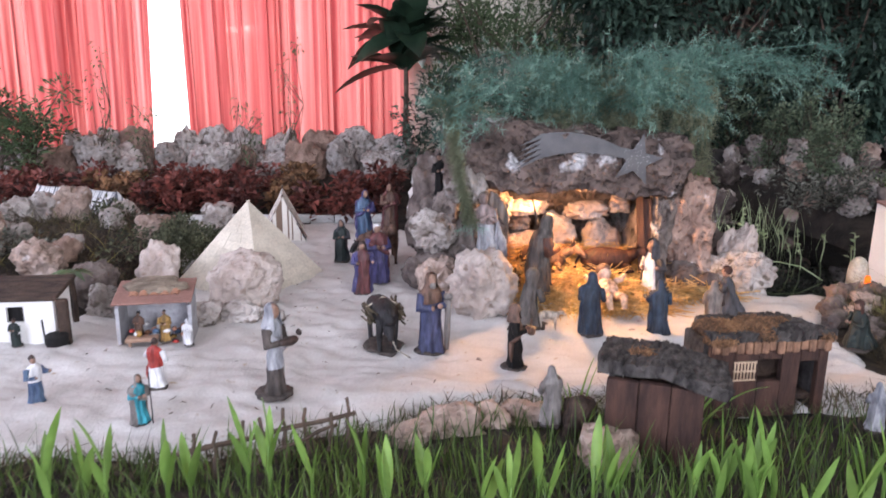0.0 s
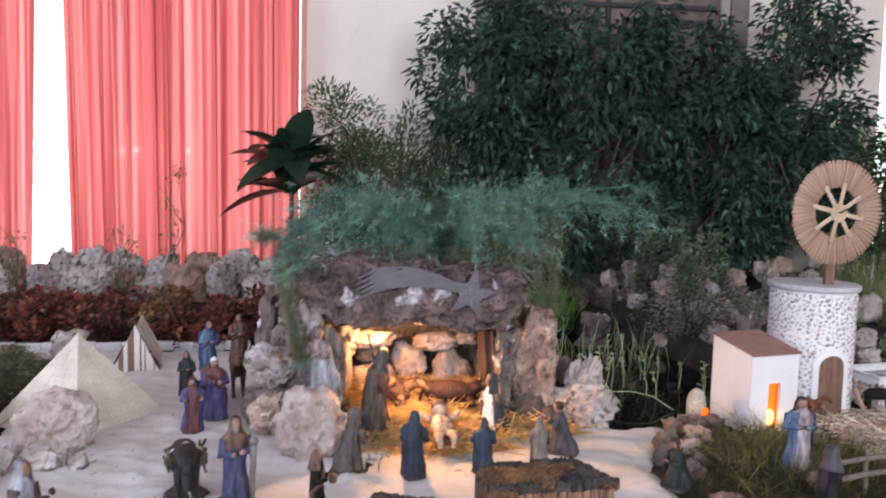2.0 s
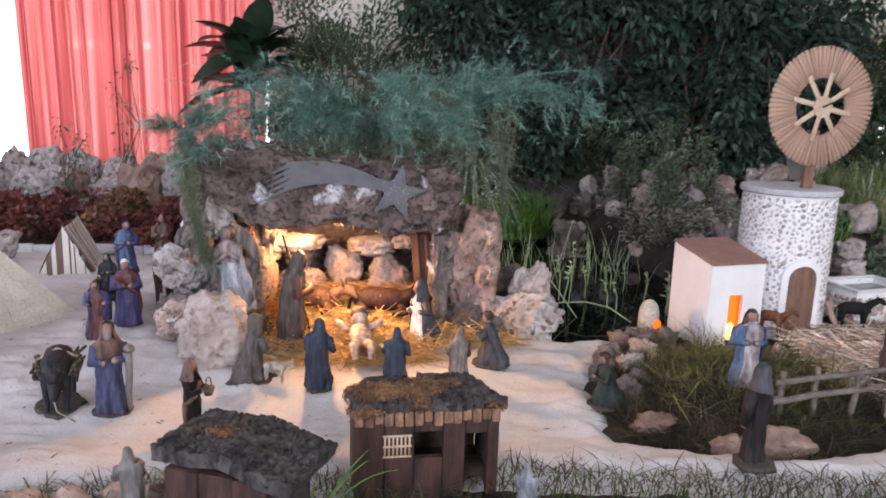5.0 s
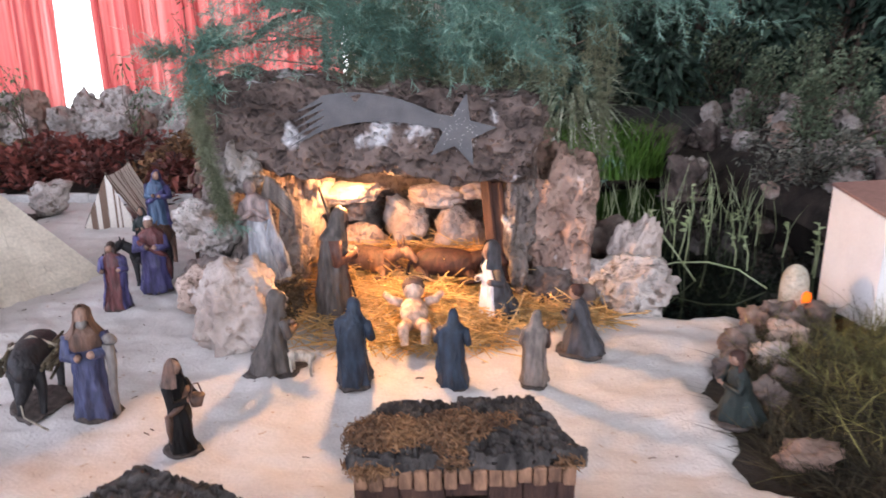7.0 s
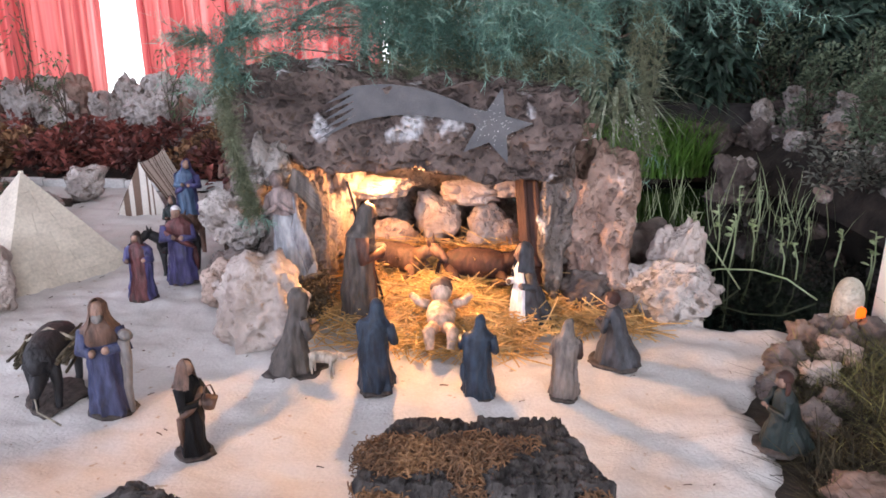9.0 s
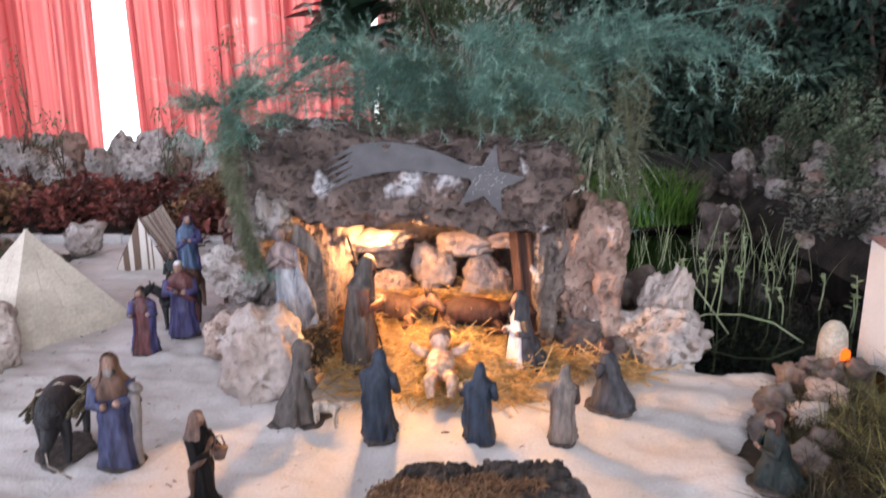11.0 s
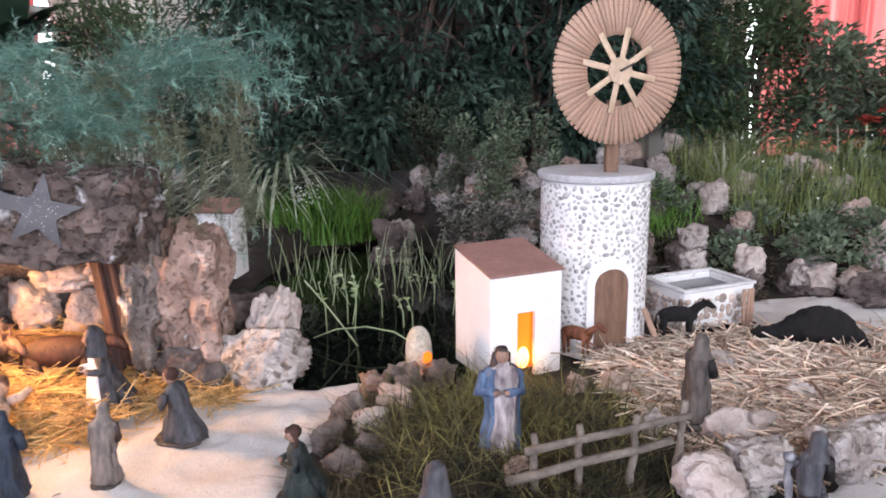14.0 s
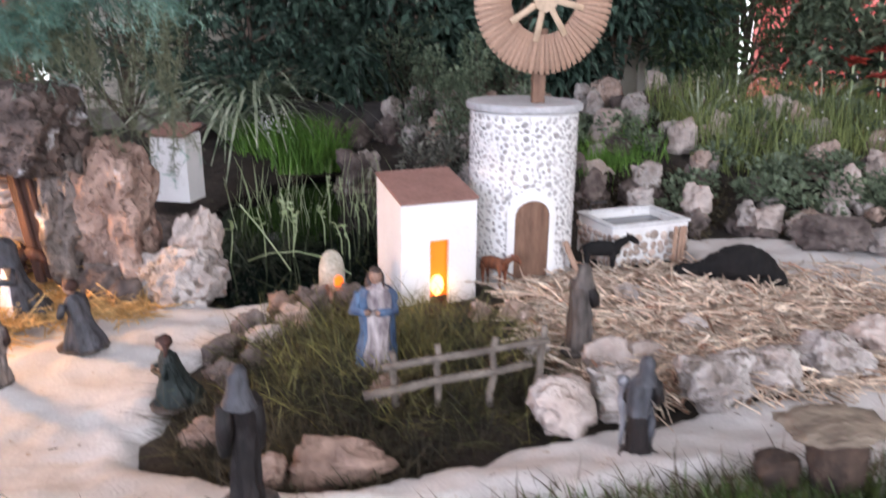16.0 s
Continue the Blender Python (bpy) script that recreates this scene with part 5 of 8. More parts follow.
def little_house():
    e = empty("little_house", pose(0.835, 3.60, 0.022, 0, 0, -18), "tiny white house with a brown roof behind the rocks", "model house")
    s = Soup()
    s.box((0, 0, 0.13), (0.15, 0.12, 0.26), 0.002)
    part("wall", s, PLASTER, e)
    s = Soup()
    s.box((0, -0.002, 0.272), (0.165, 0.14, 0.012), 0.002, turn=Euler((0.22, 0, 0)).to_matrix())
    part("roof", s, TILEROOF, e, "brown-red roof board")
    return e


little_house()


def tiled_roof(e, w, d, z0, z1, count):
    """Half-round roof tiles in a row, sloping down to the front."""
    st = Soup()
    n = 6
    rad = w / count / 2
    L = math.hypot(d, z1 - z0)
    vs = []
    for y in (0, 1):
        for ro in (rad * 1.0, rad * 0.75):
            vs += [(ro * math.cos(math.pi * k / n), y * L, ro * math.sin(math.pi * k / n)) for k in range(n + 1)]
    m = n + 1
    fs = []
    for k in range(n):
        fs += [(k, k + 1, 2 * m + k + 1, 2 * m + k), (m + k, m + k + 1, 3 * m + k + 1, 3 * m + k)[::-1], (k, m + k, m + k + 1, k + 1), (2 * m + k, 2 * m + k + 1, 3 * m + k + 1, 3 * m + k)]
    st.add(vs, fs)
    me = st.mesh("roof_tile", TERRACOTTA)
    for i in range(count):
        part("roof_tile", me, TERRACOTTA, e, at=pose(-w / 2 + (i + 0.5) * w / count, -d / 2 - 0.012, z0, math.degrees(math.atan2(z1 - z0, d)), 0, 0))


def market_stall():
    e = empty("market_stall", pose(-0.768, 1.885, 0.030, 0, 0, 12) @ Matrix.Scale(0.88, 4), "open painted market stall with a terracotta tile roof and wares", "model stall")
    W, D, H = 0.205, 0.12, 0.128
    for x in (-W / 2, W / 2):
        s = plate([(-D / 2, 0), (D / 2, 0), (D / 2, H + 0.022), (-D / 2, H)], -0.005, 0.005)
        part("side_wall", s, STALLPAINT, e, at=pose(x, 0, 0, 0, 0, 90))
    s = plate([(-W / 2 + 0.006, 0), (W / 2 - 0.006, 0), (W / 2 - 0.006, H + 0.04), (-W / 2 + 0.006, H + 0.04)], D / 2 - 0.008, D / 2)
    part("back_wall", s, STALLPAINT, e)
    s = Soup()
    s.box((0, -0.0, H + 0.03), (W + 0.02, D + 0.045, 0.006), 0.001, turn=Euler((0.16, 0, 0)).to_matrix())
    part("roof_board", s, TILEROOF, e)
    tiled_roof(e, W * 0.72, D * 0.30, H + 0.020, H + 0.036, 5)
    s = rock_soup(0.10, 0.06, 0.022, 404, rough=0.2, pit=0.1, chop=3, sub=4)
    part("roof_earth", s, GREYBARK, e, "brown earth heaped on the roof", True, pose(0.0, 0.03, H + 0.024, 6, 0, 0))
    s = Soup()
    s.box((-0.035, -0.075, 0.035), (0.09, 0.035, 0.012), 0.002)
    c = part("counter", s, LIGHTWOOD, e)
    for x in (-0.07, 0.0):
        s = Soup()
        s.box((x, -0.075, 0.0145), (0.008, 0.02, 0.028), 0.001)
        part("leg", s, LIGHTWOOD, c)
    r = random.Random(2)
    for i in range(26):
        s = Soup()
        s.ball((0, 0, 0), (U(0.007, 0.013), 0.009, U(0.006, 0.011)), 0, 8, 6)
        part("ware", s, r.choice((REDP, FACEOCHRE, TERRACOTTA, BLUE, WHITEP)), e, at=pose(r.uniform(-0.085, 0.09), r.uniform(-0.075, 0.02), r.uniform(0.008, 0.03) if i % 2 else 0.05), smooth=True)
    return e


GREYBARK = M("grey_brown_bark", (0.30, 0.245, 0.185), (0.13, 0.10, 0.075), 18, 0.9, 1.0, 60, stretch=(1, 3, 1))
STALLPAINT = M("pale_blue_grey_plaster", (0.44, 0.45, 0.48), (0.34, 0.33, 0.34), 16, 0.9, 0.3, 90)
market_stall()


def white_hut():
    e = empty("white_hut", pose(-1.125, 1.88, 0.035, 0, 0, 8), "white plastered model hut with a dark arched window", "model house")
    W, D, H = 0.20, 0.12, 0.128
    s = Soup()
    # front wall round the window, as strips
    for x0, x1, z0, z1 in ((-W / 2, -0.016, 0, H), (0.026, W / 2, 0, H), (-0.016, 0.026, 0, 0.066), (-0.016, 0.026, 0.108, H)):
        s.box(((x0 + x1) / 2, -D / 2, (z0 + z1) / 2), (x1 - x0, 0.01, z1 - z0), 0.0004)
    part("front_wall", s, PLASTER, e)
    for x in (-W / 2 + 0.005, W / 2 - 0.005):
        s = Soup()
        s.box((x, 0.004, H / 2), (0.01, D - 0.012, H), 0.0005)
        part("side_wall", s, PLASTER, e)
    # flat black panel put in for the dark inside of the hut
    s = Soup()
    s.box((0.005, -D / 2 + 0.012, 0.087), (0.05, 0.003, 0.05), 0.0004)
    part("window", s, BLACK, e, "black panel darkening the window opening")
    s = Soup()
    s.box((0, 0, H + 0.012), (W + 0.03, D + 0.04, 0.012), 0.003, turn=Euler((0.12, 0, 0)).to_matrix())
    part("roof", s, BARK, e, "brown bark roof")
    for x in (W / 2 + 0.025,):
        s = Soup()
        s.box((x, -D / 2 - 0.01, H / 2), (0.028, 0.02, H), 0.004)
        part("post", s, BARK, e)
    return e


white_hut()
s = Soup()
s.rings([(0, 0.020, 0.020, 0, 0), (0.012, 0.027, 0.027, 0, 0), (0.032, 0.029, 0.029, 0, 0), (0.036, 0.026, 0.026, 0, 0)], 16)
for a in (0.4, 2.2, 4.2):
    s.tube([(0.024 * math.cos(a), 0.024 * math.sin(a), 0.03), (0.028 * math.cos(a), 0.028 * math.sin(a), 0.002)], 0.003, 5)
s.tube([(-0.03, 0, 0.0), (-0.034, 0, 0.075)], 0.0025, 5)
thing("cauldron", s, BLACK, "small black cooking pot standing in the sand", "pot", at=pose(-1.0, 1.80, 0.04), smooth=True)


def bark_house(name, at, W, D, H, seed, label, openings, slabs, moss, fascia=True, grille=None, taper=0.0):
    """A shed of sawn slabs, its front pierced by openings (x0, x1, z0, z1), under slabs of bark (x0, x1, tilt, lift) with tufts of moss."""
    r = random.Random(seed)
    e = empty(name, at, label, "model hut")
    wall = 0.016
    cuts = sorted({-W / 2, W / 2, *(q for o in openings for q in o[:2])})
    for xa, xb in zip(cuts, cuts[1:]):
        hole = [(c, d) for p, q, c, d in openings if p <= (xa + xb) / 2 <= q]
        n = 1 if hole else max(1, round((xb - xa) / 0.06))
        for k in range(n):
            p, q = xa + (xb - xa) * k / n, xa + (xb - xa) * (k + 1) / n
            for z0, z1 in ([(0.0, hole[0][0]), (hole[0][1], H)] if hole else [(0.0, H)]):
                if z1 - z0 < 0.004:
                    continue
                s = Soup()
                s.box(((p + q) / 2, -D / 2 + r.uniform(-0.002, 0.002), (z0 + z1) / 2), (q - p - 0.0008, wall, z1 - z0), 0.0015)
                part("plank", s, CUTWOOD, e)
    for xx in (-W / 2 + wall / 2, W / 2 - wall / 2):
        s = Soup()
        s.box((xx, 0.010, H / 2), (wall, D - wall - 0.006, H), 0.004)
        part("side_wall", s, BARKROOF, e, "dark grey bark wall")
    s = Soup()
    s.box((0, D / 2, H / 2), (W - 2 * wall - 0.002, wall, H), 0.004)
    part("back_wall", s, BARK, e)
    # dark board added over the pale sand so the openings look shaded
    s = Soup()
    s.box((0, 0, 0.034), (W - 2 * wall - 0.004, D - wall - 0.006, 0.012), 0.001)
    part("inner_floor", s, BARK, e)
    if grille:
        x0, x1, z0, z1 = grille
        g = Soup()
        for k in range(7):
            x = x0 + (x1 - x0) * (k + 0.5) / 7
            g.tube([(x, -D / 2 - wall * 0.6, z0), (x, -D / 2 - wall * 0.6, z1)], 0.0018, 6)
        for z in (z0, (z0 + z1) / 2, z1):
            g.tube([(x0, -D / 2 - wall * 0.6, z), (x1, -D / 2 - wall * 0.6, z)], 0.0022, 6)
        part("grille", g, PALEWOOD, e, "pale turned railing", True)
    for k, (xa, xb, tilt, lift) in enumerate(slabs):
        bm = bmesh.new()
        bmesh.ops.create_cube(bm, size=1.0)
        bmesh.ops.subdivide_edges(bm, edges=bm.edges, cuts=44, use_grid_fill=True)
        for v in bm.verts:
            c = v.co.copy()
            q = Vector((c.x * (xb - xa), c.y * (D + 0.03), c.z * 0.022))
            w = Vector((q.x * 40 + seed, q.y * 72 + k * 7, 2.0))
            w += noise.noise_vector(w * 0.9) * 0.9
            d = noise.voronoi(w)[0]
            crack = min(1.0, (d[1] - d[0]) * 6.0)
            if c.z > 0:
                q.z += 0.008 * (crack - 0.8) + 0.004 * noise.noise(w * 0.5) + 0.002 * noise.noise(w * 3)
            q.x = (q.x + (xa + xb) / 2) * (1 - taper * (c.y + 0.5)) - (xa + xb) / 2
            q += Vector((noise.noise(q * 17 + Vector((seed, 0, 0))), noise.noise(q * 17 + Vector((0, seed, 3))), 0)) * 0.010
            v.co = q
        s = Soup()
        bm.verts.ensure_lookup_table()
        s.add([v.co for v in bm.verts], [tuple(v.index for v in f.verts) for f in bm.faces])
        bm.free()
        part("roof_slab", s, BARKROOF, e, "thick slab of cracked grey-black bark", True, pose((xa + xb) / 2, 0, H + 0.012 + lift, -3, tilt, r.uniform(-3, 3)))
    if fascia:
        n = 15
        for k in range(n):
            xa, xb = -W / 2 + W * k / n, -W / 2 + W * (k + 1) / n
            s = Soup()
            h = r.uniform(0.020, 0.028)
            s.box(((xa + xb) / 2, -D / 2 - 0.0125 + r.uniform(-0.002, 0.002), H + 0.012 - h / 2), (xb - xa - r.uniform(0.001, 0.003), 0.008, h), 0.002)
            part("edge_piece", s, SAWNEDGE, e, "pale sawn edge of the bark roof")
    t = Soup()
    for cx, cy, rad, dz, count in moss:
        for _ in range(count):
            a, q = r.uniform(0, 6.28), rad * math.sqrt(r.random())
            o = Vector((cx + q * math.cos(a) * 1.25, cy + q * math.sin(a), H + 0.026 + dz - 0.22 * q + r.uniform(0, 0.008)))
            u, v = (Vector((r.gauss(0, 1), r.gauss(0, 1), r.gauss(0, 0.7))).normalized() for _ in range(2))
            c, b = r.uniform(0.004, 0.010), r.uniform(2.2, 5.5)
            t.tube([o + u * c * math.cos(b * i / 4) + v * c * math.sin(b * i / 4) + u * 0.001 * i for i in range(5)], [0.0010, 0.0010, 0.0009, 0.0008, 0.0004], 3)
    tagged(part("roof_moss", t, BROWNMOSS, e, "tufts of dry brown moss"), kind="stuff")
    return e


BARKROOF = M("cracked_grey_bark", (0.085, 0.075, 0.07), (0.020, 0.017, 0.016), 30, 0.9, 1.0, 70, stretch=(2.2, 1, 1))
SAWNEDGE = M("pale_sawn_edge", (0.30, 0.165, 0.10), (0.13, 0.07, 0.045), 26, 0.8, 0.6, 80, stretch=(3, 3, 1), vary=0.25)
bark_house("bark_hut", pose(0.690, 1.538, 0.028, 0, 0, 7), 0.268, 0.125, 0.163, 41, "wooden hut of sawn slabs under a mossy bark roof",
           ((-0.025, 0.028, 0.082, 0.132), (0.07, 0.112, 0.0, 0.125)), ((-0.142, 0.004, 2, 0.002), (0.0, 0.140, 1, 0.005)),
           ((-0.095, -0.02, 0.042, 0.006, 1000), (-0.01, -0.015, 0.038, 0.008, 900), (-0.11, -0.062, 0.026, -0.010, 520), (-0.01, -0.06, 0.022, -0.004, 300), (0.125, -0.065, 0.014, -0.012, 160), (0.05, 0.0, 0.02, 0.002, 120)), True, (-0.082, -0.030, 0.088, 0.128), 0.24)
bark_house("bark_hut", pose(0.405, 1.285, 0.055, 0, 0, -20), 0.17, 0.13, 0.155, 43, "wooden hut of dark red-brown slabs under cracked bark",
           (), ((-0.105, 0.012, -3, 0.008), (0.0, 0.125, 15, -0.002)), ((-0.03, 0.0, 0.02, 0.004, 120),), False)
rock(0.268, 1.325, 0.045, 0.036, 0.036, 0.055, BARK, 471, "dark round stump of bark beside a hut", sub=4, rough=0.2, name="stump")




def bark_table():
    e = empty("bark_table", pose(2.205, 1.52, 0.045, 0, 0, 6), "table made of a thick piece of bark on a stump", "model table")
    s = rock_soup(0.092, 0.055, 0.014, 401, rough=0.2, pit=0.2, chop=3, sub=4)
    part("tabletop", s, GREYBARK, e, "grey-brown slab of bark", True, pose(-0.01, 0, 0.092, 4, 5, 0))
    s = rock_soup(0.05, 0.035, 0.062, 402, rough=0.12, pit=0.1, chop=2, sub=4)
    part("stump", s, BARK, e, smooth=True)
    s = rock_soup(0.04, 0.03, 0.03, 403, rough=0.2, sub=3)
    part("stone_foot", s, BARK, e, smooth=True, at=pose(-0.075, 0.03, 0))
    return e


bark_table()


def pyramid():
    """A pyramid of stone courses, each block an object."""
    e = empty("pyramid", pose(-0.70, 2.60, 0.0, 0, 0, -25), "pale sand-coloured stone pyramid in courses", "model pyramid")
    half, H, n = 0.192, 0.293, 11
    for i in range(n):
        z0, z1 = H * i / n, H * (i + 1) / n
        a, b = half * (1 - i / n), half * (1 - (i + 1) / n)
        count = max(1, int(round(2 * a / 0.065)))
        g = 0.0003
        for f in range(4):
            for k in range(count):
                ua, ub = k / count, (k + 1) / count
                sh = 0.0006 * (rng.random() - 0.5)
                def at(u, w, z, inset=0.0):
                    return (-w + 2 * w * u, -(w - inset + sh), z)
                a2 = b if i < n - 1 else 0.0005
                d = 0.02
                front = [at(ua + g / max(a, .02), a, z0 + g), at(ub - g / max(a, .02), a, z0 + g), at(ub - g / max(a, .02), a2, z1 - g), at(ua + g / max(a, .02), a2, z1 - g)]
                vs = front + [(x * 0.9, y + min(d, a * 0.5), z) for x, y, z in front]
                s = Soup()
                s.add(vs, [(0, 1, 2, 3), (4, 7, 6, 5), (0, 4, 5, 1), (1, 5, 6, 2), (2, 6, 7, 3), (3, 7, 4, 0)])
                part("block", s, PYRAMID, e, at=pose(0, 0, 0, 0, 0, 90 * f))
    s = Soup()
    s.add([(-half * 0.985, -half * 0.985, 0), (half * 0.985, -half * 0.985, 0), (half * 0.985, half * 0.985, 0), (-half * 0.985, half * 0.985, 0), (0, 0, H * 0.985)], [(0, 1, 4), (1, 2, 4), (2, 3, 4), (3, 0, 4), (3, 2, 1, 0)])
    part("core", s, PYRAMID, e)
    return e


def tent(at, L, W, H, mat, label, group, seed):
    """A striped cloth slung over a ridge, with sagging sides that open at the front."""
    r = random.Random(seed)
    n, m = 16, 14
    me_v, me_f, uv = [], [], []
    for j in range(m + 1):
        t = j / m
        for i in range(n + 1):
            u = i / n
            side = 2 * u - 1
            k = abs(side)
            x = math.copysign(W / 2 * k ** 1.15, side) * (1 + 0.06 * math.sin(t * 5 + seed))
            z = H * (1 - k) ** 0.9 * (1 - 0.10 * math.sin(math.pi * t)) + 0.004 * math.sin(9 * u + 7 * t)
            y = -L / 2 + L * t + 0.02 * k * (1 if t < 0.5 else -1) * (1 - t if t < 0.5 else t)
            me_v.append((x, y, max(z, 0.001)))
            uv.append((t, u))
    for j in range(m):
        for i in range(n):
            a = j * (n + 1) + i
            me_f.append((a, a + 1, a + n + 2, a + n + 1))
    s = Soup()
    s.add(me_v, me_f)
    e = empty("tent", at, label, "model tent", group)
    me = s.mesh("cloth", mat, True)
    lay = me.uv_layers.new(name="UVMap")
    for lp in me.loops:
        lay.data[lp.index].uv = uv[lp.vertex_index]
    part("cloth", me, mat, e)
    # the near end is closed by a flap of the same cloth
    s = Soup()
    s.add([(-W / 2 * 0.97, -L / 2 - 0.012, 0.001), (-W * 0.2, -L / 2 - 0.004, 0.001), (0, -L / 2 - 0.010, 0.001), (W * 0.22, -L / 2 - 0.003, 0.001), (W / 2 * 0.97, -L / 2 - 0.012, 0.001), (0, -L / 2 + 0.002, H * 0.985)],
          [(0, 1, 5), (1, 2, 5), (2, 3, 5), (3, 4, 5)])
    me = s.mesh("end_flap", mat, True)
    lay = me.uv_layers.new(name="UVMap")
    for lp in me.loops:
        x, y, z = s.v[lp.vertex_index]
        lay.data[lp.index].uv = (x * 2.2 + 3 if z < 0.01 else 3, 0)
    part("end_flap", me, mat, e)
    for y in (-L / 2 + 0.012, L / 2 - 0.012):
        s = Soup()
        s.tube([(0, y, 0), (0, y, H + 0.004)], 0.004, 6)
        part("pole", s, TWIG, e)
    return e


tent(pose(-0.745, 3.36, 0.0, 0, 0, 12), 0.30, 0.20, 0.205, TENTBROWN, "small tent of cloth with brown and cream stripes", "striped tents", 1)
tent(pose(-1.60, 3.40, 0.07, 0, 0, 60), 0.24, 0.20, 0.13, TENTWHITE, "small low tent of cloth with grey and white stripes", "striped tents", 2)
tent(pose(-1.86, 3.50, 0.07, 0, 0, 70), 0.24, 0.20, 0.13, TENTWHITE, "small low tent of cloth with grey and white stripes", "striped tents", 3)

# white edging between the sand and the red plants
ed = Soup()
ed.box((0, 0, 0.02), (0.118, 0.03, 0.045), 0.004)
edm = ed.mesh("edging_tile", EDGING)
edge = empty("edging", pose(0, 0, 0), "white tile edging between the sand and the plants", kind="structure")
for i in range(14):
    x = -1.93 + 0.12 * i
    part("tile", edm, EDGING, edge, at=pose(x, 3.60 + 0.075 * (x + 1.3), -0.004 + 0.003 * math.sin(i * 2.1), 0, 0, 4 + 2 * math.sin(i * 3.3)))


def comet_star():
    """A flat cut-out star with a swept tail."""
    s = Soup()
    t = 0.004
    R, r0 = 0.088, 0.036
    cx, cz = 0.628, 0.474
    pts = []
    for k in range(10):
        a = math.pi / 2 + math.pi * k / 5 - 0.22
        q = R if k % 2 == 0 else r0
        pts.append((cx + q * math.cos(a), cz + q * math.sin(a)))
    s = plate(pts[::-1], -t, 0)
    tail = Soup()
    n = 14
    up, lo = [], []
    for i in range(n + 1):
        u = i / n
        x = 0.600 - (0.600 - 0.315) * u
        zc = 0.478 + 0.058 * math.sin(math.pi * min(1, u * 0.62 + 0.06)) - 0.012 * u
        w = 0.010 + 0.030 * u ** 0.6
        up.append((x, zc + w))
        lo.append((x, zc - w))
    vs, fs = [], []
    for (xa, za), (xb, zb) in zip(up, lo):
        vs += [(xa, -t * 0.5, za), (xb, -t * 0.5, zb), (xa, t * 0.5, za), (xb, t * 0.5, zb)]
    for i in range(n):
        a = i * 4
        fs += [(a, a + 1, a + 5, a + 4), (a + 2, a + 6, a + 7, a + 3), (a, a + 4, a + 6, a + 2), (a + 1, a + 3, a + 7, a + 5)]
    tail.add(vs, fs)
    # pointed streaks at the tail's end
    x0, z0, z1 = up[-1][0], lo[-1][1], up[-1][1]
    for k in range(5):
        za, zb = z0 + (z1 - z0) * k / 5, z0 + (z1 - z0) * (k + 1) / 5
        l = 0.088 - 0.005 * k
        zt = za - 0.040 + 0.004 * k
        tail.add([(x0, -t * 0.5, za + 0.001), (x0, -t * 0.5, zb), (x0 - l, -t * 0.5, zt), (x0, t * 0.5, za + 0.001), (x0, t * 0.5, zb), (x0 - l, t * 0.5, zt)], [(0, 2, 1), (3, 4, 5), (0, 1, 4, 3), (1, 2, 5, 4), (2, 0, 3, 5)])
    e = empty("comet_star", pose(0, 2.402, 0), "flat grey glitter comet star with a swept tail", "star ornament")
    part("star", s, STARCARD, e)
    part("tail", tail, STARCARD, e)
    r = random.Random(4)
    gl = Soup()
    for _ in range(60):
        a, q = r.uniform(0, 6.28), 0.05 * math.sqrt(r.random())
        gl.box((cx + q * math.cos(a), -t - 0.0004, cz + q * math.sin(a)), (0.0013, 0.0008, 0.0013), 0.0003)
    tagged(part("glitter", gl, FLOWER, e, "specks of white glitter"), kind="stuff")


comet_star()
pyramid_thing = pyramid()


def stick(name, a, b, r0, r1, mat, label, category, group="", seed=0, n=5):
    a, b = Vector(a), Vector(b)
    s = Soup()
    pts = [a.lerp(b, t / n) + Vector((fbm(a * 9 + Vector((t, seed, 0)), 2), fbm(a * 9 + Vector((seed, t, 0)), 2), fbm(a * 9 + Vector((seed, 3, t)), 2))) * 0.006 for t in range(n + 1)]
    s.tube(pts, [r0 + (r1 - r0) * t / n for t in range(n + 1)], 7)
    return s


def rail_fence(name, label, posts, rails, mat):
    e = empty(name, pose(0, 0, 0), label, "model fence")
    for i, (a, b, r) in enumerate(posts):
        part("post", stick("", a, b, r, r * 0.8, mat, "", "", seed=i), mat, e, smooth=True)
    for i, (a, b, r) in enumerate(rails):
        part("rail", stick("", a, b, r, r * 0.8, mat, "", "", seed=20 + i), mat, e, smooth=True)


rail_fence("rail_fence", "low fence of grey weathered sticks before the green mound",
           [((1.58, 1.87, 0.02), (1.575, 1.865, 0.13), 0.008), ((1.66, 1.865, 0.02), (1.655, 1.86, 0.15), 0.008), ((1.755, 1.86, 0.02), (1.76, 1.855, 0.155), 0.008), ((1.845, 1.86, 0.02), (1.85, 1.86, 0.175), 0.008)],
           [((1.555, 1.855, 0.105), (1.86, 1.85, 0.150), 0.008), ((1.52, 1.85, 0.055), (1.83, 1.85, 0.105), 0.009)], GREYWOOD)
fx = [(-0.42 + 0.036 * i, 1.115 + 0.0183 * i) for i in range(8)]
rail_fence("twig_fence", "rickety fence of thin brown twigs along the grass",
           [((x, y, 0.07), (x + U(-0.012, 0.012), y + U(-0.01, 0.01), 0.145 + U(0, 0.02)), 0.004) for x, y in fx],
           [((-0.45, 1.10, 0.125), (-0.16, 1.25, 0.135), 0.005), ((-0.33, 1.15, 0.085), (-0.19, 1.235, 0.12), 0.004)], TWIG)


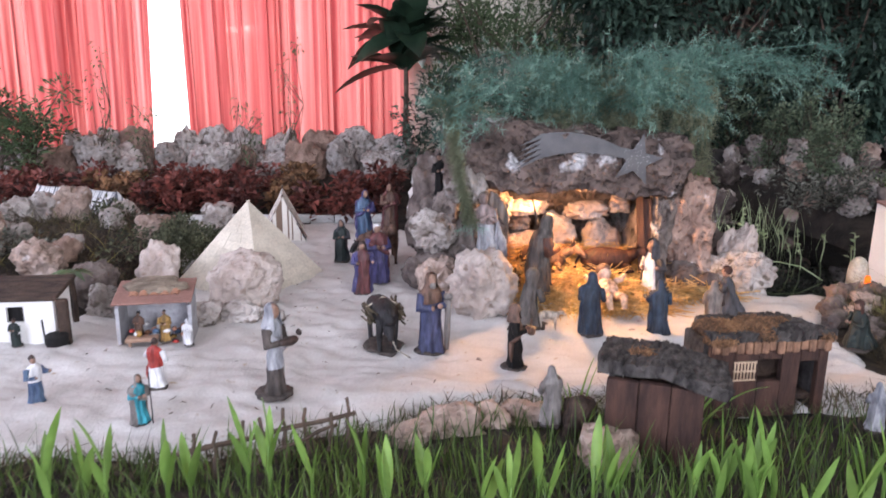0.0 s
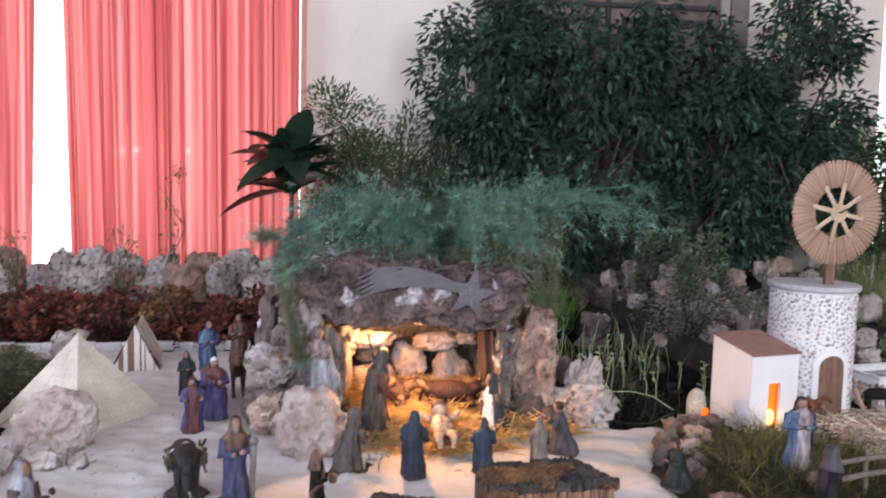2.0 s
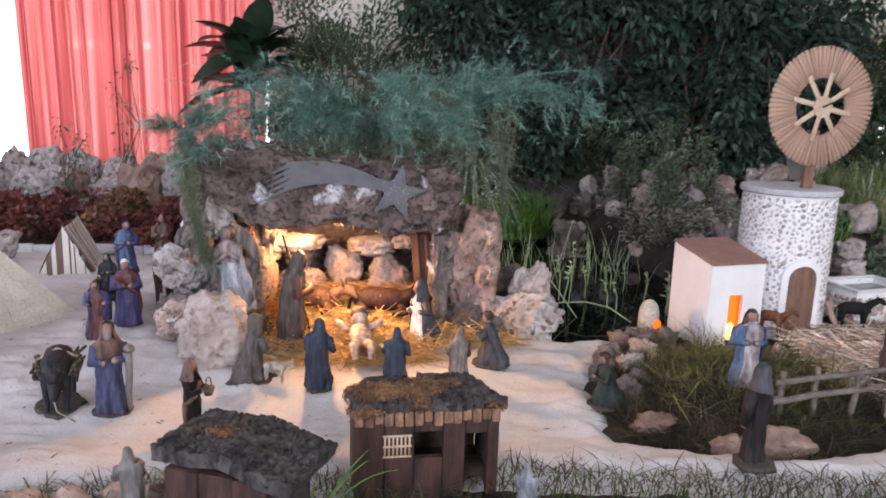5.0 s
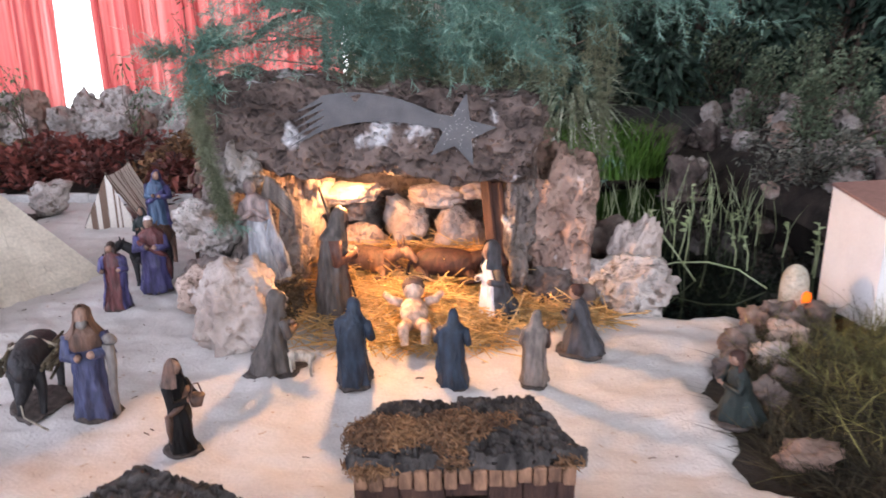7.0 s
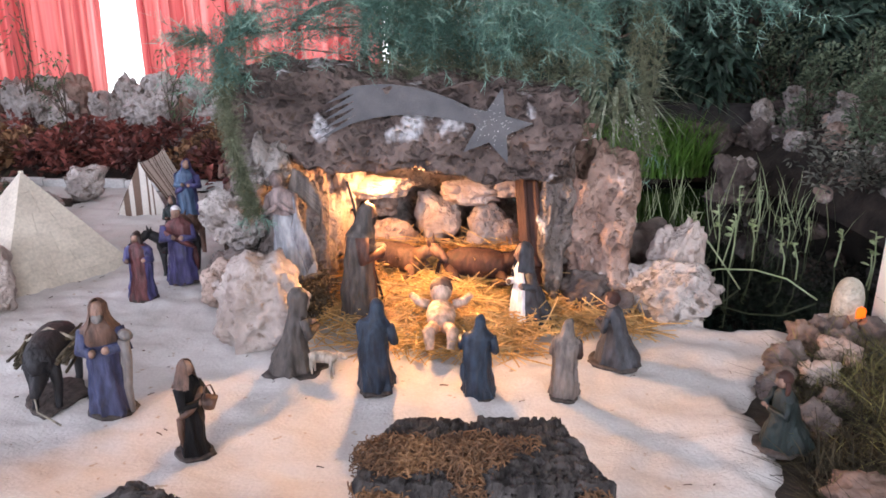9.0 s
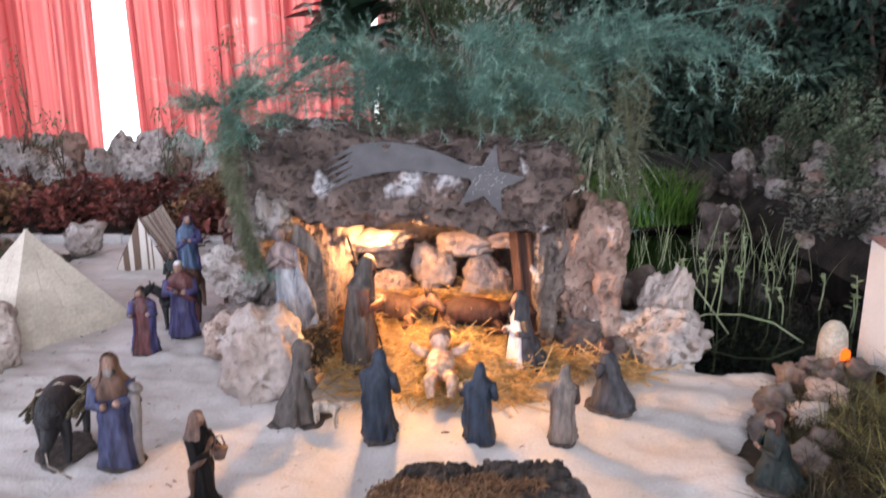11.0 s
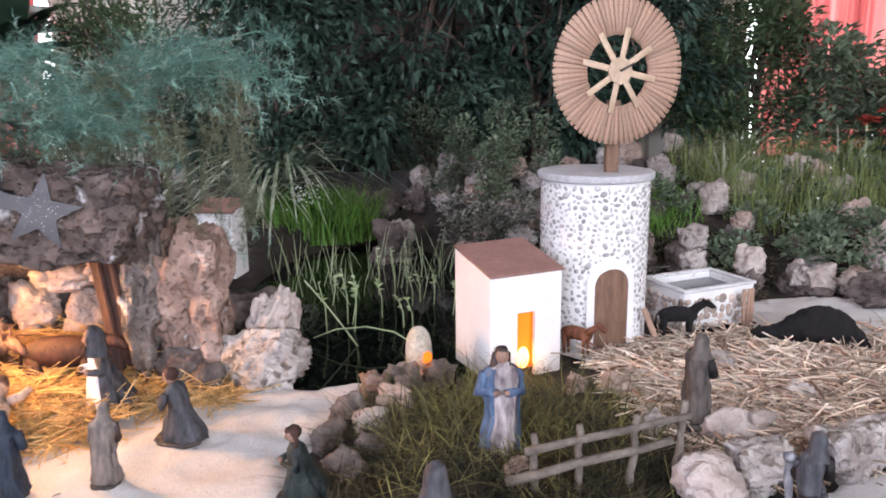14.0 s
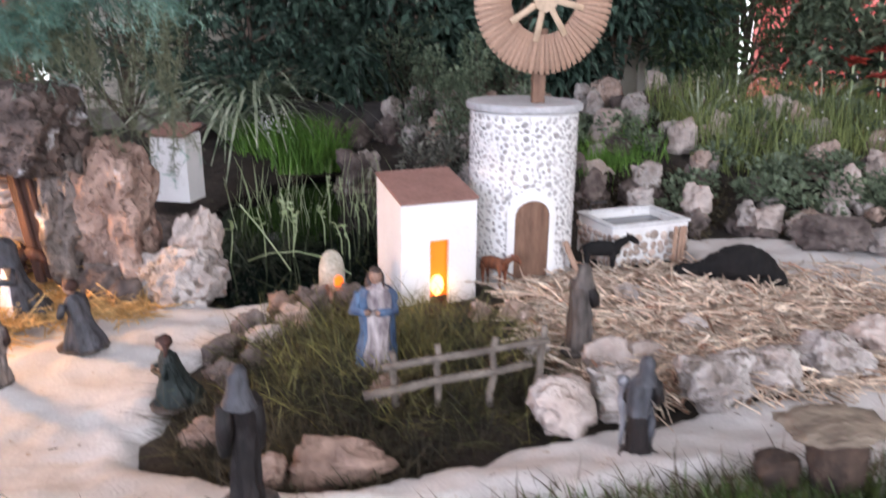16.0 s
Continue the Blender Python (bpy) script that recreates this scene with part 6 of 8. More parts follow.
# ---- figures ----
def drape(s, rows, mi, depth, k, phase, arc=None, knee=0.0):
    """Cloth hanging in uneven folds round stacked ellipses (z, rx, ry, cx, cy)."""
    levels, cols = 26, 60
    lo, hi = rows[0][0], rows[-1][0]
    a0, a1 = arc or (0.0, 2 * math.pi)
    n = cols + 1 if arc else cols
    off = Vector((phase * 7.1, k * 3.3, mi * 5.0))
    vs, fs = [], []
    for j in range(levels + 1):
        z = lo + (hi - lo) * j / levels
        i = max(0, min(len(rows) - 2, sum(1 for q in rows if q[0] <= z) - 1))
        f = (z - rows[i][0]) / (rows[i + 1][0] - rows[i][0])
        rx, ry, cx, cy = (rows[i][c] + f * (rows[i + 1][c] - rows[i][c]) for c in (1, 2, 3, 4))
        drop = 1 - (z - lo) / (hi - lo)
        for c in range(n):
            a = a0 + (a1 - a0) * c / cols
            q = Vector((math.cos(a) * 1.3, math.sin(a) * 1.3, z * 1.6)) + off
            u = 0.5 * k * a + phase + 1.5 * z + 1.1 * noise.noise(q)
            w = 1 + depth * (0.30 + drop) * (0.75 - 1.5 * abs(math.sin(u)) ** 0.6) * (0.55 + 0.9 * abs(noise.noise(q * 1.7)))
            w += 0.05 * noise.noise(q * 2.4)
            w += knee * math.exp(-((a - 4.5 - 0.5 * math.sin(phase)) / 0.42) ** 2 - ((z - 0.34) / 0.13) ** 2)
            vs.append((cx + rx * w * math.cos(a), cy + ry * w * math.sin(a), z + (0.02 * noise.noise(q * 3) if j == 0 and arc else 0)))
    for j in range(levels):
        for c in range(cols):
            c2 = c + 1 if arc else (c + 1) % n
            fs.append((j * n + c, j * n + c2, (j + 1) * n + c2, (j + 1) * n + c))
    if not arc:
        fs += [tuple(range(n - 1, -1, -1)), tuple(range(levels * n, levels * n + n))]
    s.add(vs, fs, mi)


def statue(x, y, h, yaw, mats, label, kneel=False, hood=False, mantle=True, arms="front", group="", seed=0, base=True, z=None, beard=False, name="figurine", wide=1.0, pack=None, upper=0.0, bow=0.0, bare=False):
    """A plain clay figurine as one mesh: robe, cloak, head, arms and foot plate. mats: robe, cloak, skin, plate."""
    r = random.Random(seed)
    s = Soup()
    ph = r.uniform(0, 6)
    if kneel:
        rows = [(0.0, .30, .36, 0, .07), (.05, .31, .37, 0, .07), (.16, .28, .33, 0, .06), (.30, .235, .25, 0, .03), (.46, .20, .175, 0, 0), (.60, .205, .15, 0, -.02), (.70, .18, .13, 0, -.03), (.76, .10, .09, 0, -.04), (.79, .06, .06, 0, -.05)]
        hz, hr, sh = .885, (.085, .095, .11), .68
    else:
        rows = [(0.0, .165, .15, 0, 0), (.03, .168, .15, 0, 0), (.15, .15, .135, 0, 0), (.35, .135, .118, 0, 0), (.55, .132, .105, 0, 0), (.68, .148, .10, 0, 0), (.76, .145, .092, 0, 0), (.805, .10, .075, 0, 0), (.83, .05, .05, 0, 0), (.86, .045, .045, 0, 0)]
        hz, hr, sh = .915, (.058, .066, .08), .745
    rows = [(a, b * wide, c * wide, d, e) for a, b, c, d, e in rows]
    sway, lean = r.uniform(-0.045, 0.045), r.uniform(-0.02, 0.03)
    rows = [(a, b, c, d + sway * math.sin(2.6 * a), e + lean * math.sin(3.0 * a)) for a, b, c, d, e in rows]
    drape(s, rows, 0, 0.15, 6 + seed % 3, ph, knee=0.0 if kneel else 0.14)
    if upper:
        s.m = [1 if sum(s.v[i][2] for i in f) / len(f) > upper else 0 for f in s.f]
    hy = rows[-1][4]
    s.ball((0, hy - 0.012, hz), hr, 2, 14, 10)
    s.ball((0, hy - hr[1] * 1.05, hz - 0.01), (hr[0] * 0.2, hr[1] * 0.25, hr[2] * 0.25), 2, 6, 5)
    for sg in (-1, 1):
        s.ball((sg * hr[0] * 0.36, hy - hr[1] * 0.93, hz + hr[2] * 0.12), (hr[0] * 0.13, hr[1] * 0.12, hr[2] * 0.07), 3, 6, 5)
    if bare or not (hood or mantle):
        s.ball((0, hy - hr[1] * 0.55, hz + hr[2] * 0.55), (hr[0] * 0.72, hr[1] * 0.5, hr[2] * 0.42), 3, 8, 6)
    if beard:
        s.ball((0, hy - hr[1] * 0.75, hz - hr[2] * 0.65), (hr[0] * 0.7, hr[1] * 0.5, hr[2] * 0.6), 3, 8, 6)
    if mantle:
        # a cloak wrapped round the back
        cl = [(max(0.02, a), b * 1.10 + .008, c * 1.12 + .010, d, e) for a, b, c, d, e in rows[1:-2]]
        drape(s, cl, 1, 0.13, 7 + seed % 2, ph + 1, arc=(-0.75 + 0.3 * math.sin(seed), math.pi + 0.75 + 0.3 * math.cos(seed)))
    if (hood or mantle) and not bare:
        # the veil over head and shoulders
        k = 1.24
        vs, fs = [], []
        n, m = 16, 9
        for j in range(m + 1):
            t = j / m
            for i in range(n + 1):
                a = -0.80 + (math.pi + 1.60) * i / n
                if t < 0.6:
                    b = math.pi / 2 * (1 - t / 0.6)
                    q = (hr[0] * k * math.cos(b) * math.cos(a), hr[1] * k * math.cos(b) * math.sin(a) + hy + 0.004, hz + hr[2] * k * math.sin(b))
                else:
                    w = (t - 0.6) / 0.4
                    w3 = w ** 1.8
                    wx, wy = hr[0] * k * (1 - 0.10 * math.sin(math.pi * w)) + (.155 * wide - hr[0] * k) * w3, hr[1] * k + (.11 - hr[1]) * w3
                    q = (wx * math.cos(a) * (1 + .05 * math.sin(6 * a)), hy + 0.004 + wy * math.sin(a), hz + (sh - hz) * w)
                vs.append(q)
        for j in range(m):
            for i in range(n):
                a = j * (n + 1) + i
                fs.append((a, a + 1, a + n + 2, a + n + 1))
        s.add(vs, fs, 1)
    else:
        s.ball((0, hy + 0.006, hz + 0.022), (hr[0] * 1.08, hr[1] * 1.05, hr[2] * 0.9), 3, 12, 8)
        if bare:
            for sg in (-1, 1):
                s.tube([(sg * hr[0] * 0.85, hy, hz + 0.02), (sg * hr[0] * 1.05, hy + 0.01, hz - 0.08), (sg * hr[0] * 1.2, hy - 0.02, sh - 0.03)], [0.030, 0.034, 0.02], 8, 3)
    sx = .135 * wide if not kneel else .175
    poses = {"front": [((sx * 1.25, -.03 + hy, sh - .17), (.05, -.17 + hy, sh - .13)), ((-sx * 1.25, -.03 + hy, sh - .17), (-.05, -.17 + hy, sh - .13))],
             "down": [((sx * 1.2, 0, sh - .2), (sx * 1.15, -.05, sh - .36)), ((-sx * 1.2, 0, sh - .2), (-sx * 1.15, -.05, sh - .36))],
             "out": [((sx * 1.5, -.05, sh - .12), (sx * 1.6, -.2, sh - .08)), ((-sx * 1.2, -.03, sh - .18), (-.06, -.18, sh - .14))],
             "up": [((sx * 1.6, -.04, sh - .05), (sx * 1.7, -.1, sh + .16)), ((-sx * 1.2, -.03, sh - .18), (-.06, -.18, sh - .14))]}[arms]
    for sg, (el, wr) in zip((1, -1), poses):
        s.tube([(sg * sx * 0.95, hy, sh), el, wr], [.055, .055, .042], 9, 1 if mantle and (sg > 0 or bare) else 0)
        s.ball(wr, .034, 2, 8, 6)
    if not kneel and seed % 3 != 1:
        # a sash slung from one shoulder to the other hip
        sg = 1 if seed % 2 else -1
        pts = []
        for i in range(13):
            a = -0.25 + (math.pi + 0.5) * i / 12
            zz = sh - 0.02 - 0.30 * i / 12
            j = max(0, min(len(rows) - 2, sum(1 for q in rows if q[0] <= zz) - 1))
            f = (zz - rows[j][0]) / (rows[j + 1][0] - rows[j][0])
            rx, ry = rows[j][1] + f * (rows[j + 1][1] - rows[j][1]), rows[j][2] + f * (rows[j + 1][2] - rows[j][2])
            pts.append((sg * rx * 1.06 * math.cos(a) + rows[j][3], -ry * 1.1 * math.sin(a) + rows[j][4], zz))
        s.tube(pts, [0.02 + 0.022 * math.sin(math.pi * i / 12) for i in range(13)], 7, 1)
        s.tube([pts[-1], (pts[-1][0] * 1.08, pts[-1][1], pts[-1][2] - 0.16), (pts[-1][0] * 1.0, pts[-1][1] - 0.01, pts[-1][2] - 0.30)], [0.04, 0.035, 0.015], 7, 1)
    if pack == "load":
        s.ball((0, -0.21, sh - .14), (.12, .07, .05), 3, 10, 6)
    elif pack == "basket":
        s.rings([(sh - .2, .05, .05, 0, -.22), (sh - .1, .075, .075, 0, -.22)], 12, 3)
        s.tube([(-.07, -.22, sh - .1), (-.03, -.22, sh + .03), (.03, -.22, sh + .03), (.07, -.22, sh - .1)], .008, 5, 3)
    elif pack == "staff":
        s.tube([(.17, -.19, 0.0), (.16, -.17, 1.05)], .012, 6, 3)
    elif pack == "crook":
        s.tube([(.10, -.22, 0.0), (.08, .22, 1.16)], .011, 6, 3)
    elif pack == "jar":
        s.ball((sx * 1.7, -.1, sh + .2), (.07, .07, .09), 3, 10, 8)
    elif pack == "sack":
        drape(s, [(sh - .34, .05, .04, .04, .11), (sh - .24, .12, .08, .04, .12), (sh - .08, .15, .09, .05, .12), (sh + .04, .11, .08, .05, .11), (sh + .10, .03, .03, .05, .10)], 3, 0.30, 7, ph)
        s.tube([(.05, .12, sh + .10), (.10, .06, sh + .06), (.08, -.08, sh - .10)], [.05, .03, .02], 8, 3)
    elif pack == "bundle":
        # a pale cloth and stick held at the side
        s.tube([(.17, -.10, .66), (.185, -.09, .48), (.165, -.10, .26), (.17, -.08, .03)], [.05, .04, .032, .022], 8, 3)
        s.ball((.19, -.08, .70), (.06, .06, .05), 3, 10, 6)
    elif pack == "lamb":
        s.ball((0, -.20, sh - .12), (.13, .05, .05), 3, 10, 6)
        s.ball((.14, -.22, sh - .06), (.035, .035, .04), 3, 8, 6)
    if base:
        w = .30 if kneel else .2
        k = 1.25 if kneel else 1.0
        s.rings([(-.012, w, w * k, 0, .03), (.022, w * .97, w * .97 * k, 0, .03), (.032, w * .86, w * .86 * k, 0, .03)], 20, 4, 0.06, 4, ph)
    off = Vector((seed * 3.7, seed * 1.3, 0))
    s.v = [tuple(Vector(p) + noise.noise_vector(Vector(p) * 4.5 + off) * 0.022 + noise.noise_vector(Vector(p) * 13 + off) * 0.010 + noise.noise_vector(Vector(p) * 30 + off) * 0.005) for p in s.v]
    if bow:
        s.v = [(a, b - bow * max(0.0, c - 0.25) ** 2 * 1.8, c) for a, b, c in s.v]
    s.turned(Matrix.Diagonal((h, h, h, 1)))
    return thing(name, s, [mats[0], mats[1], mats[2], mats[3], BASEP], label, "figurine", group, smooth=True, at=pose(x, y, sand_z(y, x) + 0.006 if z is None else z, 0, 0, yaw))


def angel():
    """The tall draped figurine with a bare torso and one ribbed wing, as one mesh."""
    s = Soup()
    drape(s, [(0.0, .20, .16, .05, 0), (.05, .20, .16, .05, 0), (.25, .175, .145, .035, 0), (.42, .15, .125, .01, 0), (.56, .125, .10, -.02, 0), (.60, .11, .09, -.03, 0)], 0, 0.24, 9, 1.3)
    drape(s, [(.54, .105, .085, -.02, 0), (.62, .115, .085, -.035, 0), (.72, .14, .09, -.05, 0), (.78, .13, .085, -.06, 0), (.83, .06, .055, -.07, -.01), (.86, .042, .045, -.075, -.015)], 1, 0.03, 5, 0.4)
    s.ball((-.08, -.025, .915), (.058, .066, .078), 1, 14, 10)
    s.ball((-.078, .0, .94), (.066, .07, .072), 2, 12, 9)
    for el, wr, x in (((.08, -.09, .62), (-.04, -.14, .70), .055), ((-.19, -.07, .60), (-.09, -.14, .69), -.16)):
        s.tube([(x, -.01, .77), el, wr], [.042, .04, .028], 9, 1)
        s.ball(wr, .03, 1, 8, 6)
    # the loose cloth falling from the far shoulder across the hip
    for k in range(5):
        u = 0.028 * k
        s.tube([(.06 + u * .3, -.05 + u * .3, .76 - u), (.10 + u * .2, -.11, .60 - u), (.06 + u, -.15, .44 - u * .5), (.13 + u * .6, -.15, .24), (.17 + u * .5, -.12, .05 + u)], [.014, .024, .026, .022, .012], 7, 3)
    # ribbed wing behind the shoulder
    for k in range(9):
        a = 0.15 + 0.17 * k
        L = 0.34 - 0.012 * k
        s.tube([(.02, .09, .80), (.07 + .06 * math.sin(a), .12, .98 - .03 * k), (.10 + L * 0.8 * math.sin(a), .12 + .004 * k, 1.04 - L * .3 - .055 * k), (.11 + L * .75 * math.sin(a), .12, .95 - .07 * k)], [.03, .032, .026, .008], 6, 2)
    s.rings([(-.02, .22, .18, .05, 0), (.02, .21, .17, .05, 0)], 20, 4, 0.06, 4)
    s.v = [tuple(Vector(p) + noise.noise_vector(Vector(p) * 6) * 0.014 + noise.noise_vector(Vector(p) * 22) * 0.006) for p in s.v]
    s.turned(Matrix.Diagonal((0.252, 0.252, 0.252, 1)))
    return thing("figurine", s, [DRAPE, STONEFLESH, TAUPE, LGREY, DGREY], "bare-chested winged figurine wrapped in pale grey drapery", "figurine", "figures in the cave", smooth=True, at=pose(0.150, 2.385, 0.112, 0, 0, 12))


# yaw 0 faces the viewer, 180 the back of the display
GK, GW = "worshippers before the cave", "walkers on the sand"
statue(0.437, 2.055, 0.180, 176, (NAVY, NAVY, SKIN, DBROWN), "figurine in a dark blue hooded cloak seen from behind", hood=True, arms="front", group=GK, seed=1, wide=1.12, bow=0.08)
statue(0.640, 2.055, 0.160, 184, (NAVY, NAVY, SKIN, DBROWN), "small figurine in a dark blue hooded cloak", hood=True, arms="out", group=GK, seed=2, wide=1.12, bow=0.08)
statue(0.802, 2.075, 0.150, 170, (DBROWN, TAUPE, SKIN, DBROWN), "bowing figurine in a grey-beige shawl on a brown foot plate", hood=True, group=GK, seed=3, wide=1.0, mantle=True, bow=0.15)
statue(0.905, 2.24, 0.158, -115, (SLATE, SLATE, SKIN, OXBROWN), "kneeling figurine in a slate robe with brown hair", kneel=True, mantle=False, group=GK, seed=4, wide=0.85)
statue(0.262, 2.10, 0.182, 125, (DGREY, DGREY, SKIN, GREYROBE), "kneeling shepherd figurine in a dark grey-brown cloak", kneel=True, group=GK, seed=5, wide=0.66)
statue(0.322, 2.375, 0.292, 100, (REDBROWN, DGREY, SKIN, DBROWN), "bowed bearded figurine with a staff, red-brown robe, dark cloak", group="figures in the cave", seed=6, beard=True, pack="crook", base=False, bow=0.09, wide=1.0)
statue(0.712, 2.405, 0.205, -62, (WHITEP, SLATE, SKIN, WINE), "kneeling figurine in a white dress and dark cloak", kneel=True, group="figures in the cave", seed=7, wide=0.72, arms="out")
angel()
statue(-0.03, 1.893, 0.222, 25, (INDIGO, BROWN, SKIN, GREYROBE), "walking figurine in blue with a brown shawl and grey cloth", group=GW, seed=10, arms="front", beard=True, hood=True, mantle=False, pack="bundle", upper=0.62)
statue(0.19, 1.785, 0.172, 75, (BLACK, BROWN, SKIN, BROWN), "figurine in a black dress carrying a basket", group=GW, seed=11, mantle=False, hood=True, pack="basket", wide=0.85)
statue(-0.360, 1.485, 0.205, 60, (BASEP, LGREY, SKIN, DBROWN), "figurine with a pale blue head cloth and grey striped robe", group=GW, seed=12, pack="lamb", mantle=False, hood=True, upper=0.3, wide=0.72)
statue(-0.275, 2.43, 0.182, -5, (WINE, PURPLE, SKIN, DBROWN), "figurine in a violet cloak over a wine robe", group="riders and kings in violet", seed=13, arms="out", wide=1.1, bare=True)
statue(-0.235, 2.57, 0.215, 20, (PURPLE, WINE, SKIN, WHITEP), "tall figurine in a violet robe and pale shawl", group="riders and kings in violet", seed=14, wide=1.15, mantle=False, upper=0.6)
statue(-0.30, 2.775, 0.185, 15, (BLUE, PURPLE, SKIN, BROWN), "rider figurine in a blue robe on a brown camel", group="riders and kings in violet", seed=15, z=0.12, base=False)
statue(-0.405, 2.86, 0.165, 5, (GREENR, SLATE, SKIN, BROWN), "figurine in a grey-green cloak among the violet ones", group="riders and kings in violet", seed=16)
statue(-0.215, 2.885, 0.19, 0, (BROWN, WINE, SKIN, FACEOCHRE), "rider figurine in a rust-brown cloak on a camel", group="riders and kings in violet", seed=17, z=0.125, base=False)
statue(-0.016, 2.565, 0.150, 5, (BLACK, BLACK, SKIN, BLACK), "figurine in a black gown on top of a boulder", seed=18, z=0.322, mantle=False, wide=0.85)
statue(1.55, 2.01, 0.212, -10, (FLORAL, BLUE, SKIN, DBROWN), "figurine in blue cloak over a pale patterned dress on the mound", group="figures on the mound", seed=19, arms="front", z=0.035, wide=1.08, bare=True)
statue(1.987, 2.055, 0.195, 120, (NIGHT, DGREY, SKIN, BROWN), "figurine in a dark grey-brown cloak by the straw field", group="figures on the mound", seed=20, z=0.03, wide=0.88)
statue(1.165, 1.955, 0.140, -80, (GREENR, GREENR, SKIN, OXBROWN), "crouching figurine in a dark green robe with red-brown hair", kneel=True, mantle=True, bare=True, seed=21, wide=0.85)
statue(1.356, 1.556, 0.212, 200, (NIGHT, SLATE, SKIN, DBROWN), "figurine in a near-black robe with a blue-grey head cloth", group="figures on the front path", seed=22, mantle=False, hood=True, wide=0.70, arms="down")
statue(1.96, 1.65, 0.176, 160, (NIGHT, SLATE, SKIN, LGREY), "figurine in a dark robe with a blue-grey shawl", group="figures on the front path", seed=23, pack="bundle", mantle=False, hood=True, wide=0.78, upper=0.42)
statue(-0.625, 1.505, 0.114, 175, (WHITEP, REDP, SKIN, DBROWN), "small boy figurine in a red shirt", group="children on the sand", seed=24, mantle=False, arms="out", upper=0.42)
statue(-0.838, 1.405, 0.104, 60, (BLUE, WHITEP, SKIN, DBROWN), "small boy figurine in white shirt and blue trousers", group="children on the sand", seed=25, mantle=False, arms="out", upper=0.45)
statue(-0.583, 1.31, 0.100, 40, (TURQ, GREYROBE, SKIN, BLACK), "small figurine in turquoise with a grey shawl", group="children on the sand", seed=26, pack="staff")
statue(-0.735, 1.845, 0.085, 10, (FACEOCHRE, FACEOCHRE, SKIN, DBROWN), "small ochre seller figurine in the market stall", group="sellers", seed=27, mantle=False, z=0.045)
statue(-0.805, 1.85, 0.080, -10, (BROWN, WINE, SKIN, BLACK), "small dark-haired seller figurine in the market stall", group="sellers", seed=28, mantle=False, z=0.045)
statue(-0.665, 1.815, 0.070, 0, (WHITEP, WHITEP, WHITEP, WHITEP), "small white-robed figurine beside the stall", group="sellers", seed=29, mantle=False)
statue(-1.10, 1.79, 0.075, 0, (GREENR, GREENR, SKIN, DBROWN), "small green figurine before the white hut", group="sellers", seed=30, mantle=False)
statue(0.215, 1.335, 0.120, 200, (BROWN, GREYROBE, SKIN, WHITEP), "figurine in a pinkish-brown shawl in the grass", seed=31, z=0.075)
statue(0.86, 1.34, 0.10, 160, (SLATE, LGREY, SKIN, DBROWN), "small grey figurine beside the bark hut", seed=32, z=0.065)


def baby():
    s = Soup()
    s.ball((0, 0, 0.055), (0.045, 0.065, 0.035), 0, 14, 10)
    s.ball((0, 0.075, 0.085), (0.034, 0.036, 0.038), 0, 14, 10)
    s.ball((0, 0.082, 0.092), (0.036, 0.034, 0.036), 1, 12, 8)
    for sg in (-1, 1):
        s.tube([(sg * 0.038, 0.035, 0.065), (sg * 0.070, 0.04, 0.075), (sg * 0.092, 0.06, 0.085)], [0.016, 0.014, 0.010], 8)
        s.tube([(sg * 0.02, -0.05, 0.05), (sg * 0.035, -0.10, 0.075), (sg * 0.03, -0.14, 0.045)], [0.022, 0.019, 0.012], 8)
    s.turned(Matrix.Diagonal((0.74, 0.74, 0.74, 1)))
    return thing("baby_figurine", s, [BABY, BROWN], "pale baby figurine lying on a heap of straw", "figurine", smooth=True, at=pose(0.53, 2.285, 0.036, 18, 0, 8))


BABY = simple("pale_pink_ceramic", (0.66, 0.47, 0.36), 0.4)
baby()


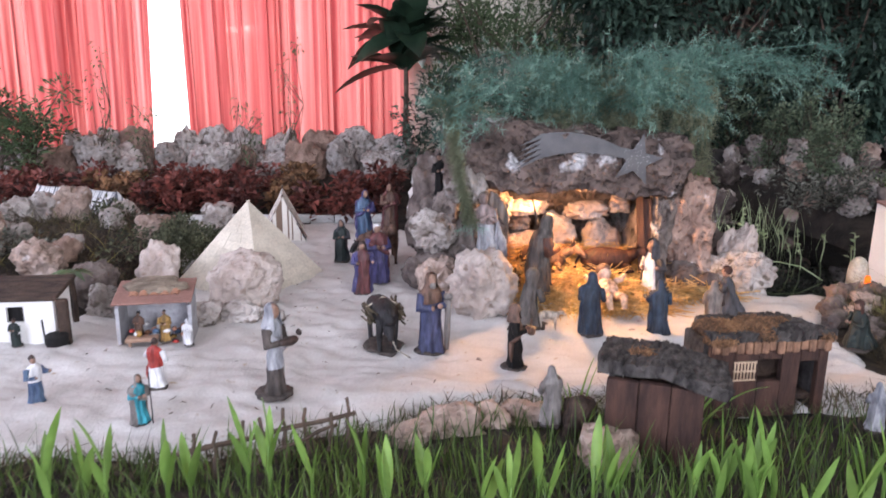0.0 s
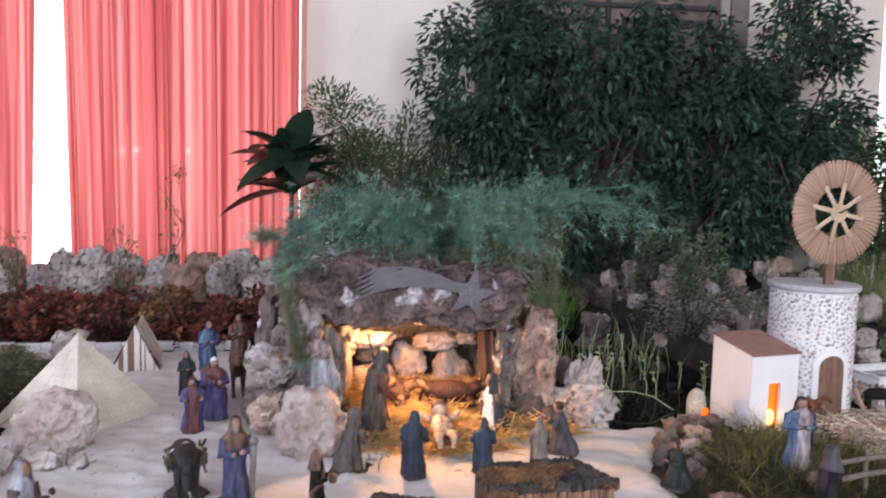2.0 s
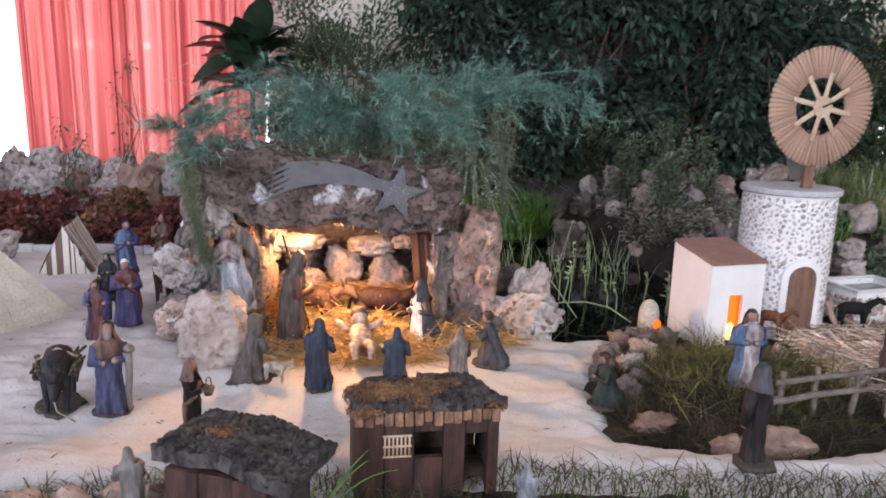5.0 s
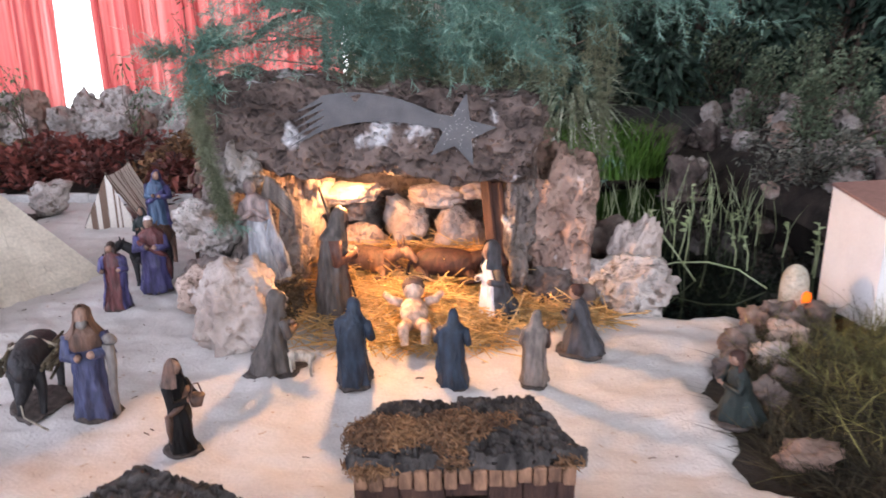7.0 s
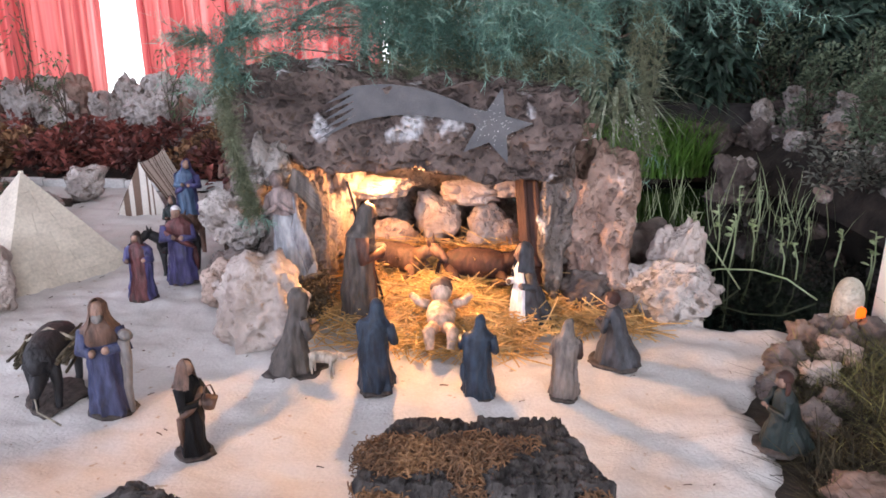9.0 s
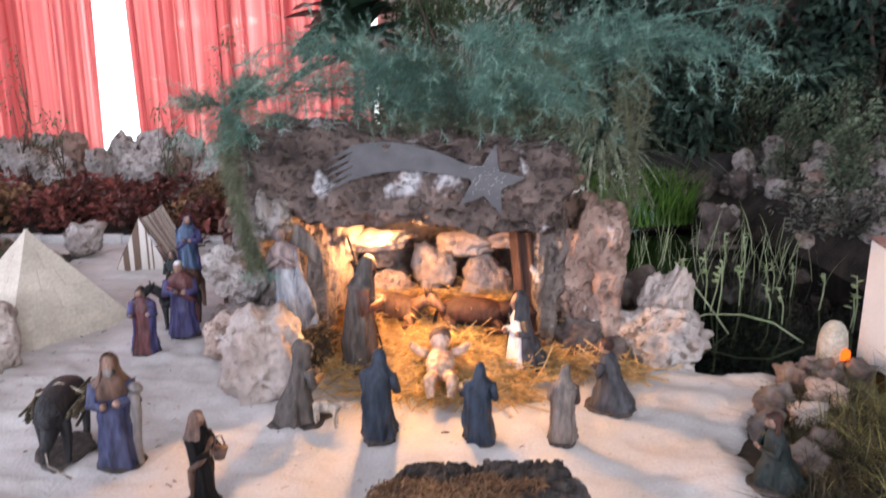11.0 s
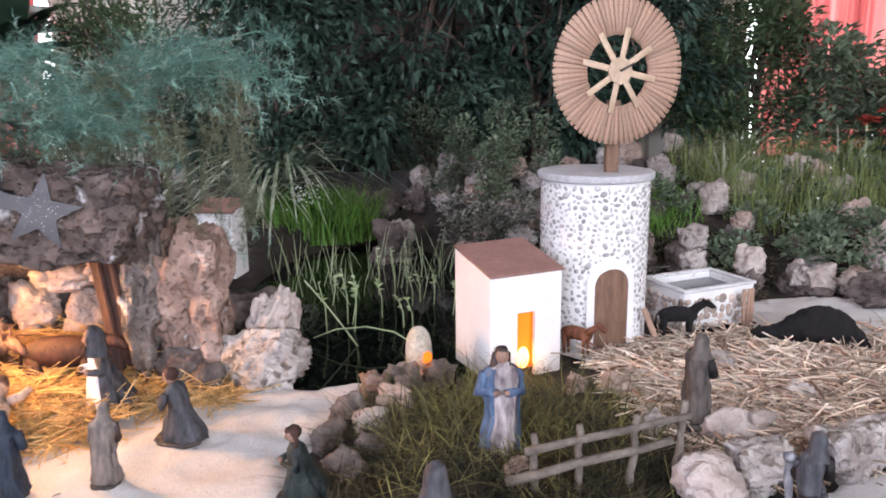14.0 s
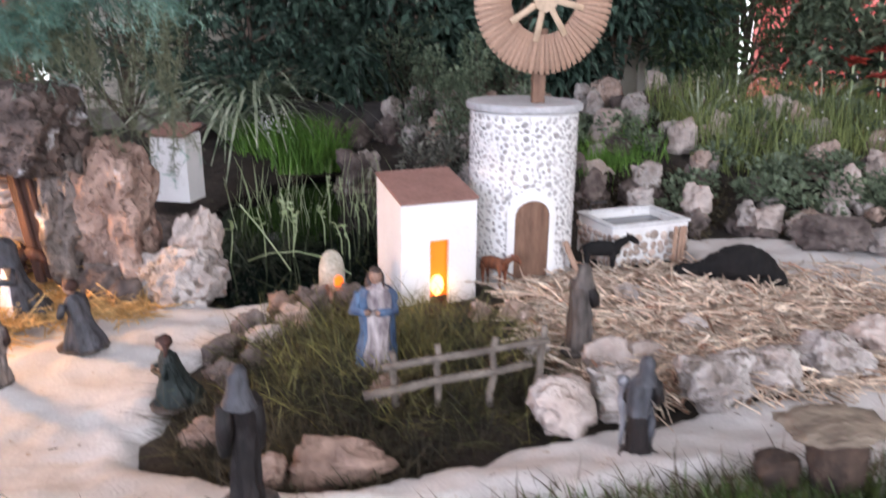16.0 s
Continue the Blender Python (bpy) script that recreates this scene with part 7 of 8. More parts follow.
def animal(x, y, z, size, yaw, mat, label, lying=False, neck=0.5, group="", name="animal_figurine", leg=1.0, hump=0.0, long=1.0, load=False, ears=0.08, base=False):
    """A plain four-legged figurine as one mesh; size is its height at the shoulder, and it faces -y."""
    s = Soup()
    zb = 0.30 if lying else 0.72 * leg + 0.1
    pts = [(0, t, zb + hump * math.exp(-((t - 0.05) / 0.25) ** 2) + 0.02 * math.cos(t * 5)) for t in (-0.55, -0.42, -0.2, 0.05, 0.3, 0.48, 0.58)]
    s.tube(pts, [0.12, 0.21, 0.245, 0.25, 0.24, 0.2, 0.08], 14)
    hx = (0, -0.55 - 0.38 * neck, zb + 0.55 * neck)
    s.tube([(0, -0.38, zb + 0.02), (0, -0.55, zb + 0.22 * neck + 0.05), hx], [0.19, 0.13, 0.105], 12)
    s.tube([(0, hx[1] + 0.08, hx[2] + 0.03), (0, hx[1] - 0.08, hx[2] + 0.0), (0, hx[1] - 0.27, hx[2] - 0.12), (0, hx[1] - 0.33, hx[2] - 0.15)], [0.07, 0.115, 0.075, 0.05], 10)
    for sg in (-1, 1):
        s.tube([(sg * 0.05, hx[1] + 0.02, hx[2] + 0.07), (sg * 0.10, hx[1] + 0.03, hx[2] + 0.1 + ears)], [0.035, 0.008], 6)
        for yy in (-0.38, 0.42):
            if lying:
                s.tube([(sg * 0.16, yy, 0.22), (sg * 0.27, yy - 0.16, 0.12), (sg * 0.22, yy + 0.1, 0.05)], [0.1, 0.07, 0.045], 8)
            else:
                s.tube([(sg * 0.13, yy, zb - 0.02), (sg * 0.14, yy + 0.03, zb * 0.5), (sg * 0.14, yy, 0.06), (sg * 0.14, yy - 0.03, 0.0)], [0.105, 0.062, 0.042, 0.055], 8)
    s.tube([(0, 0.56, zb + 0.1), (0, 0.66, zb - 0.05), (0, 0.68, zb - 0.35 if not lying else 0.05)], [0.035, 0.025, 0.03], 6)
    if load:
        for sg in (-1, 1):
            for i in range(16):
                a, b = U(-0.28, 0.3), U(-0.16, 0.12)
                s.tube([(sg * 0.27 + U(-0.06, 0.07), a - 0.25, zb + b), (sg * 0.30 + U(-0.06, 0.07), a + 0.25, zb + b)], 0.022, 5, 1)
        s.tube([(-0.30, 0, zb + 0.1), (0, 0, zb + 0.27), (0.30, 0, zb + 0.1)], 0.02, 6, 2)
        s.tube([(0, hx[1] - 0.3, hx[2] - 0.12), (0.05, hx[1] - 0.42, 0.2), (0.3, hx[1] - 0.45, 0.03)], 0.012, 5, 2)
    if base:
        s.rings([(-0.03, .36, .50, 0, -.06), (.02, .36, .50, 0, -.06), (.035, .32, .45, 0, -.06)], 24, 3, 0.06, 4)
    off = Vector((x * 9, y * 7, 0))
    s.v = [tuple(Vector(p) + noise.noise_vector(Vector(p) * 4 + off) * 0.03 + noise.noise_vector(Vector(p) * 15 + off) * 0.012) for p in s.v]
    s.turned(Matrix.Diagonal((size, size * long, size, 1)))
    return thing(name, s, [mat, MOSS, ROPE, BASEP], label, "animal figurine", group, smooth=True, at=pose(x, y, z, 0, 0, yaw))


def woolly_camel():
    """A black woolly animal lying flat with its neck stretched out, one mesh."""
    s = Soup()
    P = [(-.145, 0, .026, .006), (-.130, 0, .028, .015), (-.10, 0, .030, .018), (-.06, 0, .038, .028), (-.02, 0, .054, .046), (.030, 0, .066, .056), (.072, 0, .056, .050), (.108, 0, .036, .036), (.138, 0, .022, .020), (.160, 0, .010, .008)]
    n = 60
    pts, rad = [], []
    for i in range(n + 1):
        t = i / n * (len(P) - 1)
        a = min(int(t), len(P) - 2)
        f = t - a
        q = [P[a][c] + (P[a + 1][c] - P[a][c]) * f for c in range(4)]
        pts.append(tuple(q[:3]))
        rad.append(q[3])
    s.tube(pts, rad, 30)
    for sg in (-1, 1):
        s.tube([(-.128, sg * .008, .038), (-.120, sg * .014, .050)], [.006, .002], 6)
        s.tube([(.10, sg * .045, .03), (.05, sg * .06, .014), (.11, sg * .062, .010)], [.022, .016, .010], 10)
    s.v = [tuple(Vector(p) + noise.noise_vector(Vector(p) * 26) * 0.007 + noise.noise_vector(Vector(p) * 95) * 0.0055) for p in s.v]
    return thing("animal_figurine", s, [BLACK], "black woolly camel figurine lying beside the straw", "animal figurine", smooth=True, at=pose(2.545, 2.485, 0.004, 0, 0, -26))


DARKGREY = simple("dark_grey_animal", (0.016, 0.015, 0.017), 0.6)
animal(-0.165, 1.93, 0.008, 0.148, 18, DARKGREY, "dark donkey figurine with bundles on its back", load=True, neck=-0.30, ears=0.15, base=True, leg=0.78)
animal(0.318, 2.085, 0.004, 0.052, 85, CREAM, "small cream lamb figurine beside the shepherd", neck=0.3)
animal(-0.275, 2.64, 0.0, 0.115, -20, DARKGREY, "small dark camel figurine among the violet riders", neck=0.8, hump=0.15)
animal(0.585, 2.555, 0.055, 0.16, 82, OXBROWN, "dark red-brown ox figurine lying in the straw", lying=True, neck=0.35)
animal(0.365, 2.60, 0.05, 0.15, 65, BROWN, "grey-brown donkey figurine lying in the straw", lying=True, neck=0.5, ears=0.14)
animal(2.215, 2.60, 0.008, 0.092, 80, BLACK, "small black goat figurine before the stone basin", neck=0.65, ears=0.1)
animal(1.893, 2.54, 0.006, 0.076, 40, RUST, "small rust-brown horse figurine beside the tower", neck=0.75, ears=0.07)
woolly_camel()
s = Soup()
s.box((0, 0, 0.06), (0.016, 0.012, 0.13), 0.003)
thing("plank", s, LIGHTWOOD, "pinkish-brown wooden slat leaning on the white tower", "slat", at=pose(2.145, 2.56, 0.0, -8, -22, 0))
animal(-0.30, 2.77, 0.0, 0.125, 15, BROWN, "brown camel figurine carrying a blue rider", neck=0.8, hump=0.12, name="camel_figurine")
animal(-0.215, 2.88, 0.0, 0.13, 10, BROWN, "brown camel figurine carrying a rust-cloaked rider", neck=0.8, hump=0.12, name="camel_figurine")


# ---- straw ----
def straw_heap(name, label, mat, count, place, length, seed, thick=(0.0010, 0.0019)):
    r = random.Random(seed)
    s = Soup()
    for _ in range(count):
        x, y, z, lift = place(r)
        a = r.uniform(0, 6.283)
        L = r.uniform(*length)
        d = Vector((math.cos(a), math.sin(a), r.gauss(0, 0.22) * lift))
        p = Vector((x, y, z))
        q = p + d * L
        mid = (p + q) / 2 + Vector((r.gauss(0, 0.06) * L, r.gauss(0, 0.06) * L, r.uniform(-0.02, 0.08) * L))
        s.tube([p, mid, q], r.uniform(*thick), 3)
    return thing(name, s, mat, label, "straw", kind="stuff")


def in_cave(r):
    while True:
        x, y = r.uniform(0.22, 1.0), r.uniform(2.22, 2.72)
        if x > 0.74 and (y > 2.56 or y < 2.38):
            continue
        if x < 0.36 and y < 2.36 and r.random() < 0.75:
            continue
        h = 0.075 * math.exp(-((x - 0.52) / 0.2) ** 2 - ((y - 2.42) / 0.12) ** 2) + 0.11 * smooth01(2.5, 2.68, y)
        return x, y, 0.004 + h * r.uniform(0.3, 1.0) + r.uniform(0, 0.01), 1.0


straw_heap("straw", "loose golden straw heaped on the cave floor", STRAW, 5000, in_cave, (0.03, 0.12), 1)


def straw_field(r):
    while True:
        x, y = r.gauss(2.32, 0.29), r.gauss(2.22, 0.20)
        if 1.93 < x < 3.1 and 1.86 < y < 2.62:
            return x, y, max(soil_z(x, y), 0.0) + r.uniform(0.0, 0.022), 0.7


straw_heap("straw_field", "pale trampled straw strewn over a field", PALESTRAW, 10500, straw_field, (0.03, 0.13), 2, (0.0012, 0.0026))

straw_heap("chaff_litter", "reddish-brown stalks mixed into the trampled straw", BROWNSTRAW, 2600, straw_field, (0.02, 0.07), 3, (0.0014, 0.0034))


# ---- foliage ----
def clump_points(r, centres, count, spread):
    for _ in range(count):
        c = r.choice(centres)
        while True:
            p = Vector((r.uniform(-1, 1), r.uniform(-1, 1), r.uniform(-1, 1)))
            if p.length < 1:
                break
        yield c, Vector(c) + Vector((p.x * spread[0], p.y * spread[1], p.z * spread[2])), p


def shrub(name, label, category, centres, spread, count, leaf, mat, seed, trunk=None, trunkmat=None, droop=0.5, group="", bias=(0, -0.3, -0.4)):
    """Stems and a crown of single leaves gathered in clumps."""
    r = random.Random(seed)
    e = empty(name, pose(*(trunk or centres[0])), label, category, group)
    inv = Matrix.Translation(-e.matrix_world.translation)
    if trunk:
        st = Soup()
        tall = max(c[2] for c in centres) - trunk[2]
        thick = (0.012 + 0.008 * tall) * (0.28 if spread[0] < 0.08 else 1.0)
        a = Vector(trunk)
        knees = [a + Vector((r.uniform(-0.04, 0.04) * k, r.uniform(-0.03, 0.03) * k, tall * 0.28 * k)) for k in range(4)]
        st.tube(knees, [thick, thick * 0.85, thick * 0.6, thick * 0.3], 7)
        part("trunk", st.turned(inv), trunkmat or TWIG, e, smooth=True)
        for c in centres[:: max(1, len(centres) // 14)]:
            a, b = knees[r.randrange(0, 3)], Vector(c)
            m = a.lerp(b, 0.5) + Vector((r.uniform(-0.06, 0.06), r.uniform(-0.05, 0.05), 0.05))
            lb = Soup()
            lb.tube([a, a.lerp(m, 0.5), m, b], [thick * 0.6, thick * 0.5, thick * 0.35, 0.002], 6)
            part("limb", lb.turned(inv), trunkmat or TWIG, e, smooth=True)
    s = Soup()
    for c, p, off in clump_points(r, centres, count, spread):
        d = Vector((off.x + r.gauss(0, 0.4) + bias[0], off.y + r.gauss(0, 0.4) + bias[1], off.z * 0.5 + r.gauss(0, 0.35) + bias[2]))
        s.leaf(p, d, r.uniform(0.7, 1.2) * leaf[0], r.uniform(0.8, 1.2) * leaf[1], 0, droop * 0.4, 0.22)
    tagged(part("crown", s.turned(inv), mat, e), kind="stuff")
    return e


def ficus(xc, half, top, seed, count):
    r = random.Random(seed)
    cs = []
    while len(cs) < 46:
        x, z = r.uniform(xc - half, xc + half), r.uniform(0.42, top)
        u = (x - xc) / half
        if z > top - 0.30 * u * u - 0.14 * abs(noise.noise(Vector((x * 3, seed, 0)))):
            continue
        cs.append((x, 4.72 + r.uniform(-0.28, 0.2), z))
    return shrub("ficus", "dense dark green weeping fig in front of the wall", "fig tree", cs, (0.15, 0.14, 0.16), int(count * 0.72), (0.078, 0.034), FICUS, seed, (xc, 4.8, 0.1), TWIG, 0.5, "fig trees along the wall", (0, -0.5, -0.25))


ficus(1.05, 0.46, 2.06, 1, 6800)
ficus(1.75, 0.55, 2.10, 2, 8000)
ficus(2.45, 0.55, 2.10, 3, 8000)
ficus(2.98, 0.44, 2.14, 4, 6400)
rl = random.Random(14)
cs = [(rl.uniform(-0.08, 0.75), rl.uniform(4.5, 4.95), rl.uniform(0.5, 1.38)) for _ in range(40)]
shrub("willowy_bush", "light green willowy bush with thin leaves", "bush", cs, (0.12, 0.12, 0.15), 7500, (0.045, 0.014), BUSHLEAF, 15, (0.35, 4.75, 0.15), TWIG, 0.2, bias=(0, -0.1, 0.5))
cs = [(rl.uniform(3.25, 4.0), rl.uniform(4.4, 4.95), rl.uniform(0.45, 1.15)) for _ in range(32)]
shrub("leafy_bush", "green bush with narrow leaves beside the fig trees", "bush", cs, (0.14, 0.12, 0.15), 6000, (0.055, 0.022), BUSHLEAF, 16, (3.7, 4.75, 0.3), TWIG, 0.3, bias=(0, -0.1, 0.3))
cs = [(rl.uniform(3.62, 3.92), rl.uniform(4.6, 4.9), rl.uniform(0.9, 1.40)) for _ in range(10)]
shrub("thin_sapling", "tall thin sapling with narrow leaves beside a bright window", "sapling", cs, (0.13, 0.10, 0.13), 1300, (0.055, 0.024), BUSHLEAF, 19, (3.78, 4.8, 0.3), TWIG, 0.3, bias=(0, -0.1, 0.3))
cs = [(rl.uniform(3.9, 4.7), rl.uniform(4.1, 4.8), rl.uniform(0.4, 0.92)) for _ in range(26)]
shrub("leafy_bush", "grey-green leafy bush before a red curtain", "bush", cs, (0.14, 0.12, 0.15), 4200, (0.07, 0.03), GREYLEAF, 17, (4.3, 4.5, 0.3), TWIG, 0.3, bias=(0, -0.1, 0.3))
cs = [(rl.uniform(-0.2, 1.3), rl.uniform(4.3, 4.7), rl.uniform(0.3, 0.75)) for _ in range(30)]
shrub("low_bush", "low dark green bush behind the cave", "bush", cs, (0.14, 0.12, 0.12), 3400, (0.05, 0.02), FICUS, 18, (0.7, 4.6, 0.1), TWIG, 0.3, bias=(0, -0.1, 0.2))


def broad_plant():
    """A dark plant of broad pointed leaves on a short stem."""
    r = random.Random(6)
    at = (-0.25, 4.70, 0.24)
    e = empty("broad_leaf_plant", pose(*at), "dark plant with broad pointed drooping leaves", "plant")
    s = Soup()
    s.tube([(0, 0, 0), (0.01, 0, 0.4), (0.0, 0.01, 0.88)], [0.018, 0.015, 0.01], 8)
    part("stem", s, TWIG, e, smooth=True)
    for i in range(42):
        a = i * 2.4 + r.uniform(-0.3, 0.3)
        el = r.uniform(-0.2, 1.15)
        s = Soup()
        s.leaf((0, 0, r.uniform(0.50, 0.78)), (math.cos(a) * math.cos(el), math.sin(a) * math.cos(el), math.sin(el)), r.uniform(0.36, 0.52), r.uniform(0.13, 0.19), 0, 0.30, 0.3, 6)
        part("leaf", s, DARKLEAF, e, smooth=True)


broad_plant()


def plume(s, pts, seed, mi=0, spread=0.095, dens=120, needle=0.020, tips=7):
    """A feathery frond: side twigs along a stem, each set with fine needles; paler stars of needles at the tips."""
    r = random.Random(seed)
    P = [Vector(p) for p in pts]
    s.tube(P, [0.0013] * (len(P) - 1) + [0.0005], 4, mi)

    def rand():
        return Vector((r.gauss(0, 1), r.gauss(0, 1), r.gauss(0, 1))).normalized()

    def spot(t):
        i = min(int(t), len(P) - 2)
        return P[i].lerp(P[i + 1], t - i), (P[i + 1] - P[i]).normalized()
    for _ in range(dens):
        t = r.uniform(0.08, 1.0) ** 0.8 * (len(P) - 1)
        p, axis = spot(t)
        d = (axis * 0.55 + Vector((r.gauss(0, 1), r.gauss(0, 1), r.gauss(0, 0.7))).normalized()).normalized()
        L = spread * r.uniform(0.5, 1.25) * (1.1 - 0.6 * t / (len(P) - 1))
        q = p + d * L
        w = d.cross(rand()).normalized() * 0.0004
        s.add([p - w, p + w, q], [(0, 1, 2)], mi)
        for k in range(10):
            u = p.lerp(q, 0.15 + 0.85 * k / 10)
            n = (d * 0.7 + rand()).normalized() * needle * r.uniform(0.6, 1.2)
            w2 = n.cross(rand()).normalized() * 0.0007
            s.add([u - w2, u + w2, u + n], [(0, 1, 2)], mi)
    for c in range(tips):
        t = (len(P) - 1) * (1.0 if c == 0 else r.uniform(0.35, 1.0))
        p, axis = spot(t)
        out = (axis + rand() * 0.8).normalized()
        if c:
            p = p + out * spread * r.uniform(0.5, 1.0)
        for k in range(12):
            u = p + out * 0.045 * (k / 12)
            n = (out * 0.8 + rand()).normalized() * r.uniform(0.018, 0.032)
            w2 = n.cross(rand()).normalized() * 0.0009
            s.add([u - w2, u + w2, u + n], [(0, 1, 2)], mi + 1)


def asparagus_fern():
    r = random.Random(12)
    at = (0.52, 2.80, 0.52)
    e = empty("asparagus_fern", pose(*at), "feathery blue-green asparagus fern spreading over the cave roof", "fern")

    def frond(end, lift, sd, mat, name="frond", root=None, **kw):
        o = root or Vector((r.uniform(-0.14, 0.14), r.uniform(-0.06, 0.06), 0))
        b = Vector(end) - Vector(at)
        side = Vector((r.uniform(-0.04, 0.04), r.uniform(-0.04, 0.04), 0))
        m1, m2 = o.lerp(b, 0.35) + Vector((0, 0, lift)) + side, o.lerp(b, 0.7) + Vector((0, 0, lift)) - side * 0.5
        s = Soup()
        plume(s, [o, m1, m2, b, b + (b - m2) * 0.2 + Vector((0, 0, -0.03))], sd, **kw)
        part(name, s, [mat, FERNTIP], e)
    for i in range(40):
        u = r.random()
        frond((0.05 + 0.80 * u, 2.26 + r.uniform(-0.08, 0.40), 0.63 + 0.06 * u + r.uniform(-0.02, 0.15)), r.uniform(0.03, 0.11), 100 + i, FERN, dens=72)
    for i in range(13):
        v = r.random()
        frond((0.86 + 0.27 * v, 2.75 - 0.52 * v + r.uniform(-0.06, 0.10), 0.76 + r.uniform(-0.03, 0.09)), r.uniform(0.04, 0.12), 200 + i, FERN, dens=75, tips=10)
    for i in range(16):
        frond((0.15 + 0.7 * r.random(), 2.62 + r.uniform(-0.05, 0.1), 0.58 + r.uniform(0, 0.20)), r.uniform(0.02, 0.08), 300 + i, FERNOLIVE, tips=2)
    # olive sprays standing and drooping behind the roof's end
    for i in range(26):
        x, y = 0.56 + r.uniform(0, 0.46), 2.72 + r.uniform(-0.07, 0.22)
        top = Vector((x, y, 0.70 + r.uniform(0, 0.14))) - Vector(at)
        s = Soup()
        plume(s, [top, top + Vector((r.uniform(-0.02, 0.03), -0.01, -0.12)), top + Vector((r.uniform(-0.03, 0.05), -0.02, -0.26)), top + Vector((r.uniform(-0.03, 0.06), -0.02, -0.42 - r.uniform(0, 0.08)))], 400 + i, spread=0.04, dens=90, tips=1, needle=0.016)
        part("hanging_frond", s, [FERNOLIVE, FERNTIP], e)
    # a loose spray reaching out past the cave's left side, one strand hanging down
    hub = Vector((0.03, 2.36, 0.64)) - Vector(at)
    s = Soup()
    s.tube([Vector((-0.1, 0, 0.06)), Vector((-0.25, -0.15, 0.16)), hub + Vector((0.06, 0, 0.03)), hub], 0.0022, 5)
    part("stem", s, TWIG, e)
    for i in range(15):
        a = r.uniform(0, 6.283)
        d = Vector((math.cos(a), 0.5 * math.sin(a * 1.7), math.sin(a) * 0.75)) * r.uniform(0.07, 0.15)
        s = Soup()
        plume(s, [hub, hub + d * 0.5 + Vector((0, 0, 0.015)), hub + d], 520 + i, spread=0.05, dens=42, tips=3)
        part("frond", s, [FERNOLIVE if i % 3 == 0 else FERN, FERNTIP], e)
    for i in range(10):
        s = Soup()
        plume(s, [hub, hub + Vector((0.0, -0.01, -0.1)), hub + Vector((0.02, -0.02, -0.22)), hub + Vector((0.05 + r.uniform(-0.01, 0.02), -0.03, -0.37))], 500 + i, spread=0.042, dens=100, tips=1, needle=0.014)
        part("hanging_frond", s, [FERNOLIVE, FERNTIP], e)


asparagus_fern()


def tuft(name, label, place, count, length, width, mat, seed, up=0.9, bend=0.6, radius=0.05, category="plant"):
    """A clump of long blades from one root, each leaf arching outwards and down."""
    r = random.Random(seed)
    e = empty(name, pose(*place), label, category)
    for _ in range(count):
        a = r.uniform(0, 6.283)
        q = radius * math.sqrt(r.random())
        t = r.uniform(0.15, 0.8)
        d = Vector((math.cos(a) * t, math.sin(a) * t, up)).normalized()
        out = Vector((math.cos(a), math.sin(a), 0))
        L, w, k = r.uniform(*length), width * r.uniform(0.7, 1.2), bend * r.uniform(0.5, 1.3)
        side = Vector((-math.sin(a + 0.5), math.cos(a + 0.5), 0))
        vs, fs = [], []
        for i in range(8):
            u = i / 7
            c = Vector((q * math.cos(a), q * math.sin(a), 0)) + d * L * u + out * k * 0.45 * L * u * u - Vector((0, 0, k * 0.75 * L * u ** 2.4))
            h = 0.5 * w * (1 - 0.9 * u ** 2) + 0.0004
            vs += [c - side * h, c + Vector((0, 0, -0.15 * h)), c + side * h]
        for i in range(7):
            b = 3 * i
            fs += [(b, b + 1, b + 4, b + 3), (b + 1, b + 2, b + 5, b + 4)]
        s = Soup()
        s.add(vs, fs)
        part("leaf", s, mat, e, smooth=True)
    return e


tuft("spider_plant", "clump of arching striped grass leaves behind the cave", (0.93, 4.40, 0.14), 90, (0.36, 0.62), 0.024, SPIDER, 1, bend=1.0)
tuft("spider_plant", "clump of arching striped grass leaves beside the pond", (1.04, 4.55, 0.24), 150, (0.38, 0.68), 0.026, SPIDER, 2, bend=1.1)
tuft("grass_tuft", "loose tuft of long thin green blades beside a hut", (0.49, 1.37, 0.045), 16, (0.10, 0.20), 0.0055, MAIZE, 6, up=1.0, bend=0.35, radius=0.03, category="grass")
tuft("grass_tuft", "loose tuft of long thin green blades by the sand", (0.28, 1.42, 0.05), 9, (0.09, 0.16), 0.005, MAIZE, 7, up=1.0, bend=0.3, radius=0.025, category="grass")
tuft("lily_clump", "clump of stiff narrow pale leaves among garden rocks", (3.50, 4.48, 0.28), 60, (0.2, 0.4), 0.014, SPIDER, 3, bend=0.5)
tuft("lily_clump", "clump of stiff narrow leaves among garden rocks", (3.2, 4.1, 0.22), 30, (0.2, 0.36), 0.013, SPIDER, 4, bend=0.5)
tuft("lily_clump", "clump of stiff narrow leaves among garden rocks", (3.9, 4.2, 0.25), 30, (0.2, 0.4), 0.013, SPIDER, 5, bend=0.5)


def grass(name, label, mat, count, place, length, width, seed, bend=0.35, category="grass", lean=0.2):
    r = random.Random(seed)
    s = Soup()
    for _ in range(count):
        x, y, z, k = place(r)
        s.blade((x, y, z), (r.gauss(0, lean), r.gauss(0, lean), 1), r.uniform(*length) * k, width * r.uniform(0.7, 1.2), 0, bend * r.uniform(0.2, 1.3), 3)
    return thing(name, s, mat, label, category, kind="stuff")


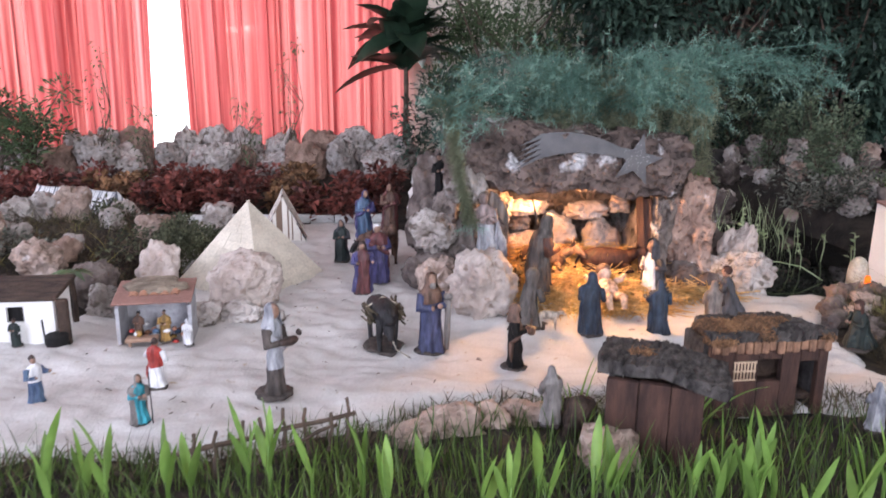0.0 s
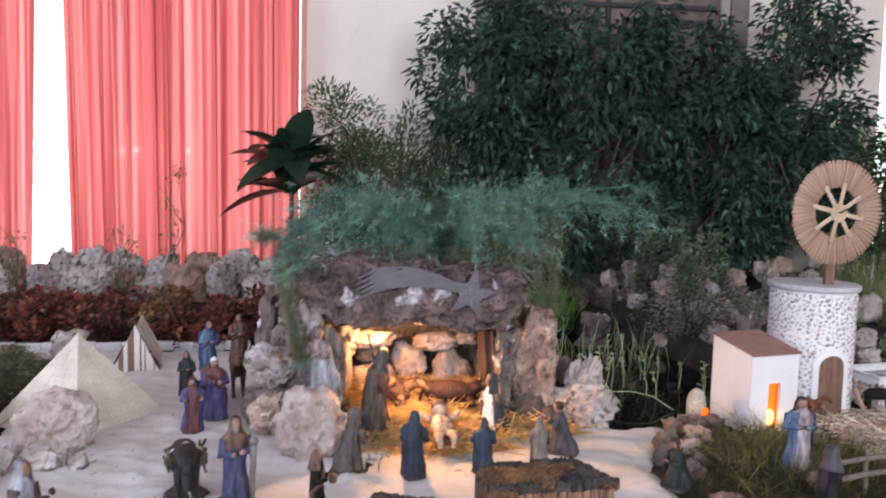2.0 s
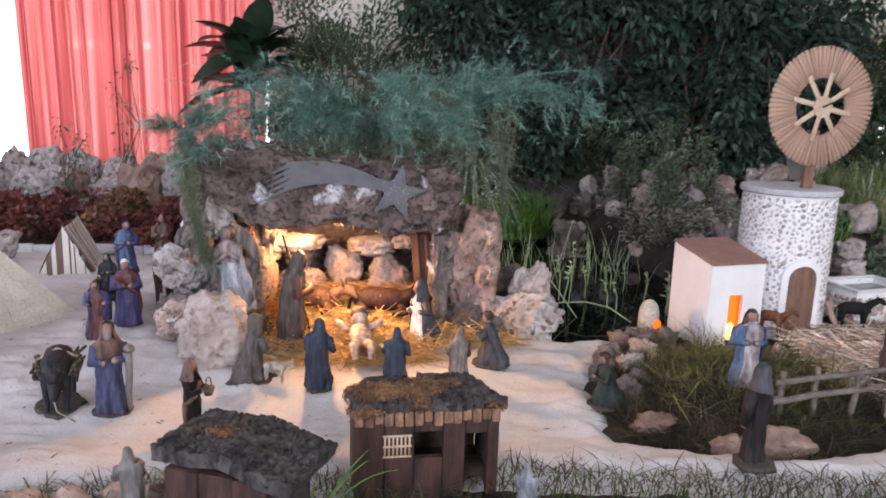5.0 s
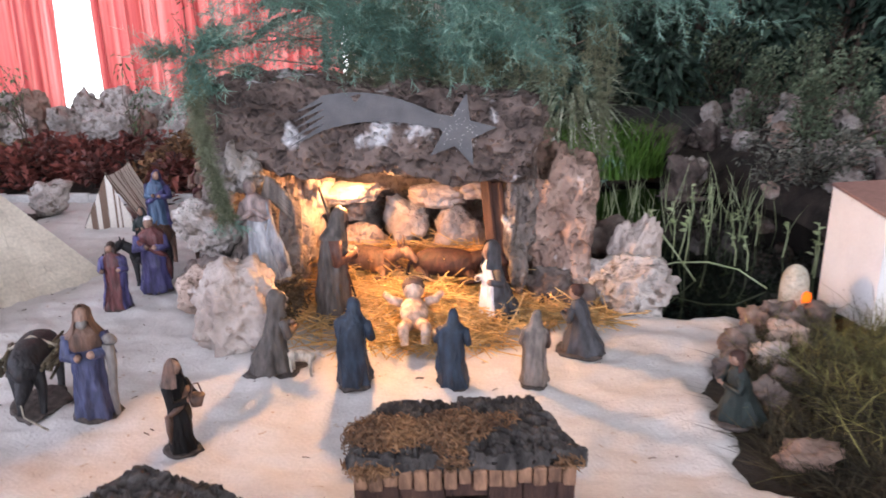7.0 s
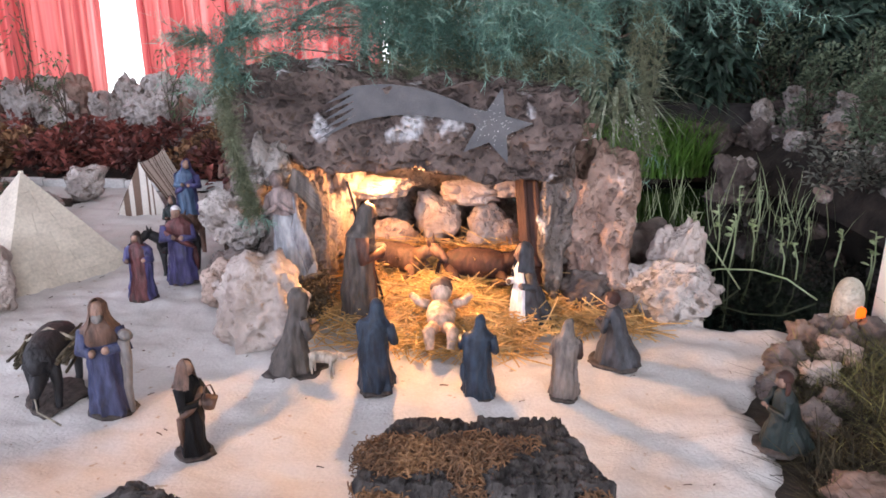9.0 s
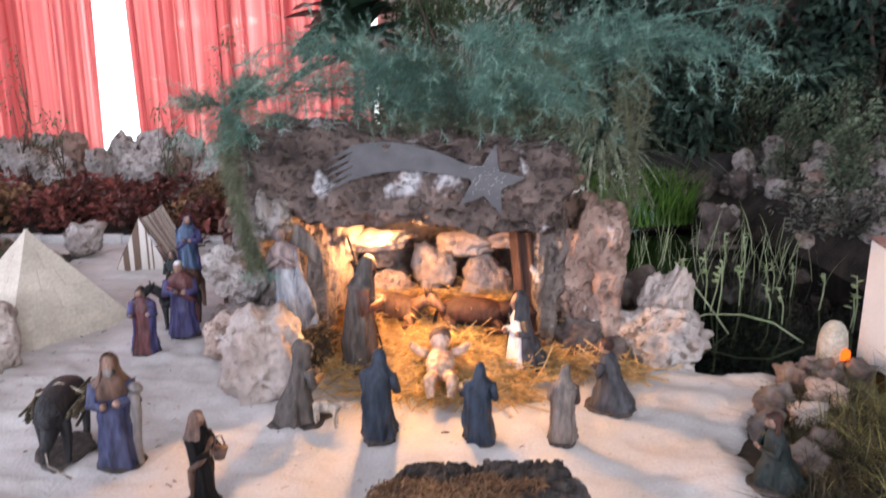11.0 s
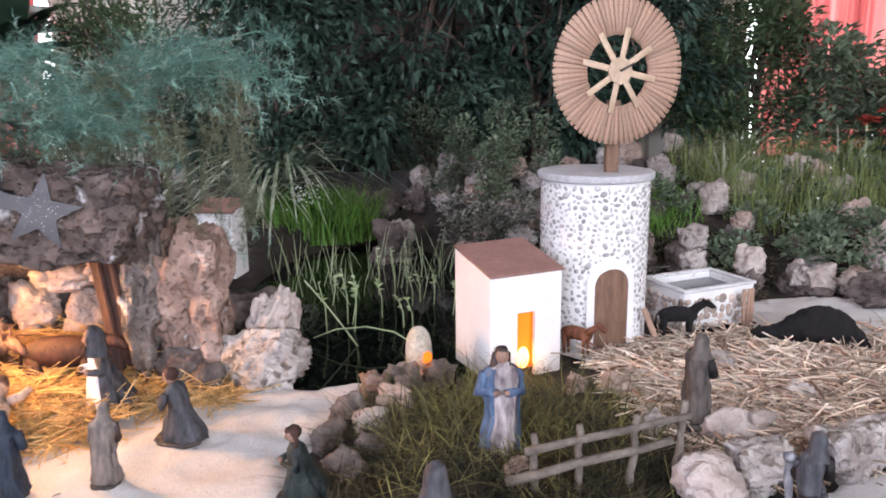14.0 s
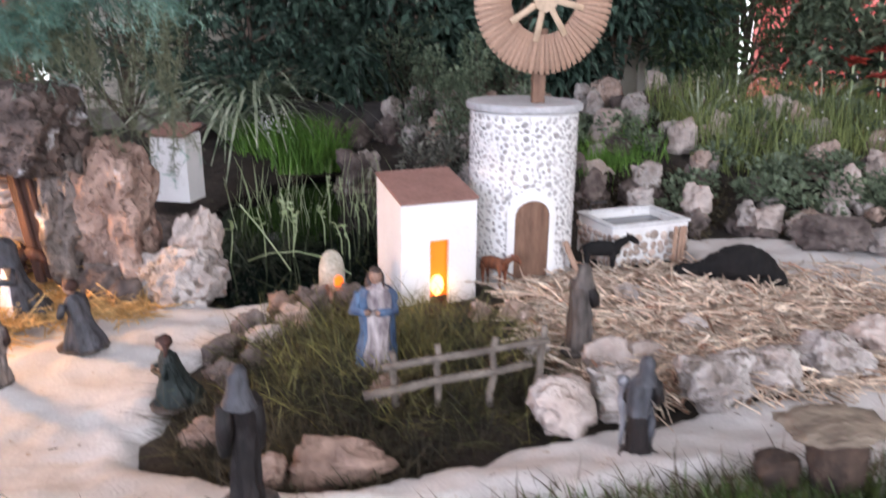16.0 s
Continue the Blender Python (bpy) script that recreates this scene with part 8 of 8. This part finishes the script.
def front_bed(r):
    while True:
        x, y = r.uniform(-1.9, 3.0), r.uniform(0.97, 1.62)
        d = inside(SANDPOLY, x, y)
        if d > 0.0 or (0.30 < x < 0.52 and 1.20 < y < 1.38) or (0.53 < x < 0.84 and 1.45 < y < 1.62):
            continue
        return x, y, soil_z(x, y), (0.55 if y > 1.3 else 0.8)


grass("wheat_grass", "bed of thin green wheat grass along the front", GRASS, 4200, front_bed, (0.05, 0.14), 0.0034, 5)


def front_right(r):
    while True:
        x, y = r.uniform(1.7, 3.0), r.uniform(1.25, 1.62)
        if inside(SANDPOLY, x, y) < -0.01:
            return x, y, soil_z(x, y), 1.0


grass("wheat_grass", "thick olive-green grass along the front path", GRASS, 4600, front_right, (0.03, 0.085), 0.0045, 25)


def front_rim(r):
    while True:
        x, y = r.uniform(-1.6, 1.0), r.uniform(0.97, 1.22)
        if inside(SANDPOLY, x, y) < -0.02:
            return x, y, soil_z(x, y), 1.0


grass("wheat_grass", "thick young grass at the foot of the seedlings", GRASS, 1500, front_rim, (0.03, 0.09), 0.004, 27)


def moss_rim(r):
    while True:
        x, y = r.uniform(-1.5, 2.6), r.uniform(1.08, 1.66)
        if -0.09 < inside(SANDPOLY, x, y) < 0.015 and y < 1.66:
            return x, y, max(soil_z(x, y), sand_z(y, x) - 0.015), 1.0


grass("rim_moss", "ragged brown moss between sand and grass", MOSS, 4200, moss_rim, (0.02, 0.055), 0.003, 28, 1.1, "moss", 0.8)


def thatch(r):
    x, y, z, k = front_bed(r)
    return x, y, z, 0.5


grass("dry_grass", "dry brown grass and moss among the green blades", MOSS, 3000, thatch, (0.03, 0.09), 0.003, 6, 0.9, lean=0.5)


def maize(seed):
    r = random.Random(seed)
    s = Soup()
    h = r.uniform(0.06, 0.1)
    s.tube([(0, 0, -0.01), (0.002, 0, h * 0.6), (0, 0.002, h)], [0.0035, 0.003, 0.002], 6)
    for i in range(r.choice((3, 4))):
        a = i * 2.6 + r.uniform(-0.4, 0.4)
        s.leaf((0, 0, h * (0.35 + 0.2 * i)), (math.cos(a) * 0.27, math.sin(a) * 0.27, 1), r.uniform(0.08, 0.13), r.uniform(0.012, 0.021), 0, r.uniform(0.0, 0.25), 0.35, 6)
    return thing("maize_seedling", s, MAIZE, "fresh green maize seedling with broad upright leaves", "seedling", "maize seedlings along the front", smooth=True, at=pose(0, 1.0, 0))


kinds = [maize(i) for i in range(6)]
r = random.Random(77)
spots = [(-0.62 + 0.062 * i + r.uniform(-0.03, 0.03), r.uniform(0.97, 1.08)) for i in range(22)] + [(0.44 + 0.04 * i, r.uniform(0.99, 1.08)) for i in range(4)] + \
        [(0.15, 1.02), (0.27, 1.06), (0.78, 1.02), (0.86, 1.1), (0.72, 1.07), (-0.85, 1.0), (-1.0, 0.99), (1.75, 1.1), (2.0, 1.12), (2.3, 1.15), (1.2, 1.02)]
for i, (x, y) in enumerate(spots):
    m = pose(x, y, soil_z(x, y), 0, 0, r.uniform(0, 360))
    if i < 6:
        kinds[i].matrix_world = m
    else:
        copy_thing(kinds[i % 6], m)


def pond_edge(r):
    while True:
        a, q = r.uniform(0, 6.283), r.uniform(0.2, 1.1)
        x, y = 1.22 + 0.24 * q * math.cos(a), 4.32 + 0.12 * q * math.sin(a)
        return x, y, -0.01, 1.0


grass("pond_grass", "bright green grass growing at the back of the pond", PONDGRASS, 1100, pond_edge, (0.14, 0.34), 0.009, 7, 0.5)


def pond_water(r):
    return r.uniform(1.02, 1.75), r.uniform(3.3, 3.9), -0.06, 1.0


grass("reed", "thin pale stems standing in the black water", CRESS, 120, pond_water, (0.10, 0.26), 0.004, 8, 0.3)


def cress(x, y, h, seed):
    r = random.Random(seed)
    s = Soup()
    lean = (r.uniform(-0.12, 0.12), r.uniform(-0.08, 0.08))
    top = Vector((lean[0] * h * 2, lean[1] * h, h))
    s.tube([(0, 0, -0.06), top * 0.5 + Vector((0.008, 0, 0)), top], [0.0026, 0.0022, 0.0016], 6)
    for i in range(9):
        t = r.uniform(0.6, 1.0)
        a = r.uniform(0, 6.28)
        s.leaf(top * t, (math.cos(a), math.sin(a), 0.5), r.uniform(0.014, 0.028), r.uniform(0.008, 0.014), 0, 0.2, 0.2, 3)
    return thing("water_cress", s, CRESS, "leafy pale green stem rising from the pond", "water plant", "stems in the pond", smooth=True, at=pose(x, y, -0.045))


r = random.Random(31)
for i in range(17):
    cress(r.uniform(1.1, 1.68), r.uniform(2.9, 3.45), r.uniform(0.10, 0.2), i)
s = Soup()
s.tube([(1.16, 2.95, 0.15), (1.22, 2.92, 0.08), (1.28, 2.89, 0.0), (1.33, 2.86, -0.07)], 0.0025, 6)
thing("fallen_stem", s, CRESS, "pale stem slanting into the pond", "water plant", "stems in the pond", smooth=True)
s = Soup()
s.tube([(1.18, 2.9, -0.02), (1.25, 2.88, 0.01), (1.34, 2.85, 0.022), (1.42, 2.82, 0.01), (1.5, 2.8, -0.04)], 0.0024, 6)
thing("fallen_stem", s, CRESS, "pale stem lying across the pond", "water plant", "stems in the pond", smooth=True)


def mound(r):
    while True:
        x, y = r.gauss(1.58, 0.17), r.gauss(2.1, 0.15)
        if 1.24 < x < 1.92 and 1.77 < y < 2.48:
            return x, y, soil_z(x, y) - 0.004, 1.0


grass("mound_grass", "long olive-green grass matted over a mound", MOUNDGRASS, 2700, mound, (0.05, 0.15), 0.0028, 9, 1.1, lean=0.9)


def mound_front(r):
    while True:
        x, y = r.uniform(1.17, 1.9), r.uniform(1.66, 2.42)
        if inside(SANDPOLY, x, y) < -0.02 and (y < 2.02 or 1.24 < x < 1.42) and not (x > 1.55 and y < 1.85 and r.random() < 0.6):
            return x, y, soil_z(x, y) - 0.004, 1.0


grass("mound_moss", "dark brown-olive moss hanging down the mound", DARKMOSS, 8200, mound_front, (0.03, 0.095), 0.0026, 29, 1.2, lean=0.9)


def left_bank(r):
    while True:
        x, y = r.uniform(-2.3, -0.84), r.uniform(2.3, 3.5)
        if inside(SANDPOLY, x, y) < 0.02:
            return x, y, soil_z(x, y) - 0.003, 1.0


grass("bank_moss", "dull brown-green moss and dry grass on a bank", MOSS, 7000, left_bank, (0.03, 0.10), 0.0028, 10, 1.0, "moss", 0.8)


def left_weeds(r):
    x, y, z, k = left_bank(r)
    return x, y, z, 1.3


grass("bank_weed", "dark green weeds growing through the moss", MOUNDGRASS, 700, left_weeds, (0.03, 0.09), 0.004, 11, 0.9, "moss", 0.8)

for k, (x, y, z) in enumerate(((-1.45, 3.05, 0.1), (-1.75, 2.75, 0.1), (-1.2, 2.95, 0.08), (-1.95, 3.15, 0.1), (-1.1, 2.6, 0.08), (-1.55, 2.55, 0.1))):
    cs = [(x + rl.uniform(-0.12, 0.12), y + rl.uniform(-0.1, 0.1), z + rl.uniform(-0.02, 0.06)) for _ in range(6)]
    shrub("bank_shrub", "scrubby grey-brown shrub on the mossy bank", "bush", cs, (0.06, 0.06, 0.05), 420, (0.026, 0.012), GREYSHRUB if k % 2 else GREENMOSS, 120 + k, (x, y, z - 0.04), TWIG, group="shrubs on the mossy bank", bias=(0, -0.1, 0.4))
cs = [(0.17 + rl.uniform(-0.05, 0.06), 2.36 + rl.uniform(-0.06, 0.05), rl.uniform(0.01, 0.10)) for _ in range(12)]
shrub("cave_moss", "dark brown moss below the pale figurines", "moss", cs, (0.04, 0.04, 0.03), 2200, (0.016, 0.006), MOSS, 131, bias=(0, 0, 0.4))
# dark mossy hump before the tents
cs = [(-0.93 + rl.uniform(-0.1, 0.12), 2.75 + rl.uniform(-0.2, 0.2), 0.05 + rl.uniform(0, 0.11)) for _ in range(12)]
shrub("moss_hump", "dark olive hump of moss and twigs on the bank", "moss", cs, (0.07, 0.07, 0.05), 3600, (0.02, 0.008), GREENMOSS, 23, bias=(0, 0, 0.4))
# red-leaved plants behind the white edging
for i in range(11):
    x = -2.7 + 0.235 * i
    cs = [(x + rl.uniform(-0.13, 0.13), rl.uniform(3.62, 4.35), rl.uniform(0.03, 0.17)) for _ in range(18)]
    shrub("red_plant", "low plant with dark red and rust-brown leaves", "plant", cs, (0.06, 0.07, 0.05), 640, (0.048, 0.032), REDLEAF if i % 4 else BROWNMOSS, 40 + i, group="red plants along the edging", bias=(0, -0.2, 0.5))
# shrubs at the far left
cs = [(rl.uniform(-2.75, -2.15), rl.uniform(4.1, 4.5), rl.uniform(0.25, 0.62)) for _ in range(22)]
shrub("left_shrub", "green shrub with narrow leaves before the curtain", "bush", cs, (0.09, 0.09, 0.1), 1700, (0.06, 0.012), BUSHLEAF, 61, (-2.45, 4.35, 0.1), TWIG, bias=(0, -0.1, 0.4))
for k, (x, y, h) in enumerate(((-2.05, 4.45, 0.72), (-0.92, 4.55, 0.75), (-1.7, 4.2, 0.4), (-2.6, 4.3, 0.6), (-1.15, 4.35, 0.42))):
    cs = [(x + rl.uniform(-0.05, 0.05), y, 0.15 + h * t / 9) for t in range(10)]
    shrub("thin_sapling", "thin twiggy sapling with few small leaves", "sapling", cs, (0.05, 0.05, 0.05), 110, (0.03, 0.012), BUSHLEAF, 70 + k, (x, y, 0.08), TWIG, group="saplings before the curtains")
# grey shrub behind the tower, garden greenery at the right
cs = [(rl.uniform(1.72, 2.45), rl.uniform(3.4, 4.35), 0.10 + rl.uniform(0.04, 0.20)) for _ in range(34)]
shrub("grey_shrub", "grey-green twiggy shrub among garden rocks", "bush", cs, (0.08, 0.08, 0.07), 2600, (0.034, 0.016), GREYSHRUB, 81, (2.05, 3.9, 0.1), TWIG, bias=(0, -0.1, 0.4))
for k, (x, y, h) in enumerate(((1.92, 4.55, 0.46), (2.25, 4.6, 0.48), (2.12, 4.4, 0.40), (1.78, 4.6, 0.42), (1.62, 4.62, 0.38), (1.38, 4.66, 0.30), (1.85, 4.2, 0.32), (2.05, 4.05, 0.30), (2.3, 4.25, 0.36), (1.95, 3.8, 0.24))):
    cs = [(x + rl.uniform(-0.05, 0.05), y + rl.uniform(-0.04, 0.04), 0.22 + h * t / 9) for t in range(10)]
    shrub("boxwood_sprig", "upright sprig with small round dark leaves", "sapling", cs, (0.07, 0.06, 0.05), 620, (0.030, 0.016), GREYLEAF, 90 + k, (x, y, 0.2), TWIG, group="sprigs behind the pond", bias=(0, -0.1, 0.5))
cs = [(rl.uniform(2.5, 4.3), rl.uniform(3.1, 4.3), 0.0) for _ in range(46)]
cs = sorted((x, y, soil_z(x, y) + rl.uniform(0.02, 0.10)) for x, y, _ in cs)
for k in range(9):
    shrub("garden_plant", "low green plant between garden rocks", "plant", cs[5 * k:5 * k + 5], (0.10, 0.10, 0.05), 760, (0.036, 0.019), GREYLEAF, 820 + k, group="low plants of the rock garden", bias=(0, -0.1, 0.6))


# dark leaves set between the rocks for the black shadows in the gaps
cs = [(rl.uniform(2.25, 4.1), rl.uniform(2.98, 3.9), 0.0) for _ in range(60)]
cs = [(x, y, soil_z(x, y) + rl.uniform(0.0, 0.05)) for x, y, _ in cs]
shrub("dark_moss", "black-brown leaf clumps standing in for shadow between garden rocks", "moss", cs, (0.09, 0.07, 0.03), 7000, (0.022, 0.010), DARKMOSS, 83, bias=(0, 0, 0.4))


def right_meadow(r):
    while True:
        x, y = r.uniform(3.0, 4.6), r.uniform(3.55, 4.4)
        return x, y, soil_z(x, y), 1.0


grass("meadow_grass", "soft green stems with tiny pale flowers", MEADOW, 3400, right_meadow, (0.10, 0.28), 0.005, 12, 0.25)


def right_tufts(r):
    x, y = r.gauss(2.60, 0.13), r.gauss(3.82, 0.10)
    return x, y, soil_z(x, y), 1.0


grass("bright_tuft", "tuft of bright fresh green grass among rocks", PONDGRASS, 1300, right_tufts, (0.05, 0.13), 0.004, 13, 0.6)
fl = Soup()
r = random.Random(9)
for _ in range(40):
    x, y = r.uniform(3.1, 4.4), r.uniform(3.6, 4.4)
    fl.ball((x, y, soil_z(x, y) + r.uniform(0.12, 0.26)), 0.005, 0, 6, 4)
for _ in range(60):
    fl.ball((1.14 + r.gauss(0, 0.035), 4.2 + r.gauss(0, 0.04), 0.24 + r.gauss(0, 0.03)), 0.0045, 0, 5, 4)
thing("tiny_flowers", fl, FLOWER, "tiny white flowers over the grass", "flower", kind="stuff")


def poinsettia(x, y, z, k):
    r = random.Random(int(x * 100))
    e = empty("poinsettia", pose(x, y, z), "red poinsettia with dark green leaves", "flower", "red flowers before the curtain")
    s = Soup()
    s.tube([(0, 0, -0.3), (0.01, 0, -0.1), (0, 0, 0)], 0.006, 6)
    part("stem", s, CRESS, e)
    for i in range(14):
        a = i * 2.4
        s = Soup()
        s.leaf((0, 0, 0.005 * (i % 3)), (math.cos(a), math.sin(a) - 0.3, r.uniform(0.0, 0.6)), 0.10 * k * r.uniform(0.7, 1.1), 0.045 * k, 0, 0.2, 0.2, 4)
        part("bract", s, POINSETTIA, e, smooth=True)
    for i in range(8):
        a = i * 2.4 + 1
        s = Soup()
        s.leaf((0, 0, -0.05), (math.cos(a), math.sin(a), 0.0), 0.13 * k, 0.055 * k, 0, 0.3, 0.2, 4)
        part("leaf", s, DARKLEAF, e, smooth=True)


for x, y, z, k in ((4.0, 4.15, 0.52, 0.9), (4.18, 4.2, 0.58, 0.9), (4.1, 4.05, 0.46, 0.85)):
    poinsettia(x, y, z, k)
# small model palm behind the stall
s = Soup()
s.tube([(0, 0, 0), (0.004, 0, 0.07), (0, 0, 0.155)], [0.009, 0.007, 0.006], 8, 1)
for i in range(12):
    a = i * 2.4
    s.leaf((0, 0, 0.152), (math.cos(a), math.sin(a), 0.5), 0.075, 0.018, 0, 0.6, 0.3, 4)
thing("toy_palm", s, [BUSHLEAF, BARK], "small model palm tree with dark green fronds", "model palm", at=pose(-1.05, 2.0, 0.03), smooth=True)


# bits of bark and chaff lying on the sand
deb = Soup()
r = random.Random(50)
n = 0
while n < 170:
    x, y = r.uniform(-1.1, 2.4), r.uniform(1.25, 3.3)
    if inside(SANDPOLY, x, y) < 0.05:
        continue
    a, L = r.uniform(0, 6.28), r.uniform(0.002, 0.011)
    z = sand_fn(SANDPOLY)(x, y) + 0.001
    deb.tube([(x - L * math.cos(a), y - L * math.sin(a), z), (x, y, z + 0.001), (x + L * math.cos(a), y + L * math.sin(a), z)], r.uniform(0.0006, 0.0014), 4)
    n += 1
thing("chaff", deb, TWIG, "tiny bits of bark and chaff on the sand", "litter", kind="stuff")
